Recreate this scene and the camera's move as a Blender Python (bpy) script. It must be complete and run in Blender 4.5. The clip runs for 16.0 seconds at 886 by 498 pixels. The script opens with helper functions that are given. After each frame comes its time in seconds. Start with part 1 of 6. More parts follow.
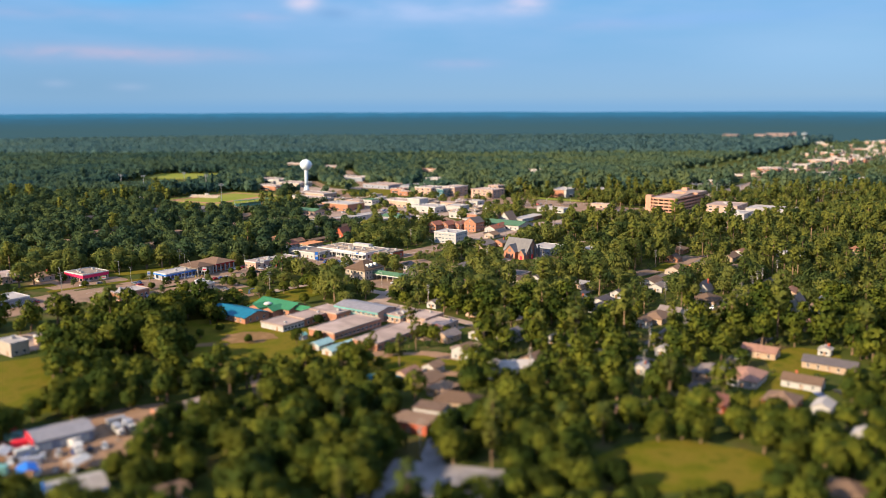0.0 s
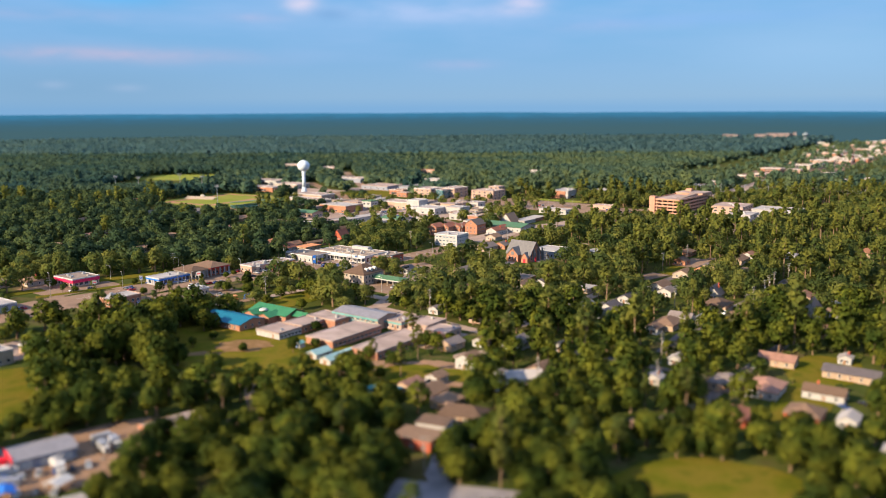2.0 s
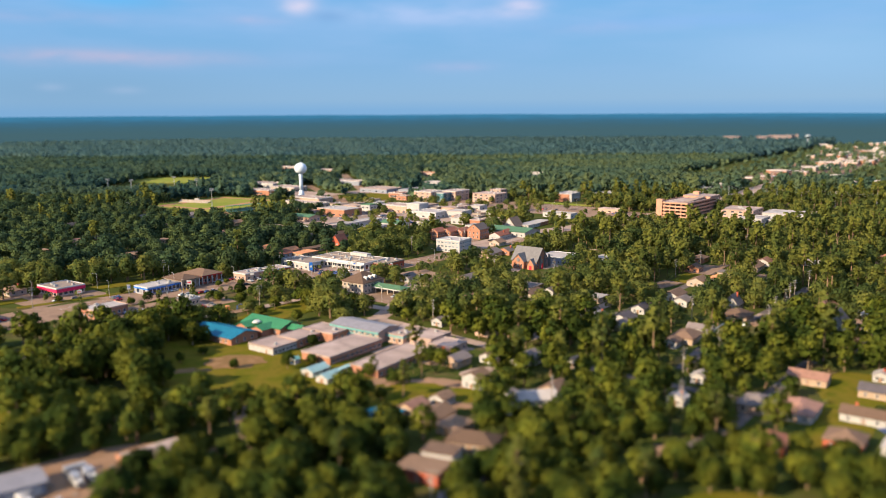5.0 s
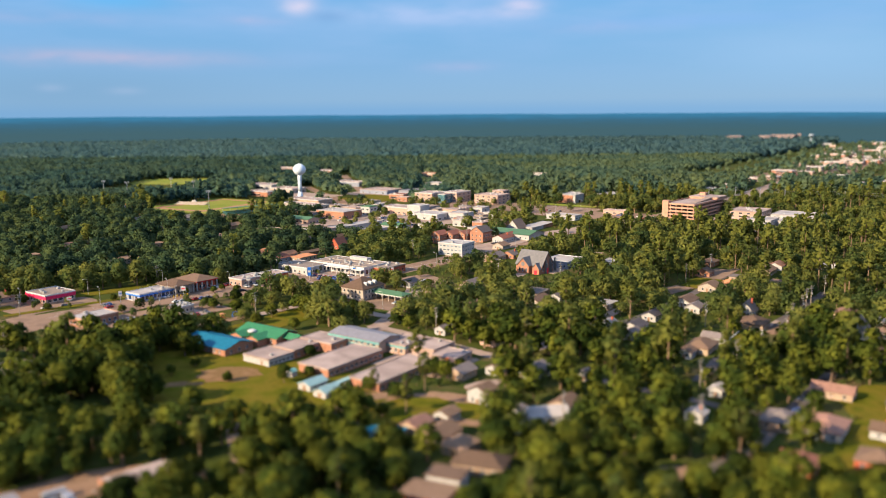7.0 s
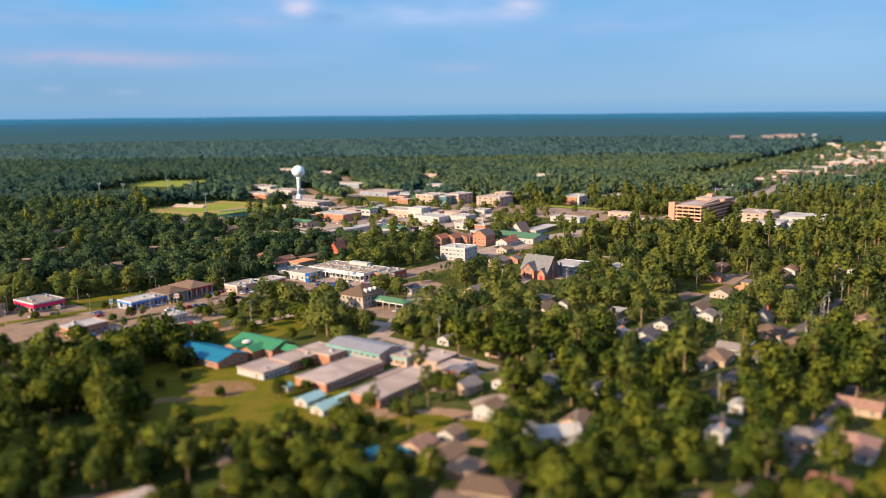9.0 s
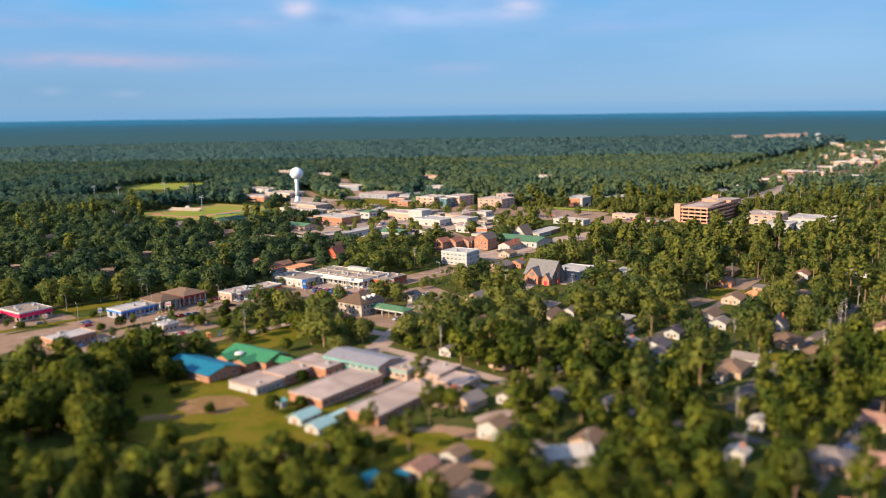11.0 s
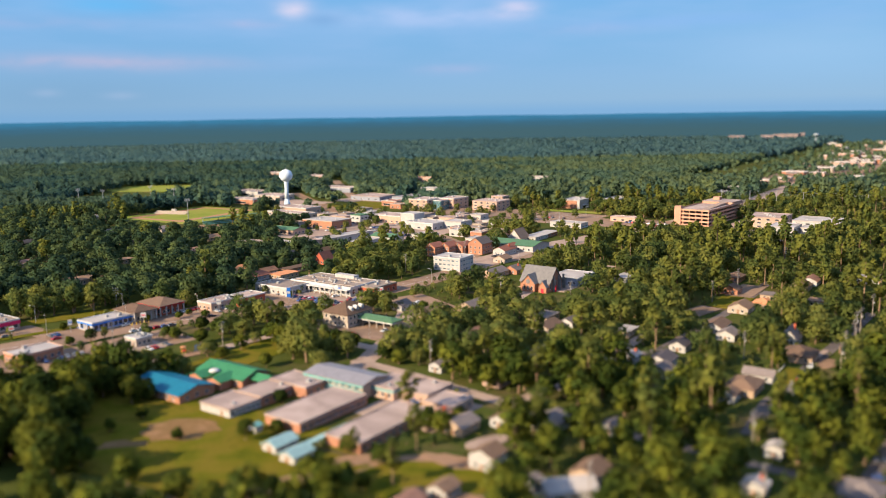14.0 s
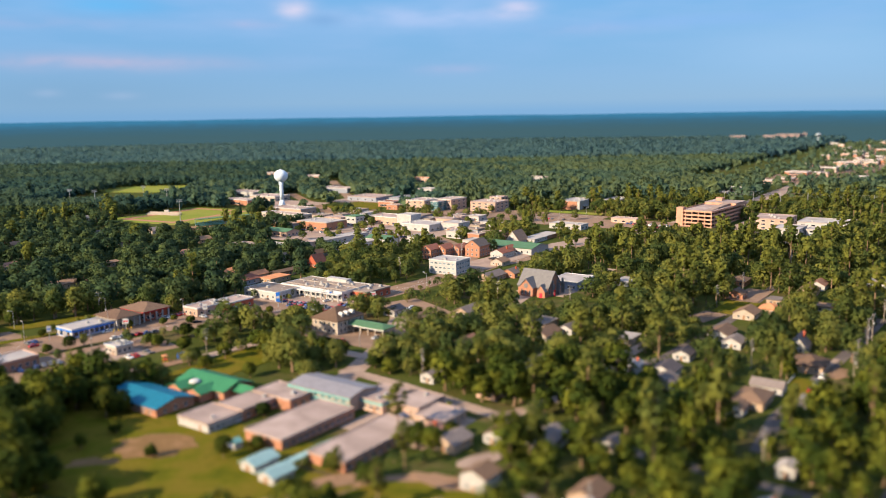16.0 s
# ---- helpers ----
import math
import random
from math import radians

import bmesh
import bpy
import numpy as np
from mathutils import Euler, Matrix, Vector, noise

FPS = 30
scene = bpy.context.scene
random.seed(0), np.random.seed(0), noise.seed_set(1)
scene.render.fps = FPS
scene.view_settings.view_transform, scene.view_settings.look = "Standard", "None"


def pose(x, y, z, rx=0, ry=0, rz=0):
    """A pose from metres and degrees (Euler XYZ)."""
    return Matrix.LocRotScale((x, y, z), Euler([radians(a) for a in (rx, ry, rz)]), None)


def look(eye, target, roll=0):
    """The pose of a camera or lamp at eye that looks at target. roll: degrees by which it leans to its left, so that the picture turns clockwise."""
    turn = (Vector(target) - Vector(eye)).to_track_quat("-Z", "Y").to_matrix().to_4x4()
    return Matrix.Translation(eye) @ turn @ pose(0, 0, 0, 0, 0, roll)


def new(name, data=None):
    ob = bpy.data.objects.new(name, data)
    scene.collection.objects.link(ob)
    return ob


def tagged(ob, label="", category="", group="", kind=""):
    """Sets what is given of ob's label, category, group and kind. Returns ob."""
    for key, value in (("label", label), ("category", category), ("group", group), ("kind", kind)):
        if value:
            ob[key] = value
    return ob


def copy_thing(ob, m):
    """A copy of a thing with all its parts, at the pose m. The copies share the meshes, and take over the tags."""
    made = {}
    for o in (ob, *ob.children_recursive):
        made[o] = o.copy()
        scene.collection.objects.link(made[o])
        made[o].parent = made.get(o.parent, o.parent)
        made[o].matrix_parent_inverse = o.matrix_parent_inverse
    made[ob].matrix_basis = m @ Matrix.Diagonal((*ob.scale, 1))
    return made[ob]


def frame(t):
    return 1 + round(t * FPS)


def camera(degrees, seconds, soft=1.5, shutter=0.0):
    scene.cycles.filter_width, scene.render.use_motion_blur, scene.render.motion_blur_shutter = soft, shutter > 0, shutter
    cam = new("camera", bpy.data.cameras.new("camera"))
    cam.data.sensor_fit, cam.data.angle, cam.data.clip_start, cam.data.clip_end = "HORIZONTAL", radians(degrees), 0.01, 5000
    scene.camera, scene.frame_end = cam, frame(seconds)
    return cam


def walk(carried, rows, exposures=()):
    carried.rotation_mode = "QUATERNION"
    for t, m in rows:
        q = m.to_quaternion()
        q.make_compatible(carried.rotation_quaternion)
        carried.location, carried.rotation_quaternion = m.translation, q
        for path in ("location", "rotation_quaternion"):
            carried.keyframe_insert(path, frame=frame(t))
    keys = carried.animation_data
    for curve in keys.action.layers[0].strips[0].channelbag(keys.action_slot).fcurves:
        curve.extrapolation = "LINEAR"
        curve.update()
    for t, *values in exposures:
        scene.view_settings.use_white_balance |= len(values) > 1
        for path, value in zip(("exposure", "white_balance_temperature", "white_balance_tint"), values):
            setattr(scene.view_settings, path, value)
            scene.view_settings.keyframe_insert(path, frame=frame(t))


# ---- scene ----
cam = camera(56, 16.0, 0.7)
# a very wide aperture gives the narrow band of sharpness of a miniature
cam.data.dof.use_dof = True
cam.data.dof.focus_distance = 600
cam.data.dof.aperture_fstop = 0.0122
PATH = [
    (0.0, look((0.00, 0.00, 105.00), (0.00, 492.88, 20.92), -0.185)),
    (1.0, look((-1.04, 7.68, 104.42), (-0.33, 500.60, 20.59), -0.219)),
    (2.0, look((-2.07, 15.41, 103.88), (-0.90, 508.37, 20.28), -0.254)),
    (3.0, look((-3.04, 23.24, 103.40), (-1.56, 516.25, 20.15), -0.273)),
    (4.0, look((-3.95, 31.21, 103.04), (-2.03, 524.32, 20.34), -0.261)),
    (5.0, look((-4.77, 39.37, 102.80), (-2.55, 532.52, 20.39), -0.294)),
    (6.0, look((-5.50, 47.64, 102.68), (-3.25, 540.79, 20.21), -0.366)),
    (7.0, look((-6.14, 55.96, 102.62), (-3.99, 549.12, 20.20), -0.409)),
    (8.0, look((-6.71, 64.25, 102.60), (-4.67, 557.43, 20.30), -0.476)),
    (9.0, look((-7.18, 72.46, 102.58), (-5.35, 565.66, 20.45), -0.536)),
    (10.0, look((-7.47, 80.56, 102.52), (-6.01, 573.81, 20.64), -0.542)),
    (10.6, look((-7.51, 85.39, 102.46), (-6.09, 578.66, 20.69), -0.656)),
    (11.2, look((-7.42, 90.19, 102.37), (-5.83, 583.47, 20.69), -0.798)),
    (11.6, look((-7.28, 93.38, 102.29), (-5.48, 586.67, 20.68), -0.834)),
    (12.0, look((-7.06, 96.55, 102.19), (-4.95, 589.86, 20.68), -0.832)),
    (12.4, look((-6.76, 99.72, 102.08), (-4.22, 593.05, 20.71), -0.818)),
    (12.8, look((-6.39, 102.89, 101.94), (-3.39, 596.23, 20.68), -0.820)),
    (13.2, look((-5.95, 106.04, 101.79), (-2.55, 599.38, 20.53), -0.851)),
    (13.6, look((-5.46, 109.19, 101.63), (-1.74, 602.53, 20.35), -0.879)),
    (14.0, look((-4.92, 112.33, 101.45), (-0.99, 605.68, 20.24), -0.872)),
    (14.4, look((-4.33, 115.47, 101.26), (-0.30, 608.83, 20.12), -0.852)),
    (14.8, look((-3.72, 118.61, 101.07), (0.31, 611.96, 19.90), -0.847)),
    (15.2, look((-3.08, 121.74, 100.87), (0.87, 615.09, 19.65), -0.853)),
    (15.6, look((-2.42, 124.87, 100.66), (1.38, 618.22, 19.46), -0.862)),
    (16.0, look((-1.75, 128.00, 100.46), (1.88, 621.36, 19.32), -0.871)),
]
walk(cam, PATH, [(0.0, 1.05), (16.0, 1.05)])

# ---- light: low warm sun from the left, blue sky with a few streaks of cloud ----
SUN_FROM = Vector((-0.84, -0.54, 0)).normalized()
SUN_UP = radians(27)
world = bpy.data.worlds.new("sky")
scene.world = world
world.use_nodes = True
wn, wl = world.node_tree.nodes, world.node_tree.links
wn.clear()
sky = wn.new("ShaderNodeTexSky")
sky.sky_type, sky.sun_disc = "NISHITA", False
sky.sun_elevation = SUN_UP
sky.sun_rotation = math.atan2(SUN_FROM.x, SUN_FROM.y)
sky.air_density, sky.dust_density, sky.ozone_density = 1.0, 0.3, 3.0
w_coord = wn.new("ShaderNodeTexCoord")
w_sep = wn.new("ShaderNodeSeparateXYZ")
wl.new(w_coord.outputs["Generated"], w_sep.inputs[0])


def w_math(op, a, b=0.0):
    n = wn.new("ShaderNodeMath")
    n.operation = op
    for i, v in enumerate((a, b)):
        if isinstance(v, (int, float)):
            n.inputs[i].default_value = v
        else:
            wl.new(v, n.inputs[i])
    return n.outputs[0]


def w_ramp(fac, stops):
    n = wn.new("ShaderNodeValToRGB")
    el = n.color_ramp.elements
    while len(el) < len(stops):
        el.new(0.5)
    for e, (p, c) in zip(el, stops):
        e.position, e.color = p, (*c, 1)
    wl.new(fac, n.inputs[0])
    return n.outputs[0]


def w_mix(fac, a, b, blend="MIX"):
    n = wn.new("ShaderNodeMixRGB")
    n.blend_type = blend
    for i, v in enumerate((fac, a, b)):
        if isinstance(v, (int, float)):
            n.inputs[i].default_value = v
        elif isinstance(v, tuple):
            n.inputs[i].default_value = (*v, 1)
        else:
            wl.new(v, n.inputs[i])
    return n.outputs[0]


def w_cloud(az, up, wide, tall):
    """A soft streak of cloud round an azimuth and an elevation, in radians."""
    a = w_math("DIVIDE", w_math("SUBTRACT", w_math("ARCTAN2", w_sep.outputs[0], w_sep.outputs[1]), az), wide)
    e = w_math("DIVIDE", w_math("SUBTRACT", w_sep.outputs[2], up), tall)
    r = w_math("ADD", w_math("MULTIPLY", a, a), w_math("MULTIPLY", e, e))
    return w_math("POWER", 2.718, w_math("MULTIPLY", r, -1.0))


deep = w_ramp(w_sep.outputs[2], [(0.0, (0.15, 0.37, 0.66)), (0.012, (0.205, 0.405, 0.655)), (0.05, (0.182, 0.395, 0.685)), (0.16, (0.15, 0.415, 0.765)), (0.4, (0.36, 0.52, 0.90)), (0.9, (0.41, 0.56, 0.90))])
scaled = w_mix(1.0, sky.outputs[0], (0.12, 0.12, 0.12), "MULTIPLY")
base_sky = w_mix(0.9, scaled, deep)
w_map = wn.new("ShaderNodeMapping")
w_map.inputs["Scale"].default_value = (3.0, 3.0, 16.0)
w_map.inputs["Location"].default_value = (0.4, 0.0, 0.3)
wl.new(w_coord.outputs["Generated"], w_map.inputs[0])
w_noise = wn.new("ShaderNodeTexNoise")
w_noise.inputs["Scale"].default_value, w_noise.inputs["Detail"].default_value = 2.2, 6.0
wl.new(w_map.outputs[0], w_noise.inputs["Vector"])
veil = w_ramp(w_noise.outputs[0], [(0.42, (0, 0, 0)), (0.75, (0.5, 0.5, 0.5))])
with_veil = w_mix(w_mix(1.0, veil, w_ramp(w_sep.outputs[2], [(0.02, (0, 0, 0)), (0.13, (1, 1, 1))]), "MULTIPLY"), base_sky, (0.36, 0.51, 0.80))
w_map2 = wn.new("ShaderNodeMapping")
w_map2.inputs["Scale"].default_value = (9.0, 9.0, 30.0)
wl.new(w_coord.outputs["Generated"], w_map2.inputs[0])
w_noise2 = wn.new("ShaderNodeTexNoise")
w_noise2.inputs["Scale"].default_value, w_noise2.inputs["Detail"].default_value = 2.0, 7.0
wl.new(w_map2.outputs[0], w_noise2.inputs["Vector"])
soft_fluff = w_ramp(w_noise2.outputs[0], [(0.36, (0.4, 0.4, 0.4)), (0.60, (1, 1, 1))])
# clouds: azimuth, height, half width, half height, strength, raggedness, colour
with_clouds = with_veil
for az, up, wide, tall, strength, ragged, tone in (
        (-0.377, 0.058, 0.125, 0.0085, 0.95, 1, (0.45, 0.46, 0.65)), (-0.216, 0.1016, 0.035, 0.0050, 0.6, 1, (0.46, 0.48, 0.70)), (-0.434, 0.0986, 0.10, 0.0065, 0.4, 1, (0.40, 0.46, 0.70)),
        (-0.360, 0.1190, 0.055, 0.0090, 0.7, 0, (0.13, 0.46, 0.84)), (-0.010, 0.1080, 0.10, 0.0130, 0.75, 1, (0.42, 0.55, 0.83)), (-0.161, 0.1185, 0.018, 0.0100, 1.0, 1, (0.62, 0.62, 0.80)),
        (-0.126, 0.1060, 0.020, 0.0060, 0.8, 0, (0.20, 0.39, 0.68)), (0.095, 0.1150, 0.026, 0.0085, 1.1, 1, (0.62, 0.62, 0.82)), (0.185, 0.0915, 0.055, 0.0060, 0.5, 1, (0.42, 0.48, 0.74)),
        (0.021, 0.0490, 0.032, 0.0055, 0.6, 1, (0.43, 0.47, 0.70)), (0.306, 0.0965, 0.13, 0.0065, 0.5, 0, (0.24, 0.45, 0.80)), (0.423, 0.0580, 0.13, 0.0300, 0.5, 0, (0.31, 0.53, 0.78)),
        (-0.423, 0.0220, 0.16, 0.0260, 0.65, 0, (0.20, 0.37, 0.57)), (-0.427, 0.0260, 0.013, 0.0040, 0.4, 0, (0.36, 0.48, 0.68)), (-0.353, 0.0230, 0.017, 0.0040, 0.4, 0, (0.36, 0.48, 0.68))):
    cover = w_math("MULTIPLY", w_cloud(az, up, wide, tall), strength)
    with_clouds = w_mix(w_mix(1.0, cover, soft_fluff, "MULTIPLY") if ragged else cover, with_clouds, tone)
w_bg = wn.new("ShaderNodeBackground")
w_bg.inputs[1].default_value = 0.54
wl.new(with_clouds, w_bg.inputs[0])
w_out = wn.new("ShaderNodeOutputWorld")
wl.new(w_bg.outputs[0], w_out.inputs[0])

sun = new("sun", bpy.data.lights.new("sun", "SUN"))
sun.data.energy, sun.data.angle, sun.data.color = 5.0, radians(0.6), (1.0, 0.785, 0.535)
sun.matrix_world = look(SUN_FROM * 10 * math.cos(SUN_UP) + Vector((0, 0, 10 * math.sin(SUN_UP))), (0, 0, 0))

# ---- materials ----


def material(name, stops, scale, rough=0.8, metal=0.0, fine=0.0, bump=0.0, bump_scale=0.0, vary=0.0, island=0.0, translucent=0.0, spec=0.12, span=0.4):
    """A surface whose colour runs through stops by a coarse noise; fine: how far a small grain lightens and darkens it;
    vary and island: how far one object, or one loose piece, differs from the next."""
    m = bpy.data.materials.new(name)
    m.use_nodes = True
    n, l = m.node_tree.nodes, m.node_tree.links
    b = n["Principled BSDF"]
    b.inputs["Roughness"].default_value, b.inputs["Metallic"].default_value = rough, metal
    b.inputs["Specular IOR Level"].default_value = spec
    pos = n.new("ShaderNodeNewGeometry")
    coarse = n.new("ShaderNodeTexNoise")
    coarse.inputs["Scale"].default_value, coarse.inputs["Detail"].default_value = scale, 5.0
    l.new(pos.outputs["Position"], coarse.inputs["Vector"])
    ramp = n.new("ShaderNodeValToRGB")
    el = ramp.color_ramp.elements
    while len(el) < len(stops):
        el.new(0.5)
    for i, (e, c) in enumerate(zip(el, stops)):
        e.position, e.color = 0.5 - span / 2 + span * i / max(1, len(stops) - 1), (*c, 1)
    l.new(coarse.outputs[0], ramp.inputs[0])
    colour = ramp.outputs[0]

    def times(factor_socket, low, high):
        nonlocal colour
        r = n.new("ShaderNodeMapRange")
        r.inputs["To Min"].default_value, r.inputs["To Max"].default_value = low, high
        l.new(factor_socket, r.inputs["Value"])
        mul = n.new("ShaderNodeVectorMath")
        mul.operation = "SCALE"
        l.new(colour, mul.inputs[0])
        l.new(r.outputs[0], mul.inputs["Scale"])
        colour = mul.outputs[0]

    if fine:
        grain = n.new("ShaderNodeTexNoise")
        grain.inputs["Scale"].default_value, grain.inputs["Detail"].default_value = scale * 9, 4.0
        l.new(pos.outputs["Position"], grain.inputs["Vector"])
        times(grain.outputs[0], 1 - fine, 1 + fine)
    if vary:
        info = n.new("ShaderNodeObjectInfo")
        times(info.outputs["Random"], 1 - vary, 1 + vary)
    if island:
        times(pos.outputs["Random Per Island"], 1 - island, 1 + island)
    l.new(colour, b.inputs["Base Color"])
    if bump:
        bn = n.new("ShaderNodeTexNoise")
        bn.inputs["Scale"].default_value = bump_scale
        l.new(pos.outputs["Position"], bn.inputs["Vector"])
        bp = n.new("ShaderNodeBump")
        bp.inputs["Strength"].default_value, bp.inputs["Distance"].default_value = bump, 0.05
        l.new(bn.outputs[0], bp.inputs["Height"])
        l.new(bp.outputs[0], b.inputs["Normal"])
    if translucent:
        t = n.new("ShaderNodeBsdfTranslucent")
        l.new(colour, t.inputs[0])
        mix = n.new("ShaderNodeMixShader")
        mix.inputs[0].default_value = translucent
        l.new(b.outputs[0], mix.inputs[1])
        l.new(t.outputs[0], mix.inputs[2])
        l.new(mix.outputs[0], n["Material Output"].inputs[0])
    return m


def plain(name, c, rough=0.7, metal=0.0, scale=0.6, spread=0.12, **k):
    lo, hi = tuple(v * (1 - spread) for v in c), tuple(min(1, v * (1 + spread)) for v in c)
    return material(name, [lo, c, hi], scale, rough, metal, fine=0.10, **k)


GRASS = material("grass", [(0.075, 0.062, 0.022), (0.060, 0.070, 0.016), (0.045, 0.060, 0.012), (0.11, 0.082, 0.04)], 0.035, 0.95, fine=0.25, bump=0.3, bump_scale=3, spec=0.03)
LAWN = material("lawn", [(0.064, 0.072, 0.006), (0.097, 0.096, 0.008), (0.132, 0.104, 0.014), (0.075, 0.082, 0.007)], 0.09, 0.95, fine=0.18, bump=0.3, bump_scale=3, spec=0.03)
PLAYFIELD = material("playing_field", [(0.15, 0.19, 0.03), (0.19, 0.215, 0.04), (0.23, 0.21, 0.055)], 0.03, 0.95, fine=0.15, spec=0.03)
DIRT = material("dirt", [(0.21, 0.125, 0.075), (0.25, 0.155, 0.098), (0.155, 0.098, 0.06)], 0.08, 0.95, fine=0.2)
WORN = material("worn_turf", [(0.225, 0.125, 0.062), (0.165, 0.100, 0.040), (0.245, 0.140, 0.074)], 0.16, 0.95, fine=0.25)
# pale paving with bluish tree shade put into its base colour
SHADEPAVE = material("blue_shade_pavement", [(0.19, 0.175, 0.185), (0.26, 0.24, 0.245), (0.15, 0.14, 0.15)], 0.09, 0.7, fine=0.15)
ASPHALT = material("asphalt", [(0.190, 0.124, 0.086), (0.245, 0.163, 0.113), (0.140, 0.096, 0.070)], 0.05, 0.9, fine=0.18)
CONCRETE = material("concrete", [(0.275, 0.198, 0.157), (0.32, 0.24, 0.194), (0.22, 0.157, 0.125)], 0.07, 0.9, fine=0.12)
OAK_LEAF = material("oak_leaves", [(0.022, 0.038, 0.006), (0.052, 0.070, 0.009), (0.106, 0.114, 0.013), (0.036, 0.056, 0.009)], 0.075, 0.8, fine=0.2, vary=0.25, island=0.2, translucent=0.22, spec=0.08, span=0.26)
PINE_LEAF = material("pine_needles", [(0.084, 0.108, 0.026), (0.170, 0.178, 0.034), (0.076, 0.106, 0.028)], 0.05, 0.8, fine=0.2, vary=0.2, island=0.14, translucent=0.42, spec=0.08, span=0.26)
# haze put into the base colour: distant leaves are bluer and lighter
HAZE_FAR_LEAF = material("haze_tinted_distant_leaves", [(0.084, 0.156, 0.110), (0.118, 0.184, 0.110), (0.164, 0.212, 0.094), (0.092, 0.166, 0.120)], 0.008, 0.8, fine=0.15, island=0.06, translucent=0.5, spec=0.05)
HAZE_BLUE_LEAF = material("haze_blue_leaves", [(0.084, 0.170, 0.176), (0.098, 0.184, 0.178), (0.118, 0.196, 0.166)], 0.005, 0.8, fine=0.12, island=0.03, translucent=0.5, spec=0.05)
# darker, bluer copy for the west, with shade and haze in the colour
HAZE_SHADE_LEAF = material("haze_shade_leaves", [(0.044, 0.098, 0.084), (0.060, 0.116, 0.088), (0.088, 0.138, 0.080), (0.050, 0.106, 0.092)], 0.008, 0.8, fine=0.15, island=0.06, translucent=0.5, spec=0.05)
# blue and brightness raised in the base colour to stand for haze
MID_LEAF = material("haze_tinted_town_leaves", [(0.058, 0.088, 0.026), (0.118, 0.144, 0.034), (0.196, 0.200, 0.044), (0.078, 0.114, 0.034)], 0.05, 0.8, fine=0.2, island=0.14, translucent=0.42, spec=0.08, span=0.26)
# tree shade on the residential streets is put into this darker asphalt
SHADEASPHALT = material("shade_toned_asphalt", [(0.10, 0.085, 0.080), (0.13, 0.108, 0.10), (0.08, 0.068, 0.066)], 0.08, 0.9, fine=0.18)
# blue raised in this dark leaf to stand for haze and bluish shade
DARK_LEAF = material("dark_oak_leaves_haze_tint", [(0.028, 0.056, 0.030), (0.048, 0.082, 0.036), (0.086, 0.118, 0.040), (0.038, 0.070, 0.036)], 0.05, 0.8, fine=0.2, island=0.14, translucent=0.34, spec=0.08, span=0.26)
BARK = material("bark", [(0.16, 0.105, 0.065), (0.22, 0.15, 0.10)], 0.8, 0.9, fine=0.3)
BRICK = material("brick", [(0.31, 0.145, 0.09), (0.37, 0.18, 0.115), (0.26, 0.12, 0.075)], 0.5, 0.85, fine=0.25)
REDBRICK = material("red_brick", [(0.33, 0.075, 0.045), (0.40, 0.11, 0.06)], 0.5, 0.85, fine=0.25)
PALEBRICK = material("pale_brick", [(0.36, 0.245, 0.19), (0.43, 0.30, 0.235)], 0.3, 0.85, fine=0.15)
WHITEWALL = plain("white_siding", (0.37, 0.36, 0.35), 0.7)
CREAM = plain("cream_stucco", (0.36, 0.305, 0.255), 0.8)
TANWALL = plain("tan_brick", (0.36, 0.265, 0.19), 0.85)
PINKWALL = plain("pink_stucco", (0.44, 0.29, 0.225), 0.8)
SLATEWALL = plain("grey_blue_siding", (0.23, 0.25, 0.30), 0.8)
BROWNWALL = plain("brown_siding", (0.26, 0.15, 0.09), 0.8)
GREYROOF = material("gravel_roof", [(0.325, 0.252, 0.222), (0.39, 0.305, 0.27), (0.27, 0.208, 0.184), (0.355, 0.275, 0.243)], 0.05, 0.9, fine=0.12)
WHITEROOF = material("white_membrane", [(0.32, 0.29, 0.275), (0.385, 0.355, 0.335), (0.25, 0.225, 0.21)], 0.06, 0.7, fine=0.1)
DARKGRAVEL = material("dark_gravel_roof", [(0.20, 0.155, 0.13), (0.26, 0.21, 0.175), (0.17, 0.135, 0.115)], 0.06, 0.9, fine=0.15)
STEELROOF = plain("grey_metal_roof", (0.27, 0.255, 0.265), 0.5, 0.3)
BLUEROOF = plain("blue_metal_roof", (0.013, 0.140, 0.225), 0.5, 0.1)
GREENROOF = plain("green_metal_roof", (0.042, 0.185, 0.085), 0.5, 0.1)
DARKGREEN = plain("dark_green_roof", (0.08, 0.165, 0.085), 0.55, 0.1)
TEAL = plain("teal_paint", (0.14, 0.32, 0.31), 0.55)
PALETEAL = plain("faded_teal_metal", (0.25, 0.39, 0.39), 0.6)
BROWNROOF = plain("brown_shingles", (0.135, 0.088, 0.062), 0.9, vary=0.25)
DARKROOF = plain("charcoal_shingles", (0.085, 0.075, 0.08), 0.9, vary=0.2)
SLATEROOF = plain("grey_shingles", (0.165, 0.138, 0.128), 0.9, vary=0.25)
CHURCHROOF = plain("weathered_grey_slates", (0.165, 0.160, 0.162), 0.85, vary=0.1)
TANROOF = plain("tan_shingles", (0.24, 0.155, 0.105), 0.9, vary=0.25)
PINKROOF = plain("faded_red_shingles", (0.28, 0.155, 0.115), 0.9, vary=0.2)
REDROOF = plain("red_brown_shingles", (0.24, 0.10, 0.07), 0.9, vary=0.15)
ORANGEROOF = plain("orange_tiles", (0.45, 0.20, 0.10), 0.9, vary=0.15)
GARAGEWALL = material("pink_concrete", [(0.40, 0.22, 0.15), (0.47, 0.27, 0.19)], 0.3, 0.85, fine=0.15)
BRIGHTRED = plain("red_paint", (0.62, 0.03, 0.05), 0.5)
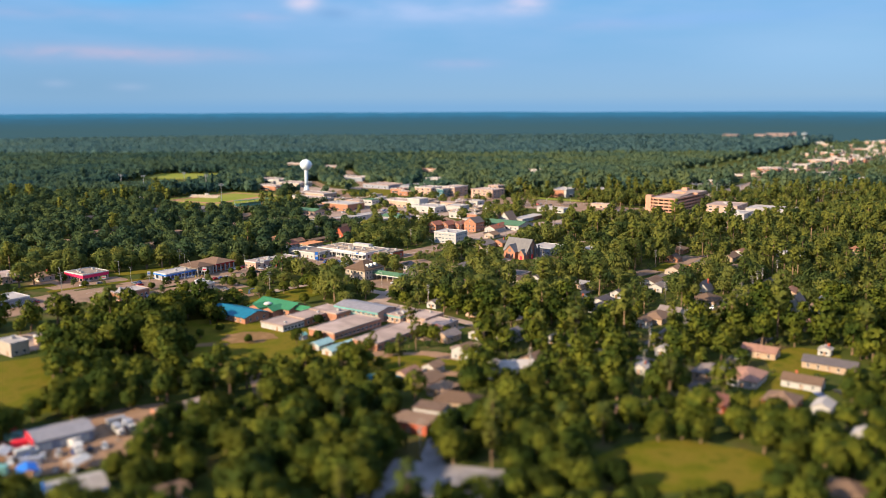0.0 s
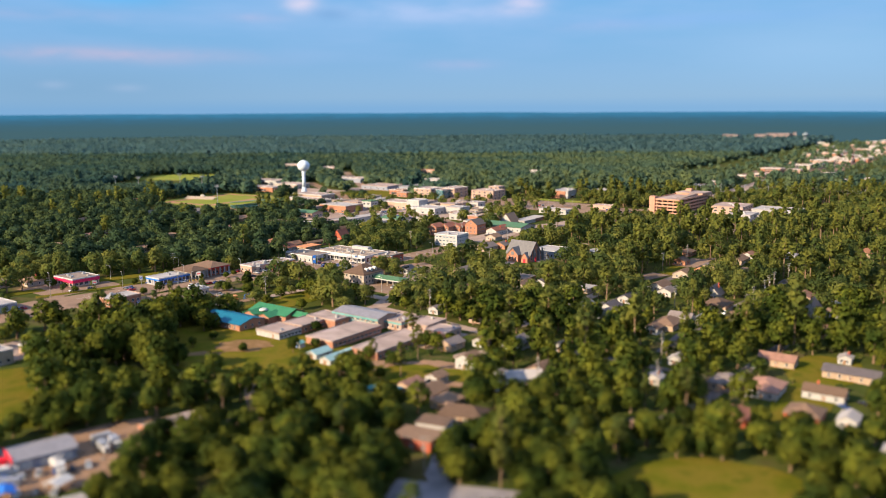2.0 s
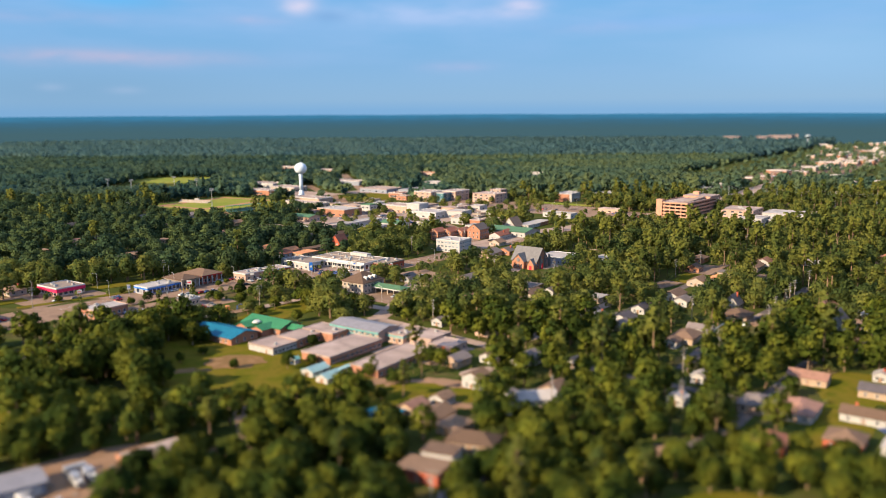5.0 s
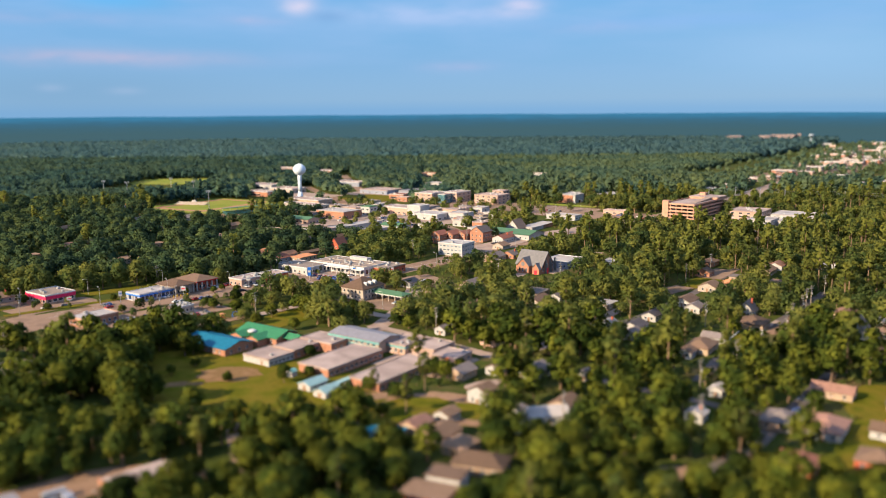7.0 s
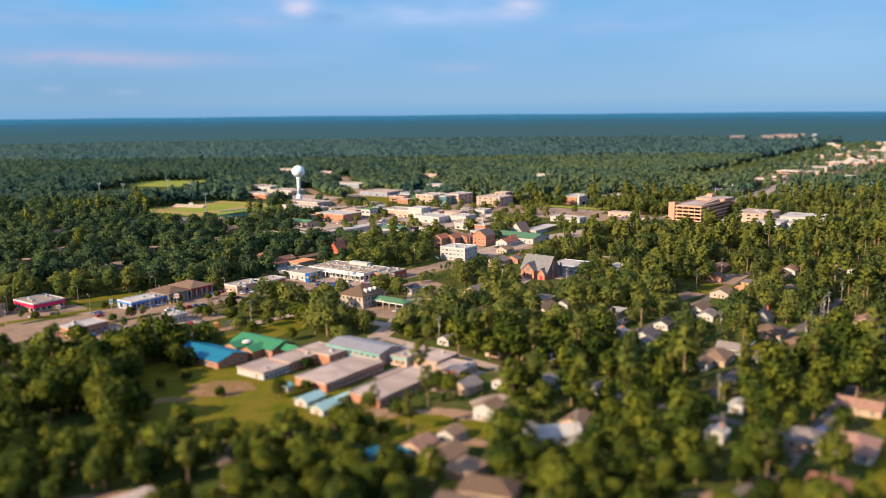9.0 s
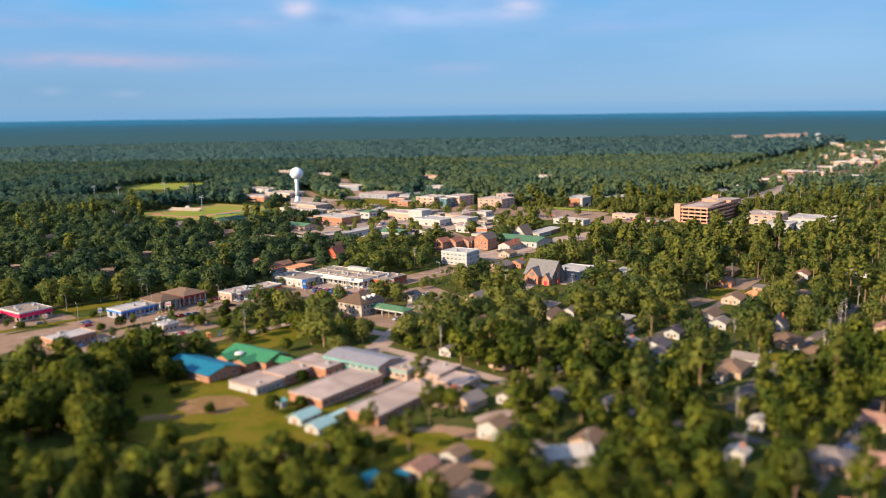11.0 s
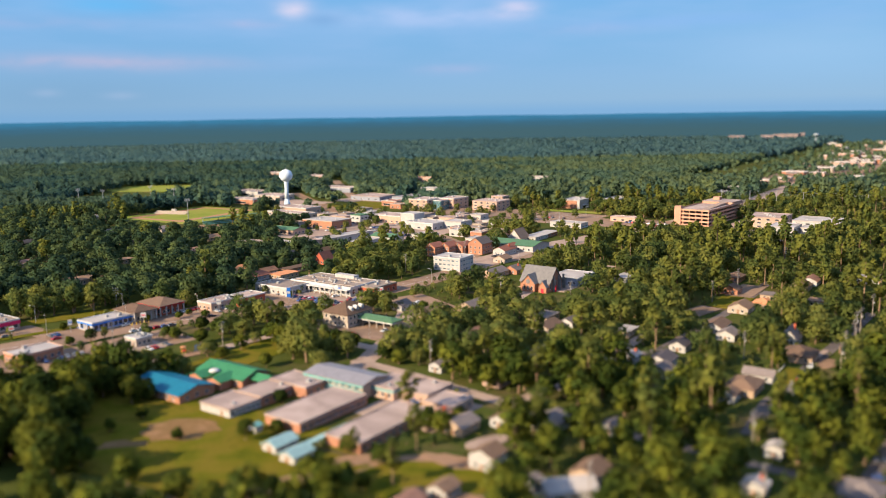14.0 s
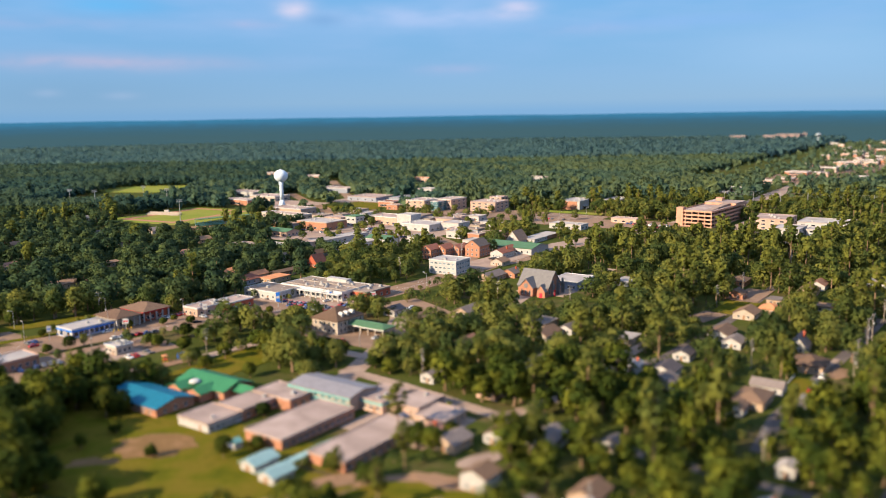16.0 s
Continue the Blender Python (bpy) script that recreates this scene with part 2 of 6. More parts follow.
MAGENTA = plain("magenta_red_paint", (0.62, 0.03, 0.10), 0.5)
BRIGHTBLUE = plain("blue_paint", (0.03, 0.16, 0.55), 0.5)
YELLOW = plain("yellow_paint", (0.75, 0.5, 0.04), 0.5)
WHITEPAINT = plain("white_paint", (0.47, 0.465, 0.455), 0.5)
# haze over the far blocks is put into these wall and roof colours
HAZEWALL = plain("haze_tinted_stucco", (0.23, 0.175, 0.17), 0.85)
HAZEROOF = plain("haze_tinted_roof", (0.20, 0.18, 0.185), 0.9)
# the far tank's grey carries painted haze
HAZETANK = plain("haze_grey_tank_paint", (0.20, 0.24, 0.27), 0.6, spread=0.06, scale=0.2)
TANKPAINT = plain("pale_blue_tank_paint", (0.58, 0.66, 0.72), 0.4, spread=0.06, scale=0.2)
METAL = plain("galvanised_metal", (0.42, 0.42, 0.42), 0.45, 0.6)
WOODPOLE = plain("weathered_pole", (0.27, 0.23, 0.19), 0.9)
RUBBER = plain("black_rubber", (0.02, 0.02, 0.02), 0.8)
SHADOWROOM = plain("painted_interior_shade", (0.10, 0.075, 0.06), 0.9)


def glass(name, c):
    m = plain(name, c, 0.08, spread=0.3, scale=0.4, vary=0.5)
    m.node_tree.nodes["Principled BSDF"].inputs["Specular IOR Level"].default_value = 0.7
    return m


GLASS = glass("dark_window_glass", (0.035, 0.045, 0.06))
PALEGLASS = glass("pale_blue_glass", (0.16, 0.20, 0.24))
TEALGLASS = glass("teal_curtain_glass", (0.06, 0.16, 0.19))

ROOFS = dict(brown=BROWNROOF, grey=SLATEROOF, dark=DARKROOF, tan=TANROOF, pink=PINKROOF, red=REDROOF, white=WHITEROOF, blue=BLUEROOF, slate=SLATEROOF, orange=ORANGEROOF, teal=TEAL)
WALLS = dict(white=WHITEWALL, tan=TANWALL, pink=PINKWALL, red=REDBRICK, cream=CREAM, brick=BRICK, slate=SLATEWALL, brown=BROWNWALL)

# ---- mesh and thing helpers ----


class Mesh:
    """Collects vertices and faces of one part."""

    def __init__(self):
        self.v, self.f = [], []

    def add(self, v, f):
        k = len(self.v)
        self.v += [tuple(p) for p in v]
        self.f += [tuple(i + k for i in q) for q in f]
        return self

    def box(self, x0, x1, y0, y1, z0, z1):
        return self.add([(x, y, z) for z in (z0, z1) for x, y in ((x0, y0), (x1, y0), (x1, y1), (x0, y1))],
                        [(3, 2, 1, 0), (4, 5, 6, 7), (0, 1, 5, 4), (1, 2, 6, 5), (2, 3, 7, 6), (3, 0, 4, 7)])

    def ring(self, w, d, t, z0, z1):
        """Four walls of thickness t round a w by d rectangle."""
        a, b = w / 2, d / 2
        self.box(-a, a, -b, -b + t, z0, z1).box(-a, a, b - t, b, z0, z1)
        return self.box(-a, -a + t, -b + t, b - t, z0, z1).box(a - t, a, -b + t, b - t, z0, z1)

    def prism(self, outline, z0, z1):
        n = len(outline)
        v = [(x, y, z0) for x, y in outline] + [(x, y, z1) for x, y in outline]
        return self.add(v, [tuple(reversed(range(n))), tuple(range(n, 2 * n))] + [(i, (i + 1) % n, n + (i + 1) % n, n + i) for i in range(n)])

    def spin(self, profile, sides=24, x=0.0, y=0.0):
        """A turned body; profile: rows of radius and height, from below upwards."""
        n = len(profile)
        v = [(x + r * math.cos(2 * math.pi * k / sides), y + r * math.sin(2 * math.pi * k / sides), z) for r, z in profile for k in range(sides)]
        f = [(i * sides + k, i * sides + (k + 1) % sides, (i + 1) * sides + (k + 1) % sides, (i + 1) * sides + k) for i in range(n - 1) for k in range(sides)]
        f += [tuple(reversed(range(sides))), tuple(range((n - 1) * sides, n * sides))]
        return self.add(v, f)

    def tube(self, a, b, r0, r1, sides=6):
        a, b = Vector(a), Vector(b)
        q = (b - a).to_track_quat("Z", "Y")
        v = []
        for p, r in ((a, r0), (b, r1)):
            v += [p + q @ Vector((r * math.cos(2 * math.pi * k / sides), r * math.sin(2 * math.pi * k / sides), 0)) for k in range(sides)]
        f = [(k, (k + 1) % sides, sides + (k + 1) % sides, sides + k) for k in range(sides)]
        return self.add(v, f + [tuple(reversed(range(sides))), tuple(range(sides, 2 * sides))])

    def data(self, name, mat, smooth=False):
        me = bpy.data.meshes.new(name)
        me.from_pydata(self.v, [], self.f)
        me.materials.append(mat)
        if smooth:
            me.polygons.foreach_set("use_smooth", [True] * len(me.polygons))
        return me


def part(name, mesh, mat, parent, label="", m=None, smooth=False):
    """Links a Mesh, or mesh data, as one object under a thing or a part."""
    ob = new(name, mesh.data(name, mat, smooth) if isinstance(mesh, Mesh) else mesh)
    ob.parent = parent
    if m is not None:
        ob.matrix_local = m
    return tagged(ob, label)


def thing(name, x, y, rot, label, category, group="", z=0.0):
    ob = new(name)
    ob.empty_display_size = 0.5
    ob.matrix_world = pose(x, y, z, 0, 0, rot)
    return tagged(ob, label, category, group)


CLEAR = []  # places that trees keep out of: centre, half sizes, cosine and sine of the turn
BUILT = []  # those of them that bushes keep out of too


def clear(x, y, w, d, rot=0.0, bushes=False):
    CLEAR.append((x, y, w / 2, d / 2, math.cos(radians(rot)), math.sin(radians(rot))))
    if not bushes:
        BUILT.append(CLEAR[-1])


def clear_building(x, y, w, d, rot, ahead):
    """Keeps trees off a building and off the camera's line of sight to it."""
    clear(x, y, w + 5, d + 5, rot)
    if ahead:
        ahead = ahead / 18 * 0.065 * y
        s = math.hypot(w, d) * 0.62
        to = Vector((x, y - 64)).normalized()
        c = Vector((x, y)) - to * (ahead / 2)
        clear(c.x, c.y, s, ahead, math.degrees(math.atan2(-to.x, to.y)), True)


CACHE = {}


def window(parent, x, y, z, w, h, turn=0, frame_mat=None, pane_mat=None):
    """A window in a wall, with a frame and a pane; turn 0 faces the wall's -y side."""
    fm, pm = frame_mat or WHITEPAINT, pane_mat or GLASS
    key = (round(w, 2), round(h, 2), fm.name, pm.name)
    if key not in CACHE:
        t = 0.09
        fr = Mesh().box(-w / 2, w / 2, -0.07, 0.05, 0, t).box(-w / 2, w / 2, -0.07, 0.05, h - t, h)
        fr.box(-w / 2, -w / 2 + t, -0.07, 0.05, t, h - t).box(w / 2 - t, w / 2, -0.07, 0.05, t, h - t)
        fr.box(-w / 2 - 0.06, w / 2 + 0.06, -0.13, 0.05, -0.08, 0)
        pn = Mesh().box(-w / 2 + t, w / 2 - t, -0.03, 0.03, t, h - t)
        CACHE[key] = fr.data("window", fm), pn.data("pane", pm)
    ob = part("window", CACHE[key][0], None, parent, m=pose(x, y, z, 0, 0, turn))
    part("pane", CACHE[key][1], None, ob)
    return ob


def door(parent, x, y, w=1.0, h=2.05, turn=0, mat=None):
    mat = mat or BROWNWALL
    key = ("door", w, h, mat.name)
    if key not in CACHE:
        CACHE[key] = Mesh().box(-w / 2, w / 2, -0.06, 0.04, 0.05, h).data("door", mat), Mesh().box(w / 2 - 0.16, w / 2 - 0.08, -0.11, -0.06, 0.95, 1.1).data("handle", METAL)
    ob = part("door", CACHE[key][0], None, parent, m=pose(x, y, 0, 0, 0, turn))
    part("handle", CACHE[key][1], None, ob)


def window_row(parent, length, off, z, w, h, count, turn, frame_mat=None, pane_mat=None):
    """A row of windows along a wall of that length, whose face lies off metres from the centre."""
    r = pose(0, 0, 0, 0, 0, turn)
    for i in range(count):
        p = r @ Vector(((i + 0.5) / count * length - length / 2, -off, 0))
        window(parent, p.x, p.y, z, w, h, turn, frame_mat, pane_mat)


def roof_unit(parent, x, y, z, s=1.6):
    key = ("unit", s)
    if key not in CACHE:
        m = Mesh().box(-s / 2, s / 2, -s / 2, s / 2, 0, 0.25 * s).box(-s * 0.42, s * 0.42, -s * 0.42, s * 0.42, 0.25 * s, 0.62 * s)
        m.spin([(s * 0.3, 0.62 * s), (s * 0.3, 0.7 * s)], 10)
        CACHE[key] = m.data("roof_unit", METAL)
    part("roof_unit", CACHE[key], None, parent, m=pose(x, y, z))


def flat_building(name, x, y, w, d, h, wall, roof, label, category="building", rot=-36, trim=None, windows=(0, 0), floors=1, units=2, win=(1.4, 1.5), ahead=18, group="", frame_mat=None, pane_mat=None, band=None, sides=(1, 1, 0, 0)):
    """A flat-roofed building: walls, roof, parapet, optional coloured band, rows of windows on its near sides and units on its roof."""
    b = thing(name, x, y, rot, label, category, group)
    part("wall", Mesh().box(-w / 2, w / 2, -d / 2, d / 2, -0.1, h - 0.35), wall, b)
    rf = part("roof", Mesh().box(-w / 2 - 0.15, w / 2 + 0.15, -d / 2 - 0.15, d / 2 + 0.15, h - 0.35, h), roof, b)
    part("parapet", Mesh().ring(w + 0.42, d + 0.42, 0.35, h - 0.45, h + 0.28), trim or roof, b)
    if band:
        part("fascia", Mesh().ring(w + 0.5, d + 0.5, 0.2, h - (2.3 if band is MAGENTA else 1.3), h - 0.46), band, b)
    if y > 680:
        windows, win = tuple(-(-n // 2) for n in windows), (win[0] * 2.2, win[1])
    fh = (h - 0.6) / floors
    for k in range(floors):
        z = k * fh + min(1.0, fh * 0.3)
        hh = min(win[1], fh * 0.6)
        for side, (turn, length, off, n) in enumerate(((0, w, d / 2, windows[0]), (90, d, w / 2, windows[1]), (180, w, d / 2, windows[0]), (270, d, w / 2, windows[1]))):
            if n and sides[side]:
                window_row(b, length - 1, off, z, min(win[0], length / n * 0.75), hh, n, turn, frame_mat, pane_mat)
    if y < 1050:
        door(b, w * 0.23, -d / 2, 1.1, 2.1)
    rng = random.Random(int(x * 7 + y * 13))
    for _ in range(units if y < 1300 else 0):
        roof_unit(rf, rng.uniform(-0.36, 0.36) * w, rng.uniform(-0.36, 0.36) * d, h, rng.choice((1.3, 1.8)))
    clear_building(x, y, w, d, rot, ahead)
    return b


def slab(a, b, c, e, t):
    """A roof slope through four corners, t thick, its top face through them."""
    n = (Vector(b) - Vector(a)).cross(Vector(e) - Vector(a)).normalized() * t
    top = [Vector(p) for p in (a, b, c, e)]
    return [p - n for p in top] + top, [(3, 2, 1, 0), (4, 5, 6, 7), (0, 1, 5, 4), (1, 2, 6, 5), (2, 3, 7, 6), (3, 0, 4, 7)]


def gable_roof(mesh, w, d, h, rise, over=0.45, x=0.0, y=0.0, t=0.18):
    """Two slopes with the ridge along y."""
    a, b, k = w / 2 + over, d / 2 + over, rise / (w / 2)
    e = h - over * k + t
    mesh.add(*slab((x - a, y + b, e), (x - a, y - b, e), (x, y - b, h + rise + t), (x, y + b, h + rise + t), t))
    mesh.add(*slab((x + a, y - b, e), (x + a, y + b, e), (x, y + b, h + rise + t), (x, y - b, h + rise + t), t))
    return mesh


def gable_walls(mesh, w, d, h, rise, x=0.0, y=0.0):
    a, b = w / 2, d / 2
    v = [(x + px, y + py, z) for py in (-b, b) for px, z in ((-a, -0.1), (a, -0.1), (a, h), (0, h + rise), (-a, h))]
    return mesh.add(v, [(4, 3, 2, 1, 0), (5, 6, 7, 8, 9), (0, 1, 6, 5), (1, 2, 7, 6), (2, 3, 8, 7), (3, 4, 9, 8), (4, 0, 5, 9)])


def hip_roof(mesh, w, d, h, rise, over=0.5, x=0.0, y=0.0, t=0.2):
    a, b = w / 2 + over, d / 2 + over
    e = min(a, b) * 0.92
    r = [(0, -(b - e)), (0, b - e)] if d >= w else [(-(a - e), 0), (a - e, 0)]
    v = [(x + p, y + q, h - 0.05) for p, q in ((-a, -b), (a, -b), (a, b), (-a, b))] + [(x + p, y + q, h + t) for p, q in ((-a, -b), (a, -b), (a, b), (-a, b))]
    v += [(x + p, y + q, h + rise) for p, q in r]
    f = [(3, 2, 1, 0), (0, 1, 5, 4), (1, 2, 6, 5), (2, 3, 7, 6), (3, 0, 4, 7)]
    f += [(4, 5, 8), (5, 6, 9, 8), (6, 7, 9), (7, 4, 8, 9)] if d >= w else [(7, 4, 8), (4, 5, 9, 8), (5, 6, 9), (6, 7, 8, 9)]
    return mesh.add(v, f)


ROOF_WORDS = dict(brown="brown shingle roof", grey="grey shingle roof", dark="charcoal shingle roof", tan="tan roof", pink="faded red roof", red="red-brown roof",
                  white="white roof", blue="blue metal roof", slate="blue-grey roof", orange="orange roof", teal="teal metal roof")
WALL_WORDS = dict(white="white-sided", tan="tan brick", pink="pink stucco", red="red brick", cream="cream stucco", brick="brown brick", slate="grey-blue", brown="dark brown")


def house(x, y, w, d, rot, kind, roof, wall, ahead=None, h=None):
    """A small dwelling with a gable, hip, steep or flat roof."""
    rng = random.Random(int(x * 31 + y * 17))
    h = h or 2.9
    form = dict(gable="low gabled", hip="hip-roofed", steep="steep-gabled", flat="flat-roofed")[kind]
    b = thing("house", x, y, rot, f"{form} {WALL_WORDS[wall]} house with {ROOF_WORDS[roof]} among trees", "house", "houses in the town")
    rise = {"gable": min(w, d) * 0.24, "hip": min(w, d) * 0.26, "steep": min(w, d) * 0.6, "flat": 0}[kind]
    if kind in ("gable", "steep"):
        side = w > d
        ww, dd = (d, w) if side else (w, d)
        wm, rm = gable_walls(Mesh(), ww, dd, h, rise), gable_roof(Mesh(), ww, dd, h, rise)
        m = pose(0, 0, 0, 0, 0, 90) if side else None
        part("wall", wm, WALLS[wall], b, m=m)
        rf = part("roof", rm, ROOFS[roof], b, m=m)
    elif kind == "hip":
        part("wall", Mesh().box(-w / 2, w / 2, -d / 2, d / 2, -0.1, h - 0.05), WALLS[wall], b)
        rf = part("roof", hip_roof(Mesh(), w, d, h, rise), ROOFS[roof], b)
    else:
        part("wall", Mesh().box(-w / 2, w / 2, -d / 2, d / 2, -0.1, h), WALLS[wall], b)
        rf = part("roof", Mesh().box(-w / 2 - 0.4, w / 2 + 0.4, -d / 2 - 0.4, d / 2 + 0.4, h, h + 0.25), ROOFS[roof], b)
    window_row(b, w - 1, d / 2, 0.9, 1.1, 1.3, max(2, int(w / 3.6)), 0)
    window_row(b, d - 1, w / 2, 0.9, 1.1, 1.3, max(2, int(d / 3.6)), 90)
    door(b, w * 0.02, -d / 2)
    if kind != "flat" and rng.random() < 0.15:
        part("chimney", Mesh().box(-0.4, 0.4, -0.4, 0.4, h, h + rise + 0.9), REDBRICK, rf, "red brick chimney", pose(w * 0.2, d * 0.18, 0) if w <= d or kind == "hip" else pose(d * 0.18, w * 0.2, 0))
    clear_building(x, y, w, d, rot, (23 if y > 480 or x > 60 else 17) if ahead is None else ahead)
    return b
# ---- ground, far woods and distance ----


def structure(name, mesh, mat, label, category, x=0.0, y=0.0, z=0.0, rot=0.0):
    ob = new(name, mesh.data(name, mat))
    ob.matrix_world = pose(x, y, z, 0, 0, rot)
    return tagged(ob, label, category, "", "structure")


gm = Mesh()
gx = [-3700, -2000, -1000, -500, -250, 0, 250, 500, 1000, 2000, 3700]
gy = [-1500, -500, 0, 200, 400, 600, 800, 1000, 1500, 2200, 3000, 4600]
gm.v = [(px, py, 0.0) for py in gy for px in gx]
gm.f = [(j * len(gx) + i, j * len(gx) + i + 1, (j + 1) * len(gx) + i + 1, (j + 1) * len(gx) + i) for j in range(len(gy) - 1) for i in range(len(gx) - 1)]
structure("ground", gm, GRASS, "flat grassy ground with worn patches", "ground")

# distance: the last woods before the horizon, a plain glowing ring with blue-green haze painted in
far_m = bpy.data.materials.new("glowing_haze_distance")
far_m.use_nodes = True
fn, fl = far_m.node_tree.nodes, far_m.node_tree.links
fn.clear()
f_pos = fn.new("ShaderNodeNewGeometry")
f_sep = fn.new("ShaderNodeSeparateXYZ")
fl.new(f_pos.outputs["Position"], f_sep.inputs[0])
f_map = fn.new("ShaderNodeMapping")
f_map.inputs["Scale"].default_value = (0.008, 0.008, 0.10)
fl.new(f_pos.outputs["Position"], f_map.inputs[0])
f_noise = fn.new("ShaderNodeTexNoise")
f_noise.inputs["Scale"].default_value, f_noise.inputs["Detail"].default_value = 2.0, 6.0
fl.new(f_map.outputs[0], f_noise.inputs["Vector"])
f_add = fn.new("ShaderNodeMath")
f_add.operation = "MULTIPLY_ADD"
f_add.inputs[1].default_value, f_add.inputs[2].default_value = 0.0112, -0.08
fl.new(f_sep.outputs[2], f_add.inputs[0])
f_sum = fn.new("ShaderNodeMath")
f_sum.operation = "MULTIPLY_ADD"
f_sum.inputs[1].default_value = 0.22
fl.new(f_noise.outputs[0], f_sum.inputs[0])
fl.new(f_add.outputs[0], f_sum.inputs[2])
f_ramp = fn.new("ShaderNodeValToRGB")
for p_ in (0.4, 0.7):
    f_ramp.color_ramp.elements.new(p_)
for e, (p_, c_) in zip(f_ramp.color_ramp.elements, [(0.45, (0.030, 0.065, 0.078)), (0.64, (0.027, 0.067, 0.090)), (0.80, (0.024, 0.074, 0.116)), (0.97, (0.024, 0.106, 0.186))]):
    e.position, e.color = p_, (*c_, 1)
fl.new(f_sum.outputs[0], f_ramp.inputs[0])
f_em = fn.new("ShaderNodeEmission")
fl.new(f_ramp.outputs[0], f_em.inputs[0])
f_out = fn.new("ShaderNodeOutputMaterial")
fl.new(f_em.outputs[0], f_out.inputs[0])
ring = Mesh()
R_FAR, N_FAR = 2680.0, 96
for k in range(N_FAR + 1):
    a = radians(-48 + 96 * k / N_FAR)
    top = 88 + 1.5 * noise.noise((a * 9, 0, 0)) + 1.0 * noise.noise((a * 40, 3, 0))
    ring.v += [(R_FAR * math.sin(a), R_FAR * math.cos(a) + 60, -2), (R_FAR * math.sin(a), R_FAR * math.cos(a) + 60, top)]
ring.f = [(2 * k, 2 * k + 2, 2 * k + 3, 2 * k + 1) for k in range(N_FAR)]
structure("backdrop", ring, far_m, "glowing backdrop of hazy blue-green woods along the horizon", "distance")

# ---- roads, lots and lawns ----
LEVEL = [0.03]


def sheet(name, outline, mat, label, category):
    """A thin slab of paving, dirt or mown grass on the ground; each lies a little above the one before."""
    LEVEL[0] += 0.004
    structure(name, Mesh().prism(outline, -0.2, LEVEL[0]), mat, label, category)


def lot(name, x, y, w, d, mat, label, category="paving", rot=-36, keep=True, wobble=0.0, seed=1, ahead=12):
    rng = random.Random(seed)
    c, s = math.cos(radians(rot)), math.sin(radians(rot))
    if wobble:
        n = 18
        pts = []
        for k in range(n):
            a, q = 2 * math.pi * k / n, 1 + wobble * rng.uniform(-1, 1)
            pts.append((w / 2 * q * math.cos(a), d / 2 * q * math.sin(a)))
    else:
        pts = [(-w / 2, -d / 2), (w / 2, -d / 2), (w / 2, d / 2), (-w / 2, d / 2)]
    sheet(name, [(x + p * c - q * s, y + p * s + q * c) for p, q in pts], mat, label, category)
    if keep:
        clear(x, y, w * (0.94 if not wobble else 0.8), d * (0.94 if not wobble else 0.8), rot)
        for k in (0.33, 0.66, 1.0):
            clear(x, y - ahead * k * 0.0036 * y, w * 0.8, d * 0.8, rot, True)


def road(name, points, width, mat, label, keep=1.0, lines=False):
    """A road along a line of points, with the trees kept off it."""
    P = [Vector(p) for p in points]
    left, right = [], []
    for i, p in enumerate(P):
        t = (P[min(i + 1, len(P) - 1)] - P[max(i - 1, 0)]).normalized()
        n = Vector((-t.y, t.x))
        left.append(p + n * width / 2)
        right.append(p - n * width / 2)
    sheet(name, [tuple(q) for q in right + left[::-1]], mat, label, "road")
    if lines:
        m = Mesh()
        z = LEVEL[0] + 0.006
        for a, b in zip(P, P[1:]):
            t = (b - a).normalized()
            n, L = Vector((-t.y, t.x)), (b - a).length
            s = 0.0
            while s < L - 3:
                for o in (-width * 0.25, width * 0.25):
                    q0, q1 = a + t * s + n * o, a + t * (s + 3) + n * o
                    m.add([(*(q0 - n * 0.1), z), (*(q1 - n * 0.1), z), (*(q1 + n * 0.1), z), (*(q0 + n * 0.1), z)], [(0, 1, 2, 3)])
                s += 9
            for o in (-0.2, 0.2):
                m.add([(*(a + n * (o - 0.08)), z), (*(b + n * (o - 0.08)), z), (*(b + n * (o + 0.08)), z), (*(a + n * (o + 0.08)), z)], [(0, 1, 2, 3)])
        structure("lane_marking", m, WHITEPAINT, "worn painted lane lines on the road", "marking")
    for a, b in zip(P, P[1:]):
        c = (a + b) / 2
        turn = math.degrees(math.atan2((b - a).y, (b - a).x))
        clear(c.x, c.y, (b - a).length + 3, (width + 1.0) * keep, turn)
        if keep > 1.2:
            clear(c.x, c.y - 0.018 * c.y, (b - a).length + 3, (width + 1.0) * keep, turn, True)


road("road", [(-300, 372), (-235, 440), (-201, 472), (-179, 490), (-147, 513), (-114, 534), (-84, 550), (-54, 569), (-34, 586), (-8, 616), (30, 668), (68, 708), (150, 812)], 20, ASPHALT, "wide town highway with several lanes", 1.3, True)
road("road", [(-46, 402), (-39, 432), (-31, 463), (-24, 492), (-21, 530), (-26, 560)], 9, CONCRETE, "pale street beside the school and the bank", 1.7)
road("road", [(-40, 448), (-17, 428), (-2, 413), (19, 392), (26, 385)], 6, CONCRETE, "pale narrow street along the school", 1.5)
road("road", [(26, 385), (70, 350), (110, 318)], 5, SHADEASPHALT, "street under oaks with shade in its asphalt colour", 0.8)
road("road", [(19, 392), (37, 407), (60, 438), (90, 480)], 6, CONCRETE, "pale side street under trees", 1.0)
road("road", [(92, 360), (109, 388), (124, 405), (144, 431), (175, 468), (210, 512)], 5, SHADEASPHALT, "residential street with parked cars", 0.75)
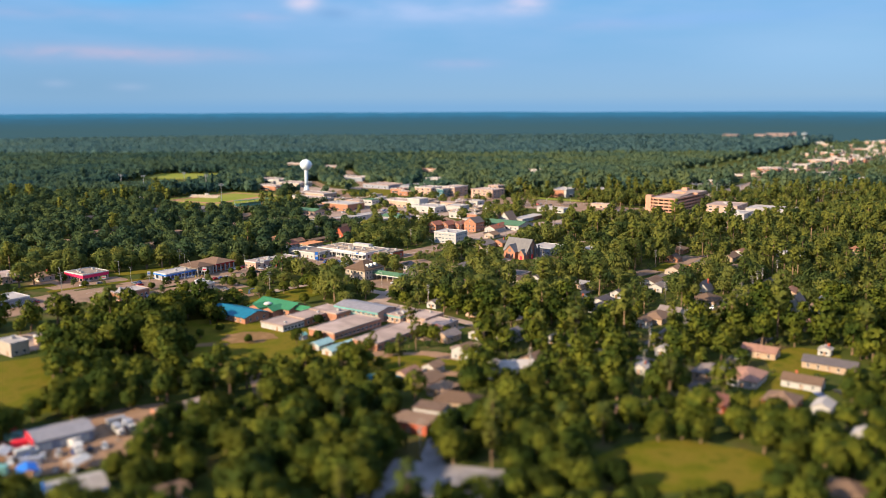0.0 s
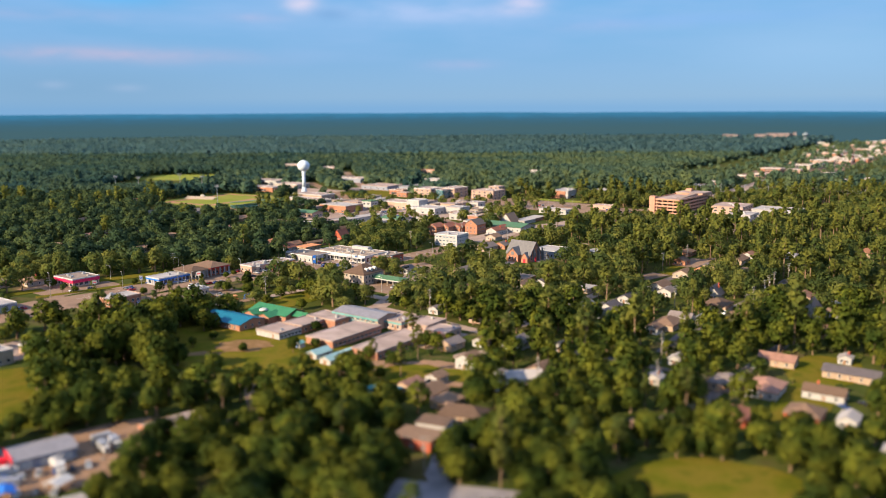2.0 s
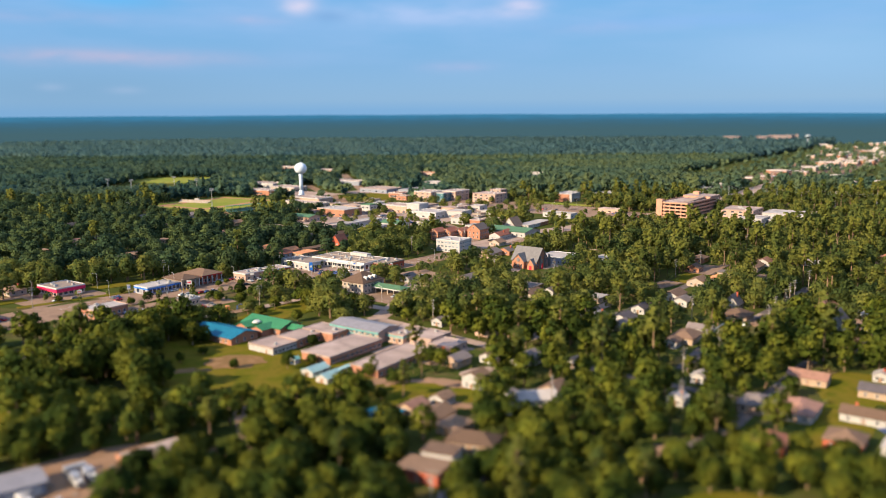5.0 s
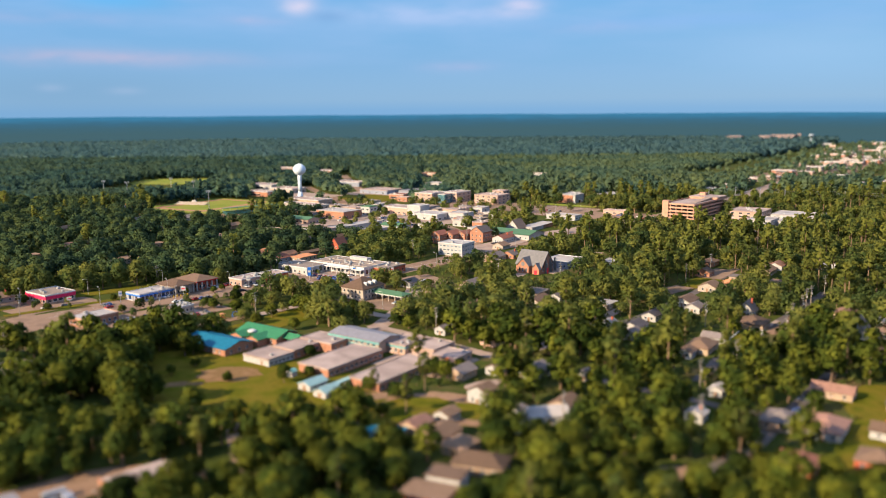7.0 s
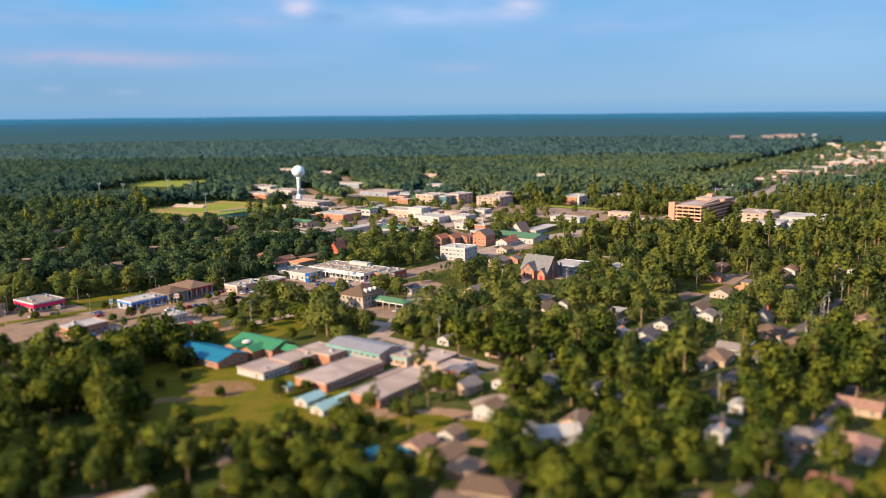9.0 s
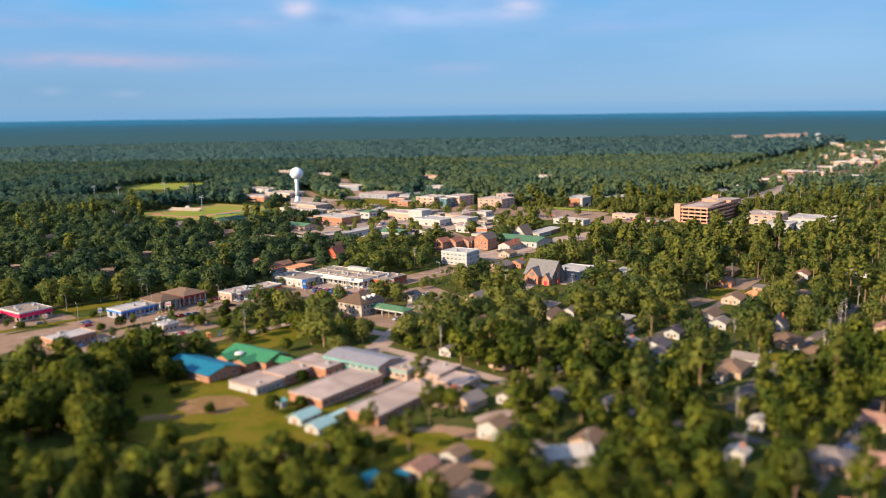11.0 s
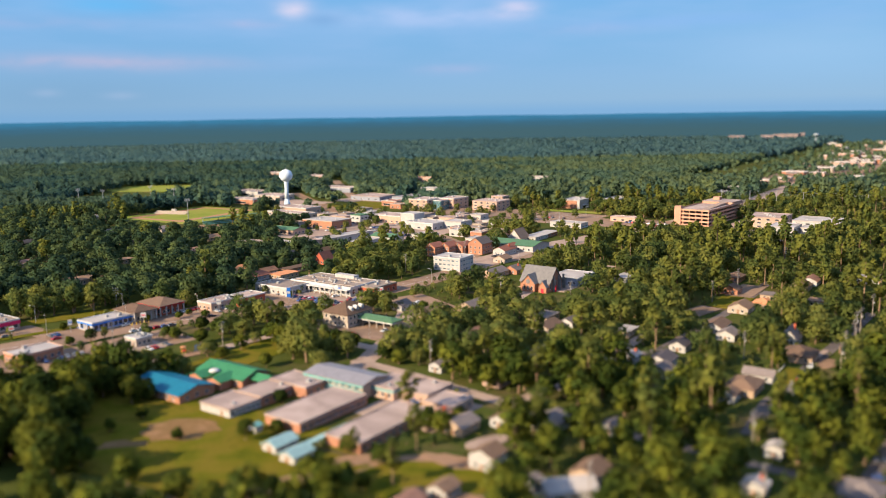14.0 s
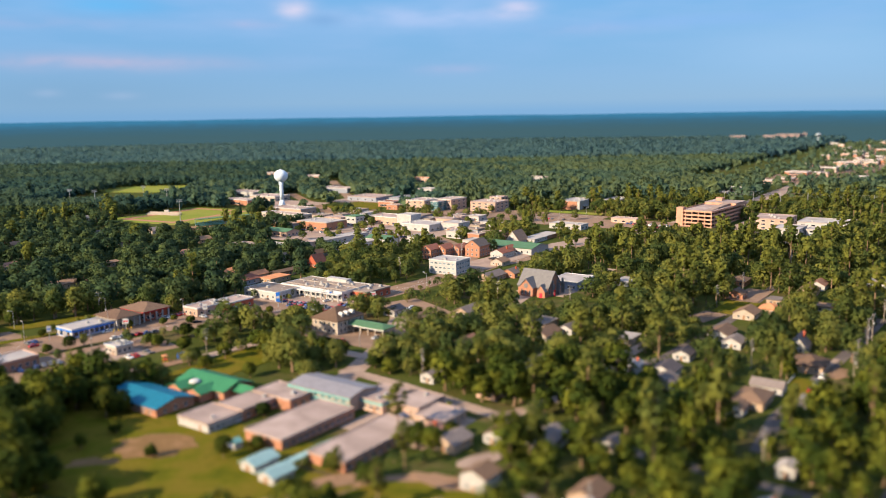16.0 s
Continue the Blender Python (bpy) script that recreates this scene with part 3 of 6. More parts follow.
road("road", [(-4, 528), (20, 538), (33, 545), (45, 572), (72, 602), (110, 650)], 7, CONCRETE, "street beside the church", 1.3)
road("road", [(60, 436), (90, 455), (118, 490), (150, 530), (190, 590)], 5, SHADEASPHALT, "residential street under tall pines", 0.7)
road("road", [(-60, 190), (-22, 212), (2, 226), (17, 218), (60, 188)], 7, SHADEPAVE, "street under trees with grey-blue shade in its colour", 0.7)
lot("crossing", 0, 223, 36, 22, SHADEPAVE, "broad paved forecourt at a crossing, grey-blue shade in its colour", rot=-14)
road("road", [(-86, 352), (-74, 315), (-66, 290)], 5, ASPHALT, "narrow lane between trees", 1.2)
road("road", [(-1, 228), (-4, 240), (-2, 254), (12, 268), (30, 276)], 6, SHADEPAVE, "street between yards with bluish shade in its colour", 0.9)
road("road", [(68, 278), (92, 300), (120, 335), (150, 372)], 5, SHADEASPHALT, "quiet street past small houses", 0.55)
road("road", [(-189, 1200), (-152, 1096), (-122, 1022), (-110, 960)], 12, DIRT, "pale unpaved road towards the woods", 1.6)
road("road", [(24, 672), (10, 760), (-20, 850), (-60, 960), (-100, 1100), (-160, 1400)], 12, ASPHALT, "main street through the town centre", 1.6)
road("road", [(60, 720), (200, 840), (330, 1000), (480, 1220), (650, 1440), (900, 1800), (1300, 2400)], 22, CONCRETE, "highway through the far shopping strip", 1.3)

lot("parking_lot", -165, 512, 64, 34, ASPHALT, "brown-grey car park in front of the shops", rot=54)
lot("parking_lot", -222, 500, 40, 44, ASPHALT, "car park round the red-banded store")
lot("parking_lot", -110, 548, 60, 30, ASPHALT, "car park before the small shops", rot=54)
lot("parking_lot", -72, 572, 66, 26, CONCRETE, "car park full of parked cars")
lot("parking_lot", -42, 505, 50, 34, ASPHALT, "car park beside the bank")
lot("parking_lot", -156, 466, 84, 30, ASPHALT, "worn yard with parked cars behind the highway", rot=44)
lot("parking_lot", -140, 476, 26, 18, CONCRETE, "small yard round a corner store")
lot("parking_lot", -222, 440, 64, 34, ASPHALT, "shaded car park beside a low building", rot=54)
lot("parking_lot", -185, 372, 44, 30, CONCRETE, "concrete yard beside a plain box building", rot=54)
lot("parking_lot", -12, 388, 34, 30, CONCRETE, "car park at the school entrance")
lot("parking_lot", -40, 850, 190, 120, CONCRETE, "paved streets and yards of the centre", rot=54)
lot("parking_lot", 880, 1800, 1400, 120, ASPHALT, "paved lots of the far shopping strip", rot=55)
lot("parking_lot", 113, 900, 72, 78, ASPHALT, "large empty brown-grey car park", rot=-34.5, ahead=26)
stalls = Mesh()
for k in range(9):
    stalls.box(-33, 33, -34 + k * 8.4, -33.4 + k * 8.4, 0.0, LEVEL[0] + 0.006)
structure("parking_lines", stalls, WHITEROOF, "worn pale lines across a car park", "marking", 113, 900, 0, -34.5)
lot("parking_lot", 42, 958, 140, 70, ASPHALT, "tan car parks round brick offices", rot=-36)
lot("parking_lot", -60, 900, 120, 90, CONCRETE, "pale paved blocks of the town centre")
lot("parking_lot", -60, 815, 90, 60, CONCRETE, "pale yards between long sheds")
lot("parking_lot", 40, 690, 70, 24, CONCRETE, "car park of the town hall", rot=54)
lot("parking_lot", 68, 598, 46, 30, CONCRETE, "church car park", rot=54)
lot("parking_lot", 144, 866, 56, 52, ASPHALT, "brown-grey car park before the store", rot=-34.5)
lot("parking_lot", 186, 850, 64, 46, ASPHALT, "brown-grey car park beside the garage", rot=-36, ahead=20)
lot("parking_lot", -14, 548, 26, 44, ASPHALT, "brown yards beside the highway", rot=30)
lot("parking_lot", 270, 800, 120, 70, CONCRETE, "hospital forecourt", rot=54)
lot("parking_lot", -80, 1085, 90, 44, CONCRETE, "far car park")
lot("parking_lot", -175, 1075, 90, 60, CONCRETE, "lots beyond the water tower")
lot("yard", -110, 268, 66, 26, DIRT, "bare brown dirt yard with sheds", rot=32, wobble=0.12, seed=3)
lot("yard", -120, 238, 70, 24, DIRT, "dirt yard with parked vehicles", rot=22, wobble=0.1, seed=5)
road("road", [(-150, 440), (-121, 452), (-100, 470), (-78, 492), (-50, 478), (-30, 462)], 6, CONCRETE, "pale back street behind the school", 1.2)
lot("yard", -20, 341, 30, 13, DIRT, "sandy drive behind the school", rot=20, wobble=0.12, seed=6)
lot("lawn", -12, 330, 44, 30, LAWN, "patchy green yards between houses", rot=10, wobble=0.1, seed=27)
lot("yard", -4, 322, 26, 7, DIRT, "sandy drive between yards", rot=-20, wobble=0.15, seed=7)
lot("lawn", -98, 374, 104, 60, LAWN, "wide mown school field", rot=-34, keep=False)
lot("lawn", -88, 456, 50, 22, LAWN, "mown grass behind the school", rot=54)
lot("lawn", -170, 303, 40, 74, LAWN, "broad mown lawn", rot=27)
clear(-176, 303, 40, 76, 27)
lot("lawn", 72, 232, 56, 36, LAWN, "sunny mown lawn", rot=0, wobble=0.08, seed=10)
lot("lawn", 150, 333, 44, 30, LAWN, "sunny lawns between small houses", rot=54, wobble=0.08, seed=11)
lot("lawn", 128, 300, 70, 20, LAWN, "grass round small houses", rot=54, wobble=0.1, seed=12)
lot("lawn", -22, 372, 14, 46, LAWN, "grass strip beside the classrooms", rot=-36)
lot("lawn", -60, 372, 10, 40, LAWN, "grass strip between school wings", rot=-36)
lot("lawn", -190, 535, 90, 12, LAWN, "grass verge at the wood's edge", rot=38, wobble=0.05, seed=13)
lot("lawn", -202, 494, 70, 5, LAWN, "grass median beside the highway", rot=40)
lot("lawn", -255, 470, 60, 9, LAWN, "grass verge beside the highway", rot=47)
lot("lawn", 130, 415, 22, 14, LAWN, "yellow-green front lawn", rot=54)
road("road", [(143, 430), (150, 440), (158, 449)], 2.4, CONCRETE, "narrow pale concrete driveway beside a house", 2.0)
lot("yard", 150, 431, 8, 14, DIRT, "bare brown verge beside a driveway", rot=-36, wobble=0.1, seed=71)
clear(134, 418, 34, 13, 53, True)
lot("lawn", 150, 540, 30, 16, LAWN, "yellow-green yard", rot=54)
lot("lawn", -82, 1040, 66, 60, LAWN, "green park behind the centre", rot=-36)
lot("lawn", -255, 975, 110, 120, PLAYFIELD, "sports ground with a football field", rot=-30, ahead=26)
lot("lawn", -390, 1300, 165, 110, PLAYFIELD, "bright far meadow among woods", rot=0, wobble=0.06, seed=14, ahead=40)
lot("running_track", -258, 978, 74, 104, BRICK, "red-brown running track", rot=-30, wobble=0.0)
lot("football_field", -258, 978, 58, 90, PLAYFIELD, "mown football field", rot=-30)
lot("infield", -205, 872, 50, 30, DIRT, "tan baseball infield", rot=-36, wobble=0.06, seed=15)
lot("dirt_patch", -90.5, 373, 26, 19, WORN, "worn bare patch in the grass", rot=10, wobble=0.22, seed=16)
lot("dirt_patch", -105, 358, 17, 11, WORN, "worn bare patch in the grass", rot=10, wobble=0.25, seed=17)
lot("dirt_patch", 132, 950, 70, 12, PLAYFIELD, "dry grass bank beside a car park", rot=-34.5)

clear(-86, 336, 92, 46, -8)
clear(-108, 366, 46, 40, -8)
clear(-40, 336, 40, 26, 0)
lot("lawn", -72, 346, 96, 26, LAWN, "rough grass at the field's near end", rot=-6, wobble=0.08, seed=41, keep=False)
lot("yard", -31, 345, 18, 8, DIRT, "sandy drive behind the classrooms", rot=25, wobble=0.15, seed=42)
lot("yard", -45, 332, 16, 8, DIRT, "bare orange earth beside a path", rot=10, wobble=0.2, seed=43)
lot("yard", -54, 327, 22, 6, CONCRETE, "narrow paved path", rot=20, wobble=0.12, seed=44)
lot("yard", -70, 283, 14, 8, DIRT, "bare orange earth among trees", rot=20, wobble=0.2, seed=45)
lot("yard", 62, 279, 12, 9, DIRT, "bare earth among trees", rot=0, wobble=0.2, seed=46)
lot("yard", 10, 358, 18, 7, CONCRETE, "pale drive between houses", rot=30, wobble=0.1, seed=47)
lot("yard", 0, 343, 22, 8, DIRT, "sandy yard between houses", rot=-30, wobble=0.15, seed=48)
# open ground along the highway, where only small street trees stand
clear(-150, 505, 260, 62, 40)
clear(-60, 556, 90, 56, 30)
clear(8, 604, 84, 26, 53, True)
clear(56, 668, 70, 24, 46, True)
clear(-14, 552, 40, 60, 30, True)
clear(-215, 455, 70, 46, 47)
clear(-90, 380, 86, 46, -34)
clear(-205, 425, 60, 40, 47)
clear(165, 545, 50, 24, 54)
clear(128, 520, 24, 16, 40)
clear(-150, 455, 110, 46, 40)
clear(-55, 393, 92, 62, -36)
clear(880, 1800, 1480, 330, 55)
# trees kept off the camera's sight lines to the car parks and garage
clear(98, 838, 84, 66, -34.5)
clear(62, 876, 60, 60, -34.5)
clear(150, 838, 70, 80, -34.5, True)
clear(60, 930, 130, 110, -34.5)
clear(215, 800, 70, 60, -39)
clear(-60, 800, 150, 130, -36)
clear(-120, 930, 150, 70, -20)
clear(20, 880, 110, 120, 0)

# ---- the school ----
flat_building("school_block", -77.6, 392.1, 15.2, 14.4, 3.2, WHITEWALL, GREYROOF, "cream-walled low school block with flat gravel roof", "school", windows=(0, 6), units=1, ahead=0, win=(1.6, 1.2))
flat_building("school_wing", -67.5, 403, 12.5, 16, 3.8, BRICK, GREYROOF, "orange brick school wing with flat gravel roof", "school", windows=(0, 4), units=1, ahead=0)
flat_building("school_wing", -56.5, 411, 18.5, 12.5, 4.3, BRICK, GREYROOF, "taller orange brick school wing with flat roof", "school", windows=(0, 3), units=1, ahead=0)
flat_building("school_wing", -46.4, 385, 16.1, 33, 3.6, BRICK, GREYROOF, "long orange brick classroom wing with flat gravel roof", "school", windows=(0, 11), units=0, ahead=0, win=(1.8, 1.3))
flat_building("school_wing", -24, 368.5, 14, 36, 3.6, BRICK, GREYROOF, "long brick classroom wing beside tall pines", "school", windows=(0, 10), units=0, ahead=0, win=(1.8, 1.3))
flat_building("school_entrance", -21.6, 406.8, 13, 16, 4.2, PALEBRICK, GREYROOF, "low school entrance block with teal fascia", "school", windows=(4, 3), units=3, ahead=0, band=TEAL)
flat_building("school_office", -9, 400.5, 11.5, 15, 4.0, PALEBRICK, GREYROOF, "small flat-roofed school office", "school", windows=(2, 3), units=1, ahead=0)
flat_building("school_office", -1.5, 388.5, 12, 12.5, 3.5, PALEBRICK, GREYROOF, "small flat-roofed school annex with pale roof", "school", windows=(2, 3), units=1, ahead=0)

gym = thing("gymnasium", -39.5, 412.5, -36, "grey metal-roofed gymnasium with teal fascia and windows", "school")
part("wall", gable_walls(Mesh(), 14, 28.5, 5.4, 1.3), PALEBRICK, gym, m=pose(0, 0, 0, 0, 0, 90))
part("roof", gable_roof(Mesh(), 14, 28.5, 5.4, 1.3, 0.5), STEELROOF, gym, m=pose(0, 0, 0, 0, 0, 90))
part("fascia", Mesh().box(-14.8, 14.8, -7.75, -7.5, 4.4, 5.2), TEAL, gym)
part("lower_panel", Mesh().box(-14.2, 14.2, -7.12, -7.0, 0, 3.2), TEAL, gym)
window_row(gym, 26, 7.1, 3.3, 2.0, 0.9, 8, 0)
clear_building(-39.5, 412.5, 29, 14, -36, 0)

blue = thing("classroom_building", -103.7, 411, -36, "brick school hall with a bright blue metal roof", "school")
part("wall", gable_walls(Mesh(), 15.5, 27.5, 3.4, 2.0), BRICK, blue, m=pose(0, 0, 0, 0, 0, 90))
part("roof", gable_roof(Mesh(), 15.5, 27.5, 3.4, 2.0, 0.8), BLUEROOF, blue, m=pose(0, 0, 0, 0, 0, 90))
window_row(blue, 24, 7.8, 1.0, 1.2, 1.5, 7, 0)
window_row(blue, 13, 13.8, 1.0, 1.2, 1.5, 3, 90)
door(blue, 9, -7.78, 1.8, 2.1)
clear_building(-99, 407.5, 30, 16, -36, 0)

green = thing("library_building", -86, 424, -36, "brick school building with a bright green metal roof", "school")
part("wall", gable_walls(Mesh(), 13, 25, 3.6, 2.2), BRICK, green, m=pose(0, 2, 0, 0, 0, 90))
part("roof", gable_roof(Mesh(), 13, 25, 3.6, 2.2, 1.0), GREENROOF, green, m=pose(0, 2, 0, 0, 0, 90))
for k, px in enumerate((-7, 3.5)):
    part("wing_wall", gable_walls(Mesh(), 7.5, 8, 3.4, 1.5), BRICK, green, m=pose(px, -6.5, 0))
    part("wing_roof", gable_roof(Mesh(), 7.5, 8, 3.4, 1.5, 0.7), GREENROOF, green, m=pose(px, -6.5, 0))
part("porch_roof", gable_roof(Mesh(), 6, 10, 3.2, 1.6, 0.5), GREENROOF, green, m=pose(16, 2, 0, 0, 0, 90))
for px, py in ((12.5, -1), (19.5, -1), (12.5, 5), (19.5, 5)):
    part("porch_post", Mesh().box(-0.3, 0.3, -0.3, 0.3, 0, 3.1), BRICK, green, m=pose(px, py, 0))
part("skylight", Mesh().spin([(2.2, 0), (2.0, 0.6), (1.2, 1.0)], 14), WHITEPAINT, green, "white domed rooflight", pose(-3.0, -4.6, 4.3), True)
window_row(green, 22, 4.55, 1.0, 1.2, 1.4, 6, 0)
clear_building(-86, 424, 30, 20, -36, 0)

for x_, y_, w_, d_ in ((-54, 356, 6, 9), (-47.5, 347.5, 6, 8)):
    pv = thing("pavilion", x_, y_, -36, "small white pavilion with a pale teal metal roof", "pavilion", "school pavilions")
    part("wall", gable_walls(Mesh(), w_, d_, 2.6, 1.3), WHITEWALL, pv)
    part("roof", gable_roof(Mesh(), w_, d_, 2.6, 1.3, 0.6), PALETEAL, pv)
    door(pv, 0, -d_ / 2, 1.6, 2.0)
    window_row(pv, d_ - 1, w_ / 2, 0.9, 1.0, 1.0, 2, 90)
    clear_building(x_, y_, w_, d_, -36, 26)
walkway = thing("covered_walkway", -40, 360, 54, "teal-roofed covered walkway between school buildings", "walkway")
part("roof", Mesh().box(-14, 10, -1.3, 1.3, 2.7, 2.9), PALETEAL, walkway)
for k in range(7):
    for s_ in (-1, 1):
        part("post", Mesh().box(-0.08, 0.08, -0.08, 0.08, 0, 2.7), METAL, walkway, m=pose(-13 + k * 3.6, s_ * 1.1, 0))
shed = thing("garden_shed", -64.5, 370, -36, "tiny white shed with blue door in school grounds", "shed")
part("wall", gable_walls(Mesh(), 3.4, 3, 2.3, 0.8), WHITEWALL, shed)
part("roof", gable_roof(Mesh(), 3.4, 3, 2.3, 0.8, 0.25), TEAL, shed)
door(shed, 0, -1.5, 0.9, 1.9, 0, BRIGHTBLUE)
clear(-64.5, 370, 6, 6)

# playground: sand strip, a slide and a swing frame
lot("yard", -111, 460, 26, 6, DIRT, "sandy playground strip behind the school", rot=38, wobble=0.1, seed=61)
slide = thing("playground_slide", -114.7, 461, 30, "orange and yellow playground slide on a platform", "slide")
part("platform", Mesh().box(-0.8, 0.8, -0.8, 0.8, 1.4, 1.55), BRIGHTRED, slide)
part("roof", hip_roof(Mesh(), 1.8, 1.8, 2.9, 0.7, 0.2), ORANGEROOF, slide)
for px in (-0.75, 0.75):
    for py in (-0.75, 0.75):
        part("post", Mesh().box(-0.06, 0.06, -0.06, 0.06, 0, 2.9), YELLOW, slide, m=pose(px, py, 0))
part("chute", Mesh().add([(0.8, -0.4, 1.5), (3.6, -0.4, 0.25), (3.6, 0.4, 0.25), (0.8, 0.4, 1.5), (0.8, -0.4, 1.35), (3.6, -0.4, 0.1), (3.6, 0.4, 0.1), (0.8, 0.4, 1.35)],
                         [(0, 1, 2, 3), (7, 6, 5, 4), (0, 4, 5, 1), (1, 5, 6, 2), (2, 6, 7, 3), (3, 7, 4, 0)]), ORANGEROOF, slide, "orange chute")
swing = thing("playground_swing", -109, 467, 38, "blue steel swing frame on a sand strip", "swing")
part("beam", Mesh().tube((-2.4, 0, 2.6), (2.4, 0, 2.6), 0.09, 0.09), BRIGHTBLUE, swing)
for px in (-2.3, 2.3):
    for py in (-1, 1):
        part("leg", Mesh().tube((px, py, 0), (px, 0, 2.6), 0.09, 0.09), BRIGHTBLUE, swing)
for px in (-1.1, 1.1):
    seat_ = part("seat", Mesh().box(px - 0.3, px + 0.3, -0.15, 0.15, 0.5, 0.56), RUBBER, swing)
    part("chain", Mesh().box(px - 0.28, px - 0.25, -0.02, 0.02, 0.56, 2.6).box(px + 0.25, px + 0.28, -0.02, 0.02, 0.56, 2.6), METAL, seat_)
clear(-111, 462, 30, 9, 38)

# ---- shops along the highway ----
flat_building("store", -222, 509, 20, 17, 5.0, PALEBRICK, DARKGRAVEL, "pale store with a magenta-red band below a flat roof", "shop", rot=-36, trim=WHITEPAINT, band=MAGENTA, windows=(6, 5), units=5, win=(2.4, 2.2), ahead=22)
flat_building("store", -168, 512.5, 12.5, 22, 4.5, WHITEWALL, WHITEROOF, "long white store with a bright blue band", "shop", band=BRIGHTBLUE, windows=(2, 8), units=3, win=(2.4, 2.6), ahead=22, trim=WHITEPAINT, frame_mat=BRIGHTBLUE)
for x_, y_, w_, d_, wl_, wd_, sides_ in ((-158, 526, 17, 13, CREAM, "cream office with a brown hip roof and arcade", 1), (-150, 541, 19, 15, REDBRICK, "brick office with a brown hip roof and arcade", 1)):
    ob = thing("office", x_, y_, -36, wd_, "office", "hip-roofed offices")
    part("wall", Mesh().box(-w_ / 2 + 1.6, w_ / 2 - 1.6, -d_ / 2 + 1.6, d_ / 2 - 0.4, 0, 5.2), wl_, ob)
    part("roof", hip_roof(Mesh(), w_, d_, 5.3, 2.7, 0.8), BROWNROOF, ob)
    part("beam", Mesh().ring(w_, d_, 0.5, 4.6, 5.25), wl_ if wl_ is CREAM else BRIGHTRED, ob)
    for k in range(6):
        part("column", Mesh().box(-0.3, 0.3, -0.3, 0.3, 0, 4.6), WHITEWALL, ob, m=pose(-w_ / 2 + 0.4 + k * (w_ - 0.8) / 5, -d_ / 2 + 0.35, 0))
    for k in range(1, 5):
        part("column", Mesh().box(-0.3, 0.3, -0.3, 0.3, 0, 4.6), WHITEWALL, ob, m=pose(w_ / 2 - 0.35, -d_ / 2 + 0.4 + k * (d_ - 0.8) / 4, 0))
    window_row(ob, w_ - 4, d_ / 2 - 1.55, 1.0, 1.5, 1.8, 5, 0)
    window_row(ob, d_ - 4, w_ / 2 - 1.55, 1.0, 1.5, 1.8, 4, 90)
    clear_building(x_, y_, w_, d_, -36, 20)
flat_building("shop", -122, 549.5, 11, 19, 4.5, PALEBRICK, GREYROOF, "small shop with a pale portico and flat roof", "shop", windows=(3, 4), units=3, trim=WHITEPAINT, ahead=24)
flat_building("shop", -110.5, 559, 12, 19, 4.5, REDBRICK, GREYROOF, "red brick shop with white-trimmed flat roof", "shop", windows=(3, 4), units=3, trim=WHITEPAINT, ahead=18)
flat_building("shop", -95, 588, 26, 18, 4.6, WHITEWALL, DARKGRAVEL, "low shop with a broad tan-grey flat roof", "shop", windows=(6, 5), units=3, ahead=16, trim=WHITEPAINT)
strip = flat_building("shopping_centre", -65, 592, 46, 24, 5.2, WHITEWALL, DARKGRAVEL, "long white shopping strip with arcade and flat roof", "shop", windows=(14, 5), units=16, win=(2.6, 3.0), trim=WHITEPAINT, ahead=20, band=WHITEPAINT)
for y_ in (-8.6, 1.2):
    part("roof_curb", Mesh().box(-22.6, 22.6, y_, y_ + 0.35, 5.2, 5.5), CREAM, strip)
part("roof_house", Mesh().box(-6, 9, 7.2, 11.4, 5.2, 7.2), WHITEWALL, strip, "white rooftop plant room")
part("arcade_roof", Mesh().box(-23.2, 23.2, -15.2, -12.4, 3.7, 4.2), WHITEPAINT, strip, "white flat arcade roof")
for k in range(12):
    part("column", Mesh().box(-0.25, 0.25, -0.25, 0.25, 0, 3.7), WHITEPAINT, strip, m=pose(-22.6 + k * 4.1, -14.8, 0))
flat_building("shop", -39, 581, 12, 20, 4.6, REDBRICK, DARKGRAVEL, "brown brick wing at the end of the shopping strip", "shop", windows=(3, 4), units=5, ahead=14)
flat_building("corner_store", -140, 478, 8.6, 8.2, 4.0, CREAM, WHITEROOF, "small cream corner store with cluttered flat roof", "shop", windows=(3, 3), units=4, trim=WHITEPAINT, ahead=10)
flat_building("restaurant", -177, 457, 12.5, 19, 4.5, BRICK, WHITEROOF, "orange brick restaurant with white parapets", "restaurant", windows=(4, 6), units=3, trim=PINKWALL, ahead=12)
flat_building("storage_building", -187, 350, 12, 8, 6, CREAM, WHITEROOF, "plain cream box building with flat roof", "building", windows=(0, 2), units=1, ahead=14)
flat_building("workshop", -176, 364, 13, 11, 4, PALEBRICK, GREYROOF, "low workshop with pale flat roof", "building", windows=(3, 2), units=1, ahead=10, trim=WHITEPAINT)
flat_building("office", -236, 440, 17, 16, 4.5, SLATEWALL, WHITEROOF, "grey office with white roof edge", "office", windows=(4, 4), units=1, ahead=8, trim=WHITEPAINT)
flat_building("diner", -270, 503, 22, 14, 4.5, PINKWALL, GREYROOF, "pink-walled diner with grey flat roof", "restaurant", windows=(6, 3), units=2, ahead=14)
house(-248, 506, 10, 10, -36, "hip", "tan", "cream")
bank = thing("bank", -49, 511, -36, "two-storey cream bank with a brown hip roof and white dormers", "bank")
part("wall", Mesh().box(-8, 8, -9, 9, 0, 6.3), CREAM, bank)
brf = part("roof", hip_roof(Mesh(), 16, 18, 6.3, 5.0, 0.7), BROWNROOF, bank)
window_row(bank, 14, 9.02, 1.0, 1.3, 1.6, 5, 0)
window_row(bank, 14, 9.02, 3.9, 1.3, 1.6, 5, 0)
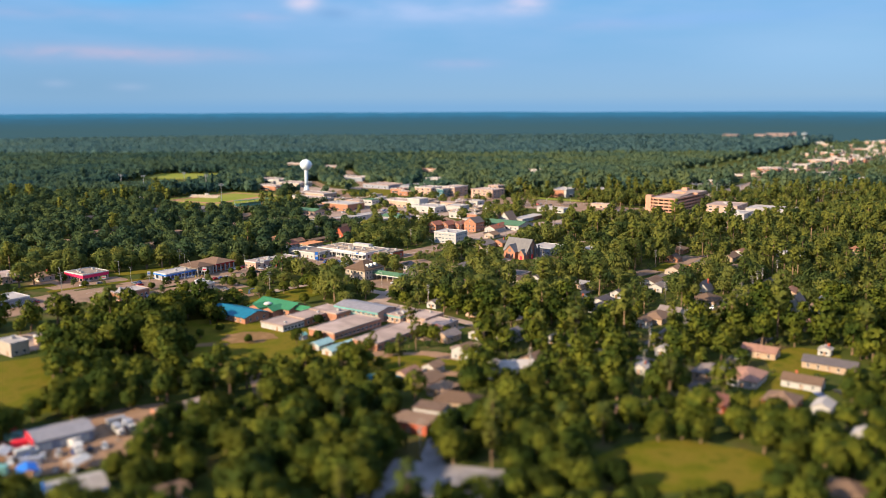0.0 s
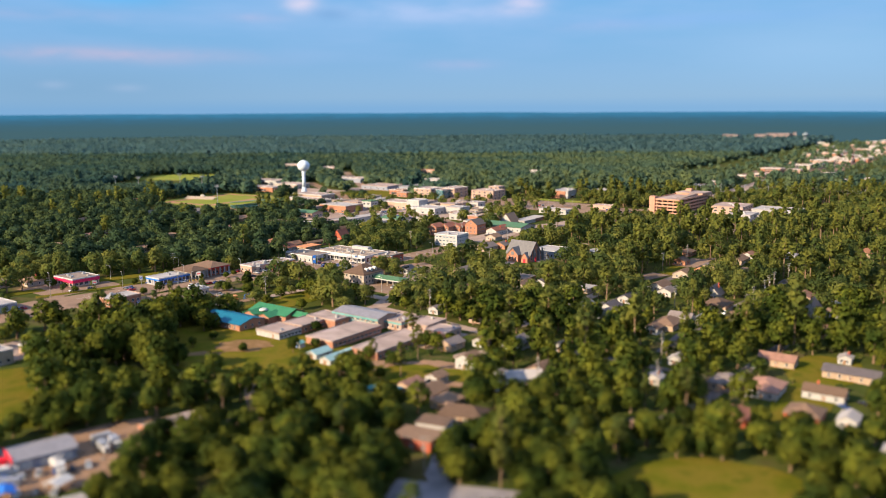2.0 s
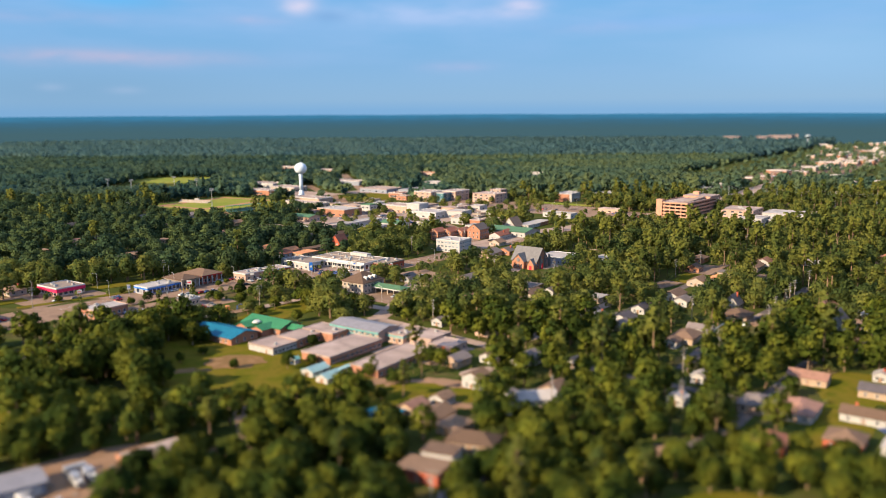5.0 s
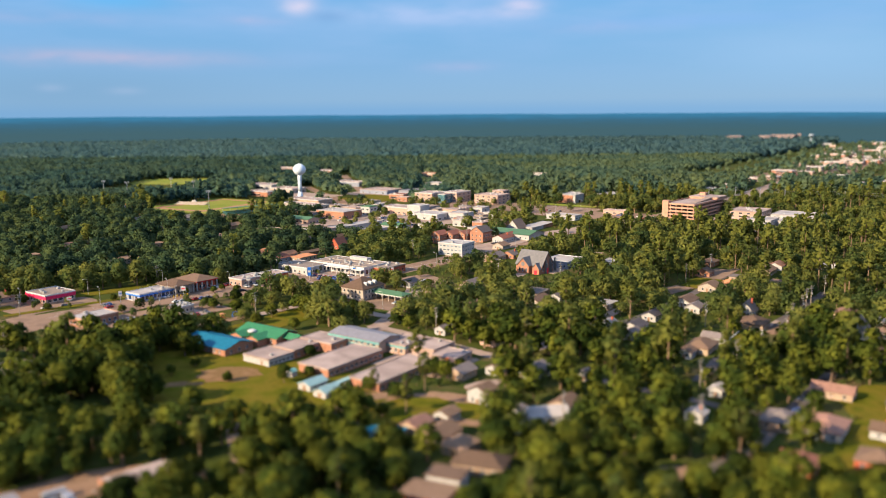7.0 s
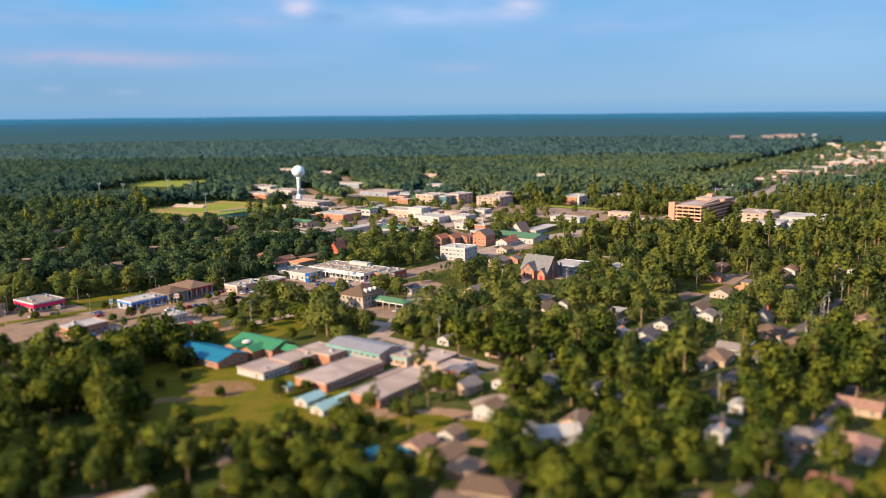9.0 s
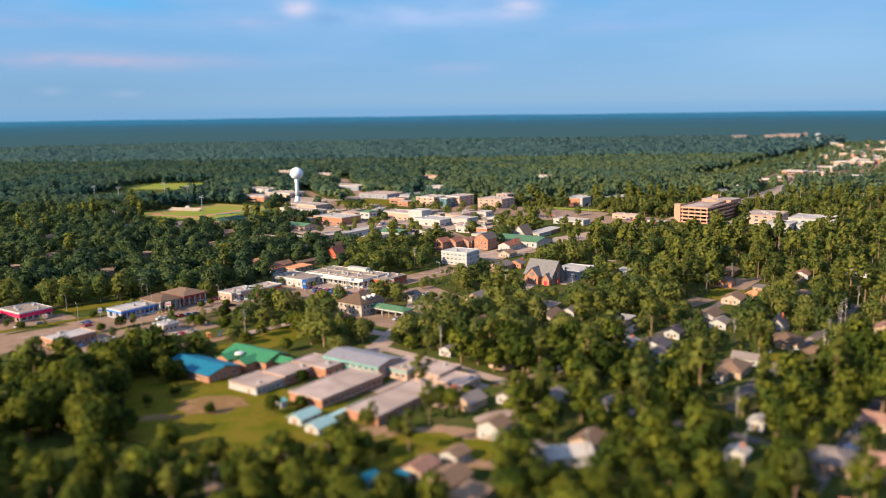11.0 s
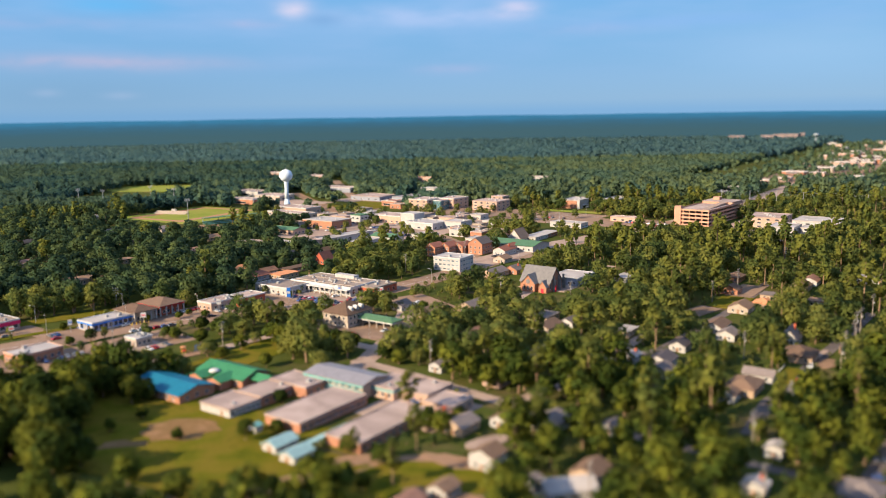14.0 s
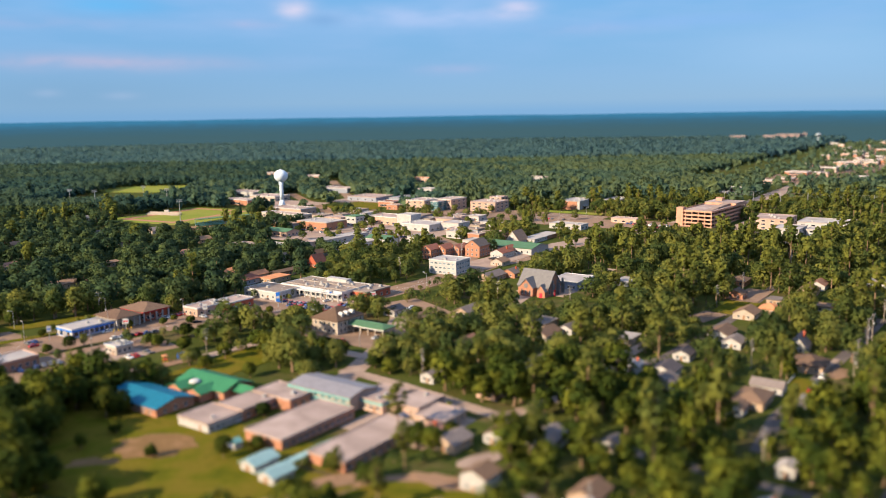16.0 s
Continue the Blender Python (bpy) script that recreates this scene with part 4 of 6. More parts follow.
window_row(bank, 16, 8.02, 1.0, 1.3, 1.6, 6, 90)
window_row(bank, 16, 8.02, 3.9, 1.3, 1.6, 6, 90)
for k in (-3.6, 0, 3.6):
    dm = part("dormer", gable_walls(Mesh(), 1.7, 2.4, 1.5, 0.7), WHITEPAINT, brf, "white dormer", pose(5.4, k, 7.4, 0, 0, 90))
    window(dm, 0, -1.2, 0.3, 1.0, 1.0)
clear_building(-49, 511, 17, 19, -36, 30)
cano = thing("drive_through_canopy", -33.5, 503, -36, "long green-roofed drive-through canopy beside the bank", "canopy")
part("roof", hip_roof(Mesh(), 24, 9, 3.9, 1.5, 0.3), DARKGREEN, cano)
part("fascia", Mesh().ring(24.4, 9.4, 0.3, 3.3, 3.85), WHITEPAINT, cano)
for k in range(6):
    for s_ in (-3.8, 3.8):
        part("post", Mesh().box(-0.25, 0.25, -0.25, 0.25, 0, 3.4), CREAM, cano, m=pose(-11 + k * 4.4, s_, 0))
clear_building(-33.5, 503, 25, 10, -36, 24)

# ---- church ----
church = thing("church", 55, 582, -38, "steep grey-roofed brick church with pointed gables", "church")
part("wall", gable_walls(Mesh(), 14, 19, 5.2, 8.0), BRICK, church, m=pose(0, 0, 0, 0, 0, 90))
crf = part("roof", gable_roof(Mesh(), 14, 19, 5.2, 8.0, 0.6, t=0.3), CHURCHROOF, church, m=pose(0, 0, 0, 0, 0, 90))
part("gable_wall", gable_walls(Mesh(), 8.5, 8, 5.2, 4.6), BRICK, church, m=pose(-2, -7, 0))
part("gable_roof", gable_roof(Mesh(), 8.5, 8, 5.2, 4.6, 0.5, t=0.3), CHURCHROOF, church, m=pose(-2, -7, 0))
part("porch_wall", gable_walls(Mesh(), 5, 5, 3.6, 3.4), BRICK, church, m=pose(6.8, -7.5, 0))
part("porch_roof", gable_roof(Mesh(), 5, 5, 3.6, 3.4, 0.4), CHURCHROOF, church, m=pose(6.8, -7.5, 0))
part("rose_window", Mesh().spin([(1.3, 0), (1.3, 0.15)], 18), CHURCHROOF, church, "round leaded window", pose(-2, -11.02, 6.0, 90, 0, 0))
for px in (-4.5, -2, 0.5):
    window(church, px, -11.02, 1.2, 1.0, 2.4)
for k, py in enumerate((-5.5, 0, 5.5)):
    window(church, 9.52, py, 1.5, 1.4, 4.5, 90)
    part("buttress", Mesh().box(0, 1.6, -0.5, 0.5, 0, 6.5).box(0, 0.9, -0.45, 0.45, 6.5, 8.5), CHURCHROOF, church, m=pose(9.5, py + 2.7, 0))
part("door", Mesh().box(-0.9, 0.9, -0.1, 0.1, 0, 2.6), BRIGHTRED, church, "red church door", pose(6.8, -10.05, 0))
part("side_door", Mesh().box(-0.8, 0.8, -0.12, 0.12, 0, 3.6), BRIGHTRED, church, "tall red doors", pose(11.2, -2.6, 0, 0, 0, 90))
clear_building(55, 582, 22, 20, -38, 22)
flat_building("church_hall", 76, 600, 18, 22, 4.8, SLATEWALL, WHITEROOF, "low church hall with white flat roof", "hall", windows=(5, 5), units=1, ahead=6, trim=WHITEPAINT)

# ---- town centre ----
flat_building("office", 6.1, 648, 20, 17, 8.8, WHITEWALL, WHITEROOF, "white three-storey office block with rows of windows", "office", rot=-33, windows=(6, 5), floors=3, units=3, win=(2.2, 1.2), ahead=26, trim=WHITEPAINT, pane_mat=PALEGLASS)
for x_, y_, w_, d_, h_, r_ in ((-6, 701, 9, 12, 7, 2.6), (4, 706, 9, 12, 6.5, 2.6), (14, 711, 9, 13, 6, 2.2), (27, 708, 12, 14, 8, 4)):
    tb = thing("townhouse", x_, y_, -36, "orange-red brick townhouse with grey gabled roof", "townhouse", "row of brick townhouses")
    part("wall", gable_walls(Mesh(), w_, d_, h_, r_), BRICK, tb)
    part("roof", gable_roof(Mesh(), w_, d_, h_, r_, 0.5), REDROOF if x_ < 20 else SLATEROOF, tb)
    window_row(tb, w_ - 1, d_ / 2, 1.0, 1.2, 1.6, 3, 0)
    window_row(tb, w_ - 1, d_ / 2, 4.2, 1.2, 1.6, 3, 0)
    window_row(tb, d_ - 1, w_ / 2, 1.0, 1.2, 1.6, 4, 90)
    window_row(tb, d_ - 1, w_ / 2, 4.2, 1.2, 1.6, 4, 90)
    window(tb, 0, -d_ / 2, h_ + 0.3, 1.1, 1.4)
    clear_building(x_, y_, w_, d_, -36, 20)
house(44, 702, 10, 16, -36, "gable", "red", "white", 16, 3.8)
house(50, 716, 8, 8, -36, "gable", "red", "white", 10, 4.0)
town_hall = thing("market_hall", 55, 728, -36, "long low hall with a dark green metal roof", "hall")
part("wall", gable_walls(Mesh(), 25, 42, 4.5, 2.2), WHITEWALL, town_hall, m=pose(0, 0, 0, 0, 0, 90))
part("roof", gable_roof(Mesh(), 25, 42, 4.5, 2.2, 0.8), DARKGREEN, town_hall, m=pose(0, 0, 0, 0, 0, 90))
window_row(town_hall, 40, 12.52, 1.0, 1.4, 1.6, 9, 0)
clear_building(55, 728, 35, 25, -36, 34)
house(60, 762, 12, 14, -36, "steep", "tan", "white", 8)
house(74, 770, 12, 20, -36, "flat", "white", "white", 8)
house(86, 788, 12, 22, -36, "flat", "white", "brick", 8)

flat_building("school_building", -150, 984, 46, 22, 6, PALEBRICK, GREYROOF, "long pale brick high school with flat roof", "school", windows=(14, 5), units=4, ahead=16, trim=WHITEPAINT)
flat_building("school_building", -150, 948, 56, 14, 4.5, CREAM, GREYROOF, "low school canopy building with broad eaves", "school", windows=(16, 3), units=3, ahead=12, trim=WHITEPAINT)
flat_building("civic_building", -104, 866, 36, 26, 7, BRICK, WHITEROOF, "orange brick civic building with pale flat roof", "building", windows=(8, 6), units=4, ahead=20, trim=CREAM)
flat_building("shop", -76, 880, 12, 11, 9, WHITEWALL, DARKGREEN, "small white two-storey shop with dark roof", "shop", windows=(3, 3), floors=2, units=0, ahead=14)
flat_building("shop", -45, 893, 34, 22, 7, PINKWALL, GREYROOF, "pinkish shop block with flat roof", "shop", windows=(9, 5), units=3, ahead=16, trim=WHITEPAINT)
flat_building("theatre", -26.5, 873, 16, 15, 10.5, WHITEWALL, WHITEROOF, "tall plain white stage block", "theatre", windows=(0, 0), units=0, ahead=16, trim=WHITEPAINT)
flat_building("theatre_hall", -13, 846, 30, 24, 6, WHITEWALL, WHITEROOF, "low white hall beside a taller block", "theatre", windows=(5, 5), units=4, ahead=16, trim=WHITEPAINT)
for x_, y_, d_ in ((-80, 786, 58), (-60, 757, 48)):
    flat_building("warehouse", x_, y_, 13, d_, 4, WHITEWALL, WHITEROOF, "long pale warehouse with low white roof", "warehouse", windows=(2, 10), units=0, ahead=14)
sh = thing("store_hall", -44, 770, -36, "white store with a dark green gabled roof", "shop")
part("wall", gable_walls(Mesh(), 15, 22, 5, 1.8), WHITEWALL, sh, m=pose(0, 0, 0, 0, 0, 90))
part("roof", gable_roof(Mesh(), 15, 22, 5, 1.8, 0.6), DARKGREEN, sh, m=pose(0, 0, 0, 0, 0, 90))
window_row(sh, 20, 7.52, 0.8, 2.0, 2.4, 6, 0)
clear_building(-44, 770, 24, 16, -36, 18)
flat_building("courthouse", -16, 996, 24, 26, 11, PALEBRICK, GREYROOF, "pink brick courthouse with flat roof", "courthouse", windows=(5, 6), floors=3, units=3, ahead=20, trim=WHITEPAINT)
flat_building("courthouse_wing", 14, 1002, 20, 28, 11, PALEBRICK, GREYROOF, "pink brick courthouse wing with flat roof", "courthouse", windows=(5, 6), floors=3, units=3, ahead=20, trim=WHITEPAINT)
flat_building("courthouse_atrium", 1, 986, 10, 16, 10, TEALGLASS, GREYROOF, "teal glass atrium between brick wings", "courthouse", windows=(4, 5), floors=4, units=0, ahead=10, win=(2.0, 2.4), frame_mat=METAL, pane_mat=TEALGLASS, trim=WHITEPAINT)
flat_building("office", 53, 978, 30, 26, 10, PALEBRICK, GREYROOF, "brick three-storey office with grey roof", "office", windows=(7, 6), floors=3, units=5, ahead=20)
flat_building("office", 64, 996, 14, 14, 12.5, PALEBRICK, GREYROOF, "brick stair tower of an office", "office", windows=(3, 3), floors=4, units=1, ahead=0)
flat_building("warehouse", -10, 1110, 20, 16, 12, WHITEWALL, WHITEROOF, "far tall white building above trees", "building", windows=(4, 3), floors=3, units=0, ahead=10)
flat_building("warehouse", -34, 1066, 26, 34, 7, SLATEWALL, STEELROOF, "grey-blue metal-roofed hall near the centre", "warehouse", windows=(4, 6), units=0, ahead=12)
flat_building("warehouse", -78, 1104, 44, 34, 5, SLATEWALL, GREYROOF, "far low store with grey roof", "shop", windows=(8, 6), units=2, ahead=12)
store = flat_building("department_store", 143.5, 990, 20, 36, 8.8, BRICK, WHITEROOF, "large orange brick store with a white front and pale flat roof", "shop", windows=(0, 0), units=4, ahead=16)
front = part("front", Mesh().box(10.25, 13.0, -17.5, 4.0, 0, 9.4), WHITEWALL, store, "white rendered shop front")
part("entrance", Mesh().box(13.0, 13.2, -9.0, -3.0, 0, 3.2), GLASS, front)
part("canopy", Mesh().box(13.0, 15.0, -11.0, -1.0, 3.3, 3.7), WHITEPAINT, front)
flat_building("store_annex", 190, 1022, 18, 50, 5, WHITEWALL, WHITEROOF, "low white store annex", "shop", windows=(3, 9), units=2, ahead=8)
flat_building("clinic", 282, 822, 30, 34, 9.5, PALEBRICK, GREYROOF, "pale brick hospital block with roof plant", "hospital", windows=(8, 8), floors=3, units=6, ahead=16)
flat_building("clinic", 277, 777, 20, 28, 7, WHITEWALL, WHITEROOF, "white low hospital wing", "hospital", windows=(5, 6), floors=2, units=3, ahead=14)
flat_building("clinic", 318, 800, 40, 34, 8, WHITEWALL, WHITEROOF, "pale hospital wing with white flat roof", "hospital", windows=(9, 7), floors=2, units=4, ahead=6)
flat_building("clinic", 305, 770, 30, 18, 5.5, WHITEWALL, WHITEROOF, "white hospital entrance wing", "hospital", windows=(7, 4), floors=2, units=2, ahead=4)
flat_building("shop", 225, 868, 18, 16, 5, BRICK, WHITEROOF, "small brick shop near the car park", "shop", windows=(4, 4), units=1, ahead=12)
flat_building("shop", 168, 868, 24, 10, 4.5, PINKWALL, GREYROOF, "small pink shop beside the car park", "shop", windows=(5, 3), units=1, ahead=10)
flat_building("shop", 112, 838, 30, 14, 4.5, WHITEWALL, WHITEROOF, "low white-roofed shop at a car park", "shop", windows=(7, 3), units=2, ahead=14)

# parking garage: decks on columns with solid rails
gar = thing("parking_garage", 245.8, 865.8, -39, "four-level orange-tan concrete parking garage", "parking garage")
GW, GD = 29.5, 85.0
for k in range(5):
    z_ = 0.1 + k * 3.3
    part("deck", Mesh().box(-GW / 2, GW / 2, -GD / 2, GD / 2, z_ - 0.35, z_), GREYROOF if k == 4 else CONCRETE, gar, m=pose(0, 0, 0))
    part("rail", Mesh().ring(GW + 0.3, GD + 0.3, 0.3, z_ - 0.5, z_ + 1.05), GARAGEWALL, gar)
for k in range(6):
    for s_ in (-1, 1):
        part("column", Mesh().box(-0.4, 0.4, -0.3, 0.3, 0, 13.2), GARAGEWALL, gar, m=pose(-GW / 2 + 0.6 + k * (GW - 1.2) / 5, s_ * (GD / 2 - 0.3), 0))
for k in range(1, 12):
    for s_ in (-1, 1):
        part("column", Mesh().box(-0.3, 0.3, -0.4, 0.4, 0, 13.2), GARAGEWALL, gar, m=pose(s_ * (GW / 2 - 0.3), -GD / 2 + k * GD / 12, 0))
# dark block added between the decks to stand for shade inside
part("core", Mesh().box(-6, 6, -33, 34, 0, 12.6), SHADOWROOM, gar)
part("stair_tower", Mesh().box(-3.0, 3.0, -3, 3, 0, 16.4), GARAGEWALL, gar, "brick stair tower", pose(-GW / 2 + 1.5, -GD / 2 + 2.0, 0))
part("ramp", Mesh().add([(3, -30, 13.35), (9, -30, 13.35), (9, 16, 15.6), (3, 16, 15.6), (3, -30, 13.1), (9, -30, 13.1), (9, 16, 13.1), (3, 16, 13.1)],
                        [(0, 1, 2, 3), (7, 6, 5, 4), (0, 4, 5, 1), (1, 5, 6, 2), (2, 6, 7, 3), (3, 7, 4, 0)]), CONCRETE, gar, "pale sloping ramp")
part("upper_wall", Mesh().box(-GW / 2 + 0.6, GW / 2 - 0.6, 16.2, GD / 2 - 0.6, 13.35, 15.4), GARAGEWALL, gar)
part("upper_deck", Mesh().box(-GW / 2 + 0.4, GW / 2 - 0.4, 16.0, GD / 2 - 0.4, 15.4, 15.75), GREYROOF, gar)
part("lift_house", Mesh().box(-3, 3, -3, 3, 15.75, 18.6), GARAGEWALL, gar, "brick lift house", pose(-6, 32, 0))
clear_building(245.8, 865.8, GW, GD, -39, 34)
clear(200, 790, 60, 60, -36)

# green-roofed school hall and its yard below the water tower
hall = thing("school_hall", -133, 826, -36, "low school hall with a green metal roof", "school")
part("wall", gable_walls(Mesh(), 15, 28, 4.4, 1.7), PALEBRICK, hall, m=pose(0, 0, 0, 0, 0, 90))
part("roof", gable_roof(Mesh(), 15, 28, 4.4, 1.7, 0.7), DARKGREEN, hall, m=pose(0, 0, 0, 0, 0, 90))
window_row(hall, 26, 7.52, 1.0, 2.4, 1.6, 5, 0)
window_row(hall, 13, 14.02, 1.0, 2.0, 1.6, 3, 90)
clear_building(-133, 826, 30, 18, -36, 24)
clear(-152, 1085, 170, 30, -68)

# water tower
wt = thing("water_tower", -166, 1014, 0, "tall pale blue-white water tower with a round tank", "water tower")
part("base_cone", Mesh().spin([(6.0, 0), (4.4, 3.0), (3.0, 7.0), (2.2, 11.0)], 28), TANKPAINT, wt, smooth=True)
part("stem", Mesh().spin([(2.2, 11.0), (2.05, 20.0), (2.1, 26.5), (2.6, 30.2)], 28), TANKPAINT, wt, smooth=True)
tank_profile = [(2.6, 29.9)] + [(7.2 * math.sin(a), 36.2 - 6.6 * math.cos(a)) for a in [radians(q) for q in range(24, 180, 12)]] + [(0.5, 42.9)]
part("tank", Mesh().spin(tank_profile, 36), TANKPAINT, wt, smooth=True)
part("vent", Mesh().spin([(0.5, 42.7), (0.5, 43.6), (0.2, 43.9)], 10), METAL, wt)
clear_building(-166, 1014, 14, 14, 0, 20)
wt2 = thing("water_tower", 949, 2204, 0, "small far water tower tinted haze grey above the shops", "water tower")
part("stem", Mesh().spin([(4, 0), (2.2, 8), (2.2, 26)], 16), HAZETANK, wt2, smooth=True)
part("tank", Mesh().spin([(2.5, 25)] + [(7.5 * math.sin(radians(q)), 31 - 4.5 * math.cos(radians(q))) for q in range(20, 180, 16)], 24), HAZETANK, wt2, smooth=True)

# sports ground: bleachers, press box, light masts
bl = thing("bleachers", -283, 985, -20, "pale aluminium bleachers beside the football field", "bleachers")
for k in range(7):
    part("tier", Mesh().box(-20, 20, -4 + k * 1.1, -3 + k * 1.1, 0.25 + k * 0.36, 0.6 + k * 0.36), CREAM, bl)
part("press_box", Mesh().box(-2.5, 2.5, 4.2, 6.4, 2.2, 4.4), WHITEWALL, bl)
for k in range(8):
    part("support", Mesh().box(-0.1, 0.1, -3.6, 4.0, 0, 0.5).box(-0.1, 0.1, 3.5, 4.0, 0.5, 2.5), METAL, bl, m=pose(-19 + k * 5.4, 0, 0))
clear_building(-283, 985, 42, 12, -20, 16)
gs = thing("bleachers", -200, 905, 38, "dark green grandstand beside a baseball field", "bleachers")
for k in range(6):
    part("tier", Mesh().box(-28, 28, -3 + k * 1.1, -2 + k * 1.1, 0.3 + k * 0.5, 0.75 + k * 0.5), TEAL if k % 2 else DARKGREEN, gs)
part("roof", Mesh().box(-28, 28, -2, 5, 6.4, 6.7), DARKGREEN, gs)
for k in range(8):
    part("post", Mesh().box(-0.15, 0.15, 4.3, 4.6, 0, 6.4), METAL, gs, m=pose(-27 + k * 7.7, 0, 0))
clear_building(-200, 905, 58, 12, 38, 14)
mast = None
for x_, y_, h_ in ((-330, 1064, 24), (-291, 1024, 24), (-399, 1033, 24), (-366, 1018, 24), (-240, 900, 20), (-196, 985, 22)):
    if mast is None:
        mast = thing("light_mast", x_, y_, 20, "tall steel floodlight mast at the sports ground", "light mast", "floodlight masts")
        part("pole", Mesh().spin([(0.35, 0), (0.22, 24)], 8), METAL, mast)
        part("crossarm", Mesh().box(-2.2, 2.2, -0.1, 0.1, 23.0, 23.2).box(-2.2, 2.2, -0.1, 0.1, 21.6, 21.8), METAL, mast)
        for k in range(5):
            for z_ in (22.0, 23.4):
                part("floodlight", Mesh().box(-0.32, 0.32, -0.3, 0.1, 0, 0.6), WHITEPAINT, mast, m=pose(-2 + k, 0, z_))
    else:
        copy_thing(mast, pose(x_, y_, 0, 0, 0, 20))

# far shopping strip along the highway
strip_rng = random.Random(21)
STRIP_LABELS = {"WHITEROOF": "far low commercial building with white flat roof", "GREYROOF": "far low commercial building with grey flat roof"}


def far_shop(x, y, w, d, h, wall, roof, floors=1, wins=(2, 1)):
    flat_building("commercial_building", x, y, w, d, h, wall, roof, STRIP_LABELS["WHITEROOF" if roof is WHITEROOF else "GREYROOF"], "shop", rot=-36 + strip_rng.uniform(-6, 6),
                  windows=wins, floors=floors, units=1, win=(8.0, 2.0), ahead=26, group="far shopping strip", trim=WHITEPAINT)


far_shop(364, 1140, 22, 17, 4.5, BRICK, WHITEROOF)
far_shop(330, 1090, 15, 13, 4.5, PINKWALL, GREYROOF)
far_shop(440, 1236, 30, 14, 4.5, PALEBRICK, GREYROOF)
far_shop(478, 1262, 20, 14, 4.5, PALEBRICK, GREYROOF)
far_shop(512, 1306, 30, 24, 9.8, BRICK, GREYROOF, 3)
far_shop(556, 1330, 20, 18, 6.0, PINKWALL, GREYROOF)
far_shop(604, 1412, 26, 24, 7.5, CREAM, GREYROOF, 2)
far_shop(640, 1440, 22, 21, 6.8, CREAM, GREYROOF, 2)
far_shop(684, 1508, 33, 24, 9.0, PALEBRICK, GREYROOF, 3)
far_shop(556, 1236, 33, 14, 4.5, CREAM, WHITEROOF)
far_shop(590, 1270, 26, 15, 4.5, CREAM, WHITEROOF)
far_shop(548, 1158, 26, 24, 4.5, PALEBRICK, GREYROOF)
far_shop(592, 1170, 30, 21, 4.5, PALEBRICK, GREYROOF)
far_shop(752, 1581, 40, 24, 7.5, CREAM, GREYROOF, 2)
far_shop(800, 1600, 33, 21, 6.0, PALEBRICK, GREYROOF)
for x_, y_, w_, d_, h_ in ((1010, 2520, 66, 40, 24), (948, 2500, 34, 30, 22), (1056, 2540, 30, 30, 26), (880, 2560, 46, 30, 20)):
    flat_building("commercial_building", x_, y_, w_, d_, h_, HAZEWALL, HAZEROOF, "far block in haze-tinted mauve grey above the woods", "building", windows=(6, 3), floors=4, units=1, win=(4.0, 2.0), ahead=10, group="far shopping strip")
for k in range(100):
    u_ = strip_rng.random()
    cx, cy = 700 + 600 * u_ + strip_rng.uniform(-110, 110), 1480 + 960 * u_ + strip_rng.uniform(-150, 130)
    far_shop(round(cx), round(cy), strip_rng.uniform(8, 22), strip_rng.uniform(8, 18), strip_rng.choice((4, 5, 6, 8)), strip_rng.choice((WHITEWALL, CREAM, PALEBRICK, PINKWALL, BRICK)), strip_rng.choice((WHITEROOF, GREYROOF, GREYROOF, DARKGRAVEL)), 1, (1, 0))
for x_, y_, w_, d_, wall_, roof_ in ((-260, 1500, 60, 20, PALEBRICK, GREYROOF), (-190, 1430, 40, 20, PINKWALL, GREYROOF), (-20, 1350, 40, 22, PALEBRICK, ORANGEROOF), (150, 1330, 40, 20, WHITEWALL, GREYROOF),
                                    (-240, 1180, 50, 24, WHITEWALL, GREYROOF), (-130, 1210, 50, 24, SLATEWALL, GREYROOF), (-52, 1030, 20, 16, BRICK, REDROOF), (-200, 1120, 40, 26, CREAM, GREYROOF), (-225, 1080, 40, 20, BRICK, GREYROOF)):
    far_shop(x_, y_, w_, d_, 6, wall_, roof_)

# small blocks of the town centre
block_rng = random.Random(33)
BLOCK = [(BRICK, GREYROOF, "small brick shop with grey flat roof"), (WHITEWALL, WHITEROOF, "small white shop with pale flat roof"), (CREAM, DARKGRAVEL, "small cream shop with dark flat roof"), (PINKWALL, GREYROOF, "small pink shop with grey flat roof"), (SLATEWALL, DARKGRAVEL, "small grey shop with dark flat roof")]
taken = [(c[0], c[1], max(c[2], c[3])) for c in CLEAR if max(c[2], c[3]) < 45]
placed = 0
while placed < 46:
    px, py = block_rng.uniform(-150, 55), block_rng.uniform(745, 1010)
    w_, d_ = block_rng.uniform(9, 20), block_rng.uniform(9, 18)
    if any(math.hypot(px - c[0], py - c[1]) < c[2] * 0.9 + max(w_, d_) * 0.5 for c in taken) or abs(px + 20 - (850 - py) * 0.33) < 16:
        placed += 0.05
        continue
    wall_, roof_, words = block_rng.choice(BLOCK)
    flat_building("shop", round(px, 1), round(py, 1), round(w_, 1), round(d_, 1), round(block_rng.uniform(4, 7), 1), wall_, roof_, words, "shop", windows=(3, 2), units=1, ahead=0, group="small shops of the centre")
    taken.append((px, py, max(w_, d_) / 2))
    placed += 1

lot("parking_lot", 128, 522, 22, 12, ASPHALT, "brown drive among pines", rot=40)
lot("parking_lot", 168, 566, 34, 14, ASPHALT, "shaded drive beside a ranch house", rot=54)

# ---- dwellings ----
house(31, 369, 9, 11, -36, 'gable', 'grey', 'white')
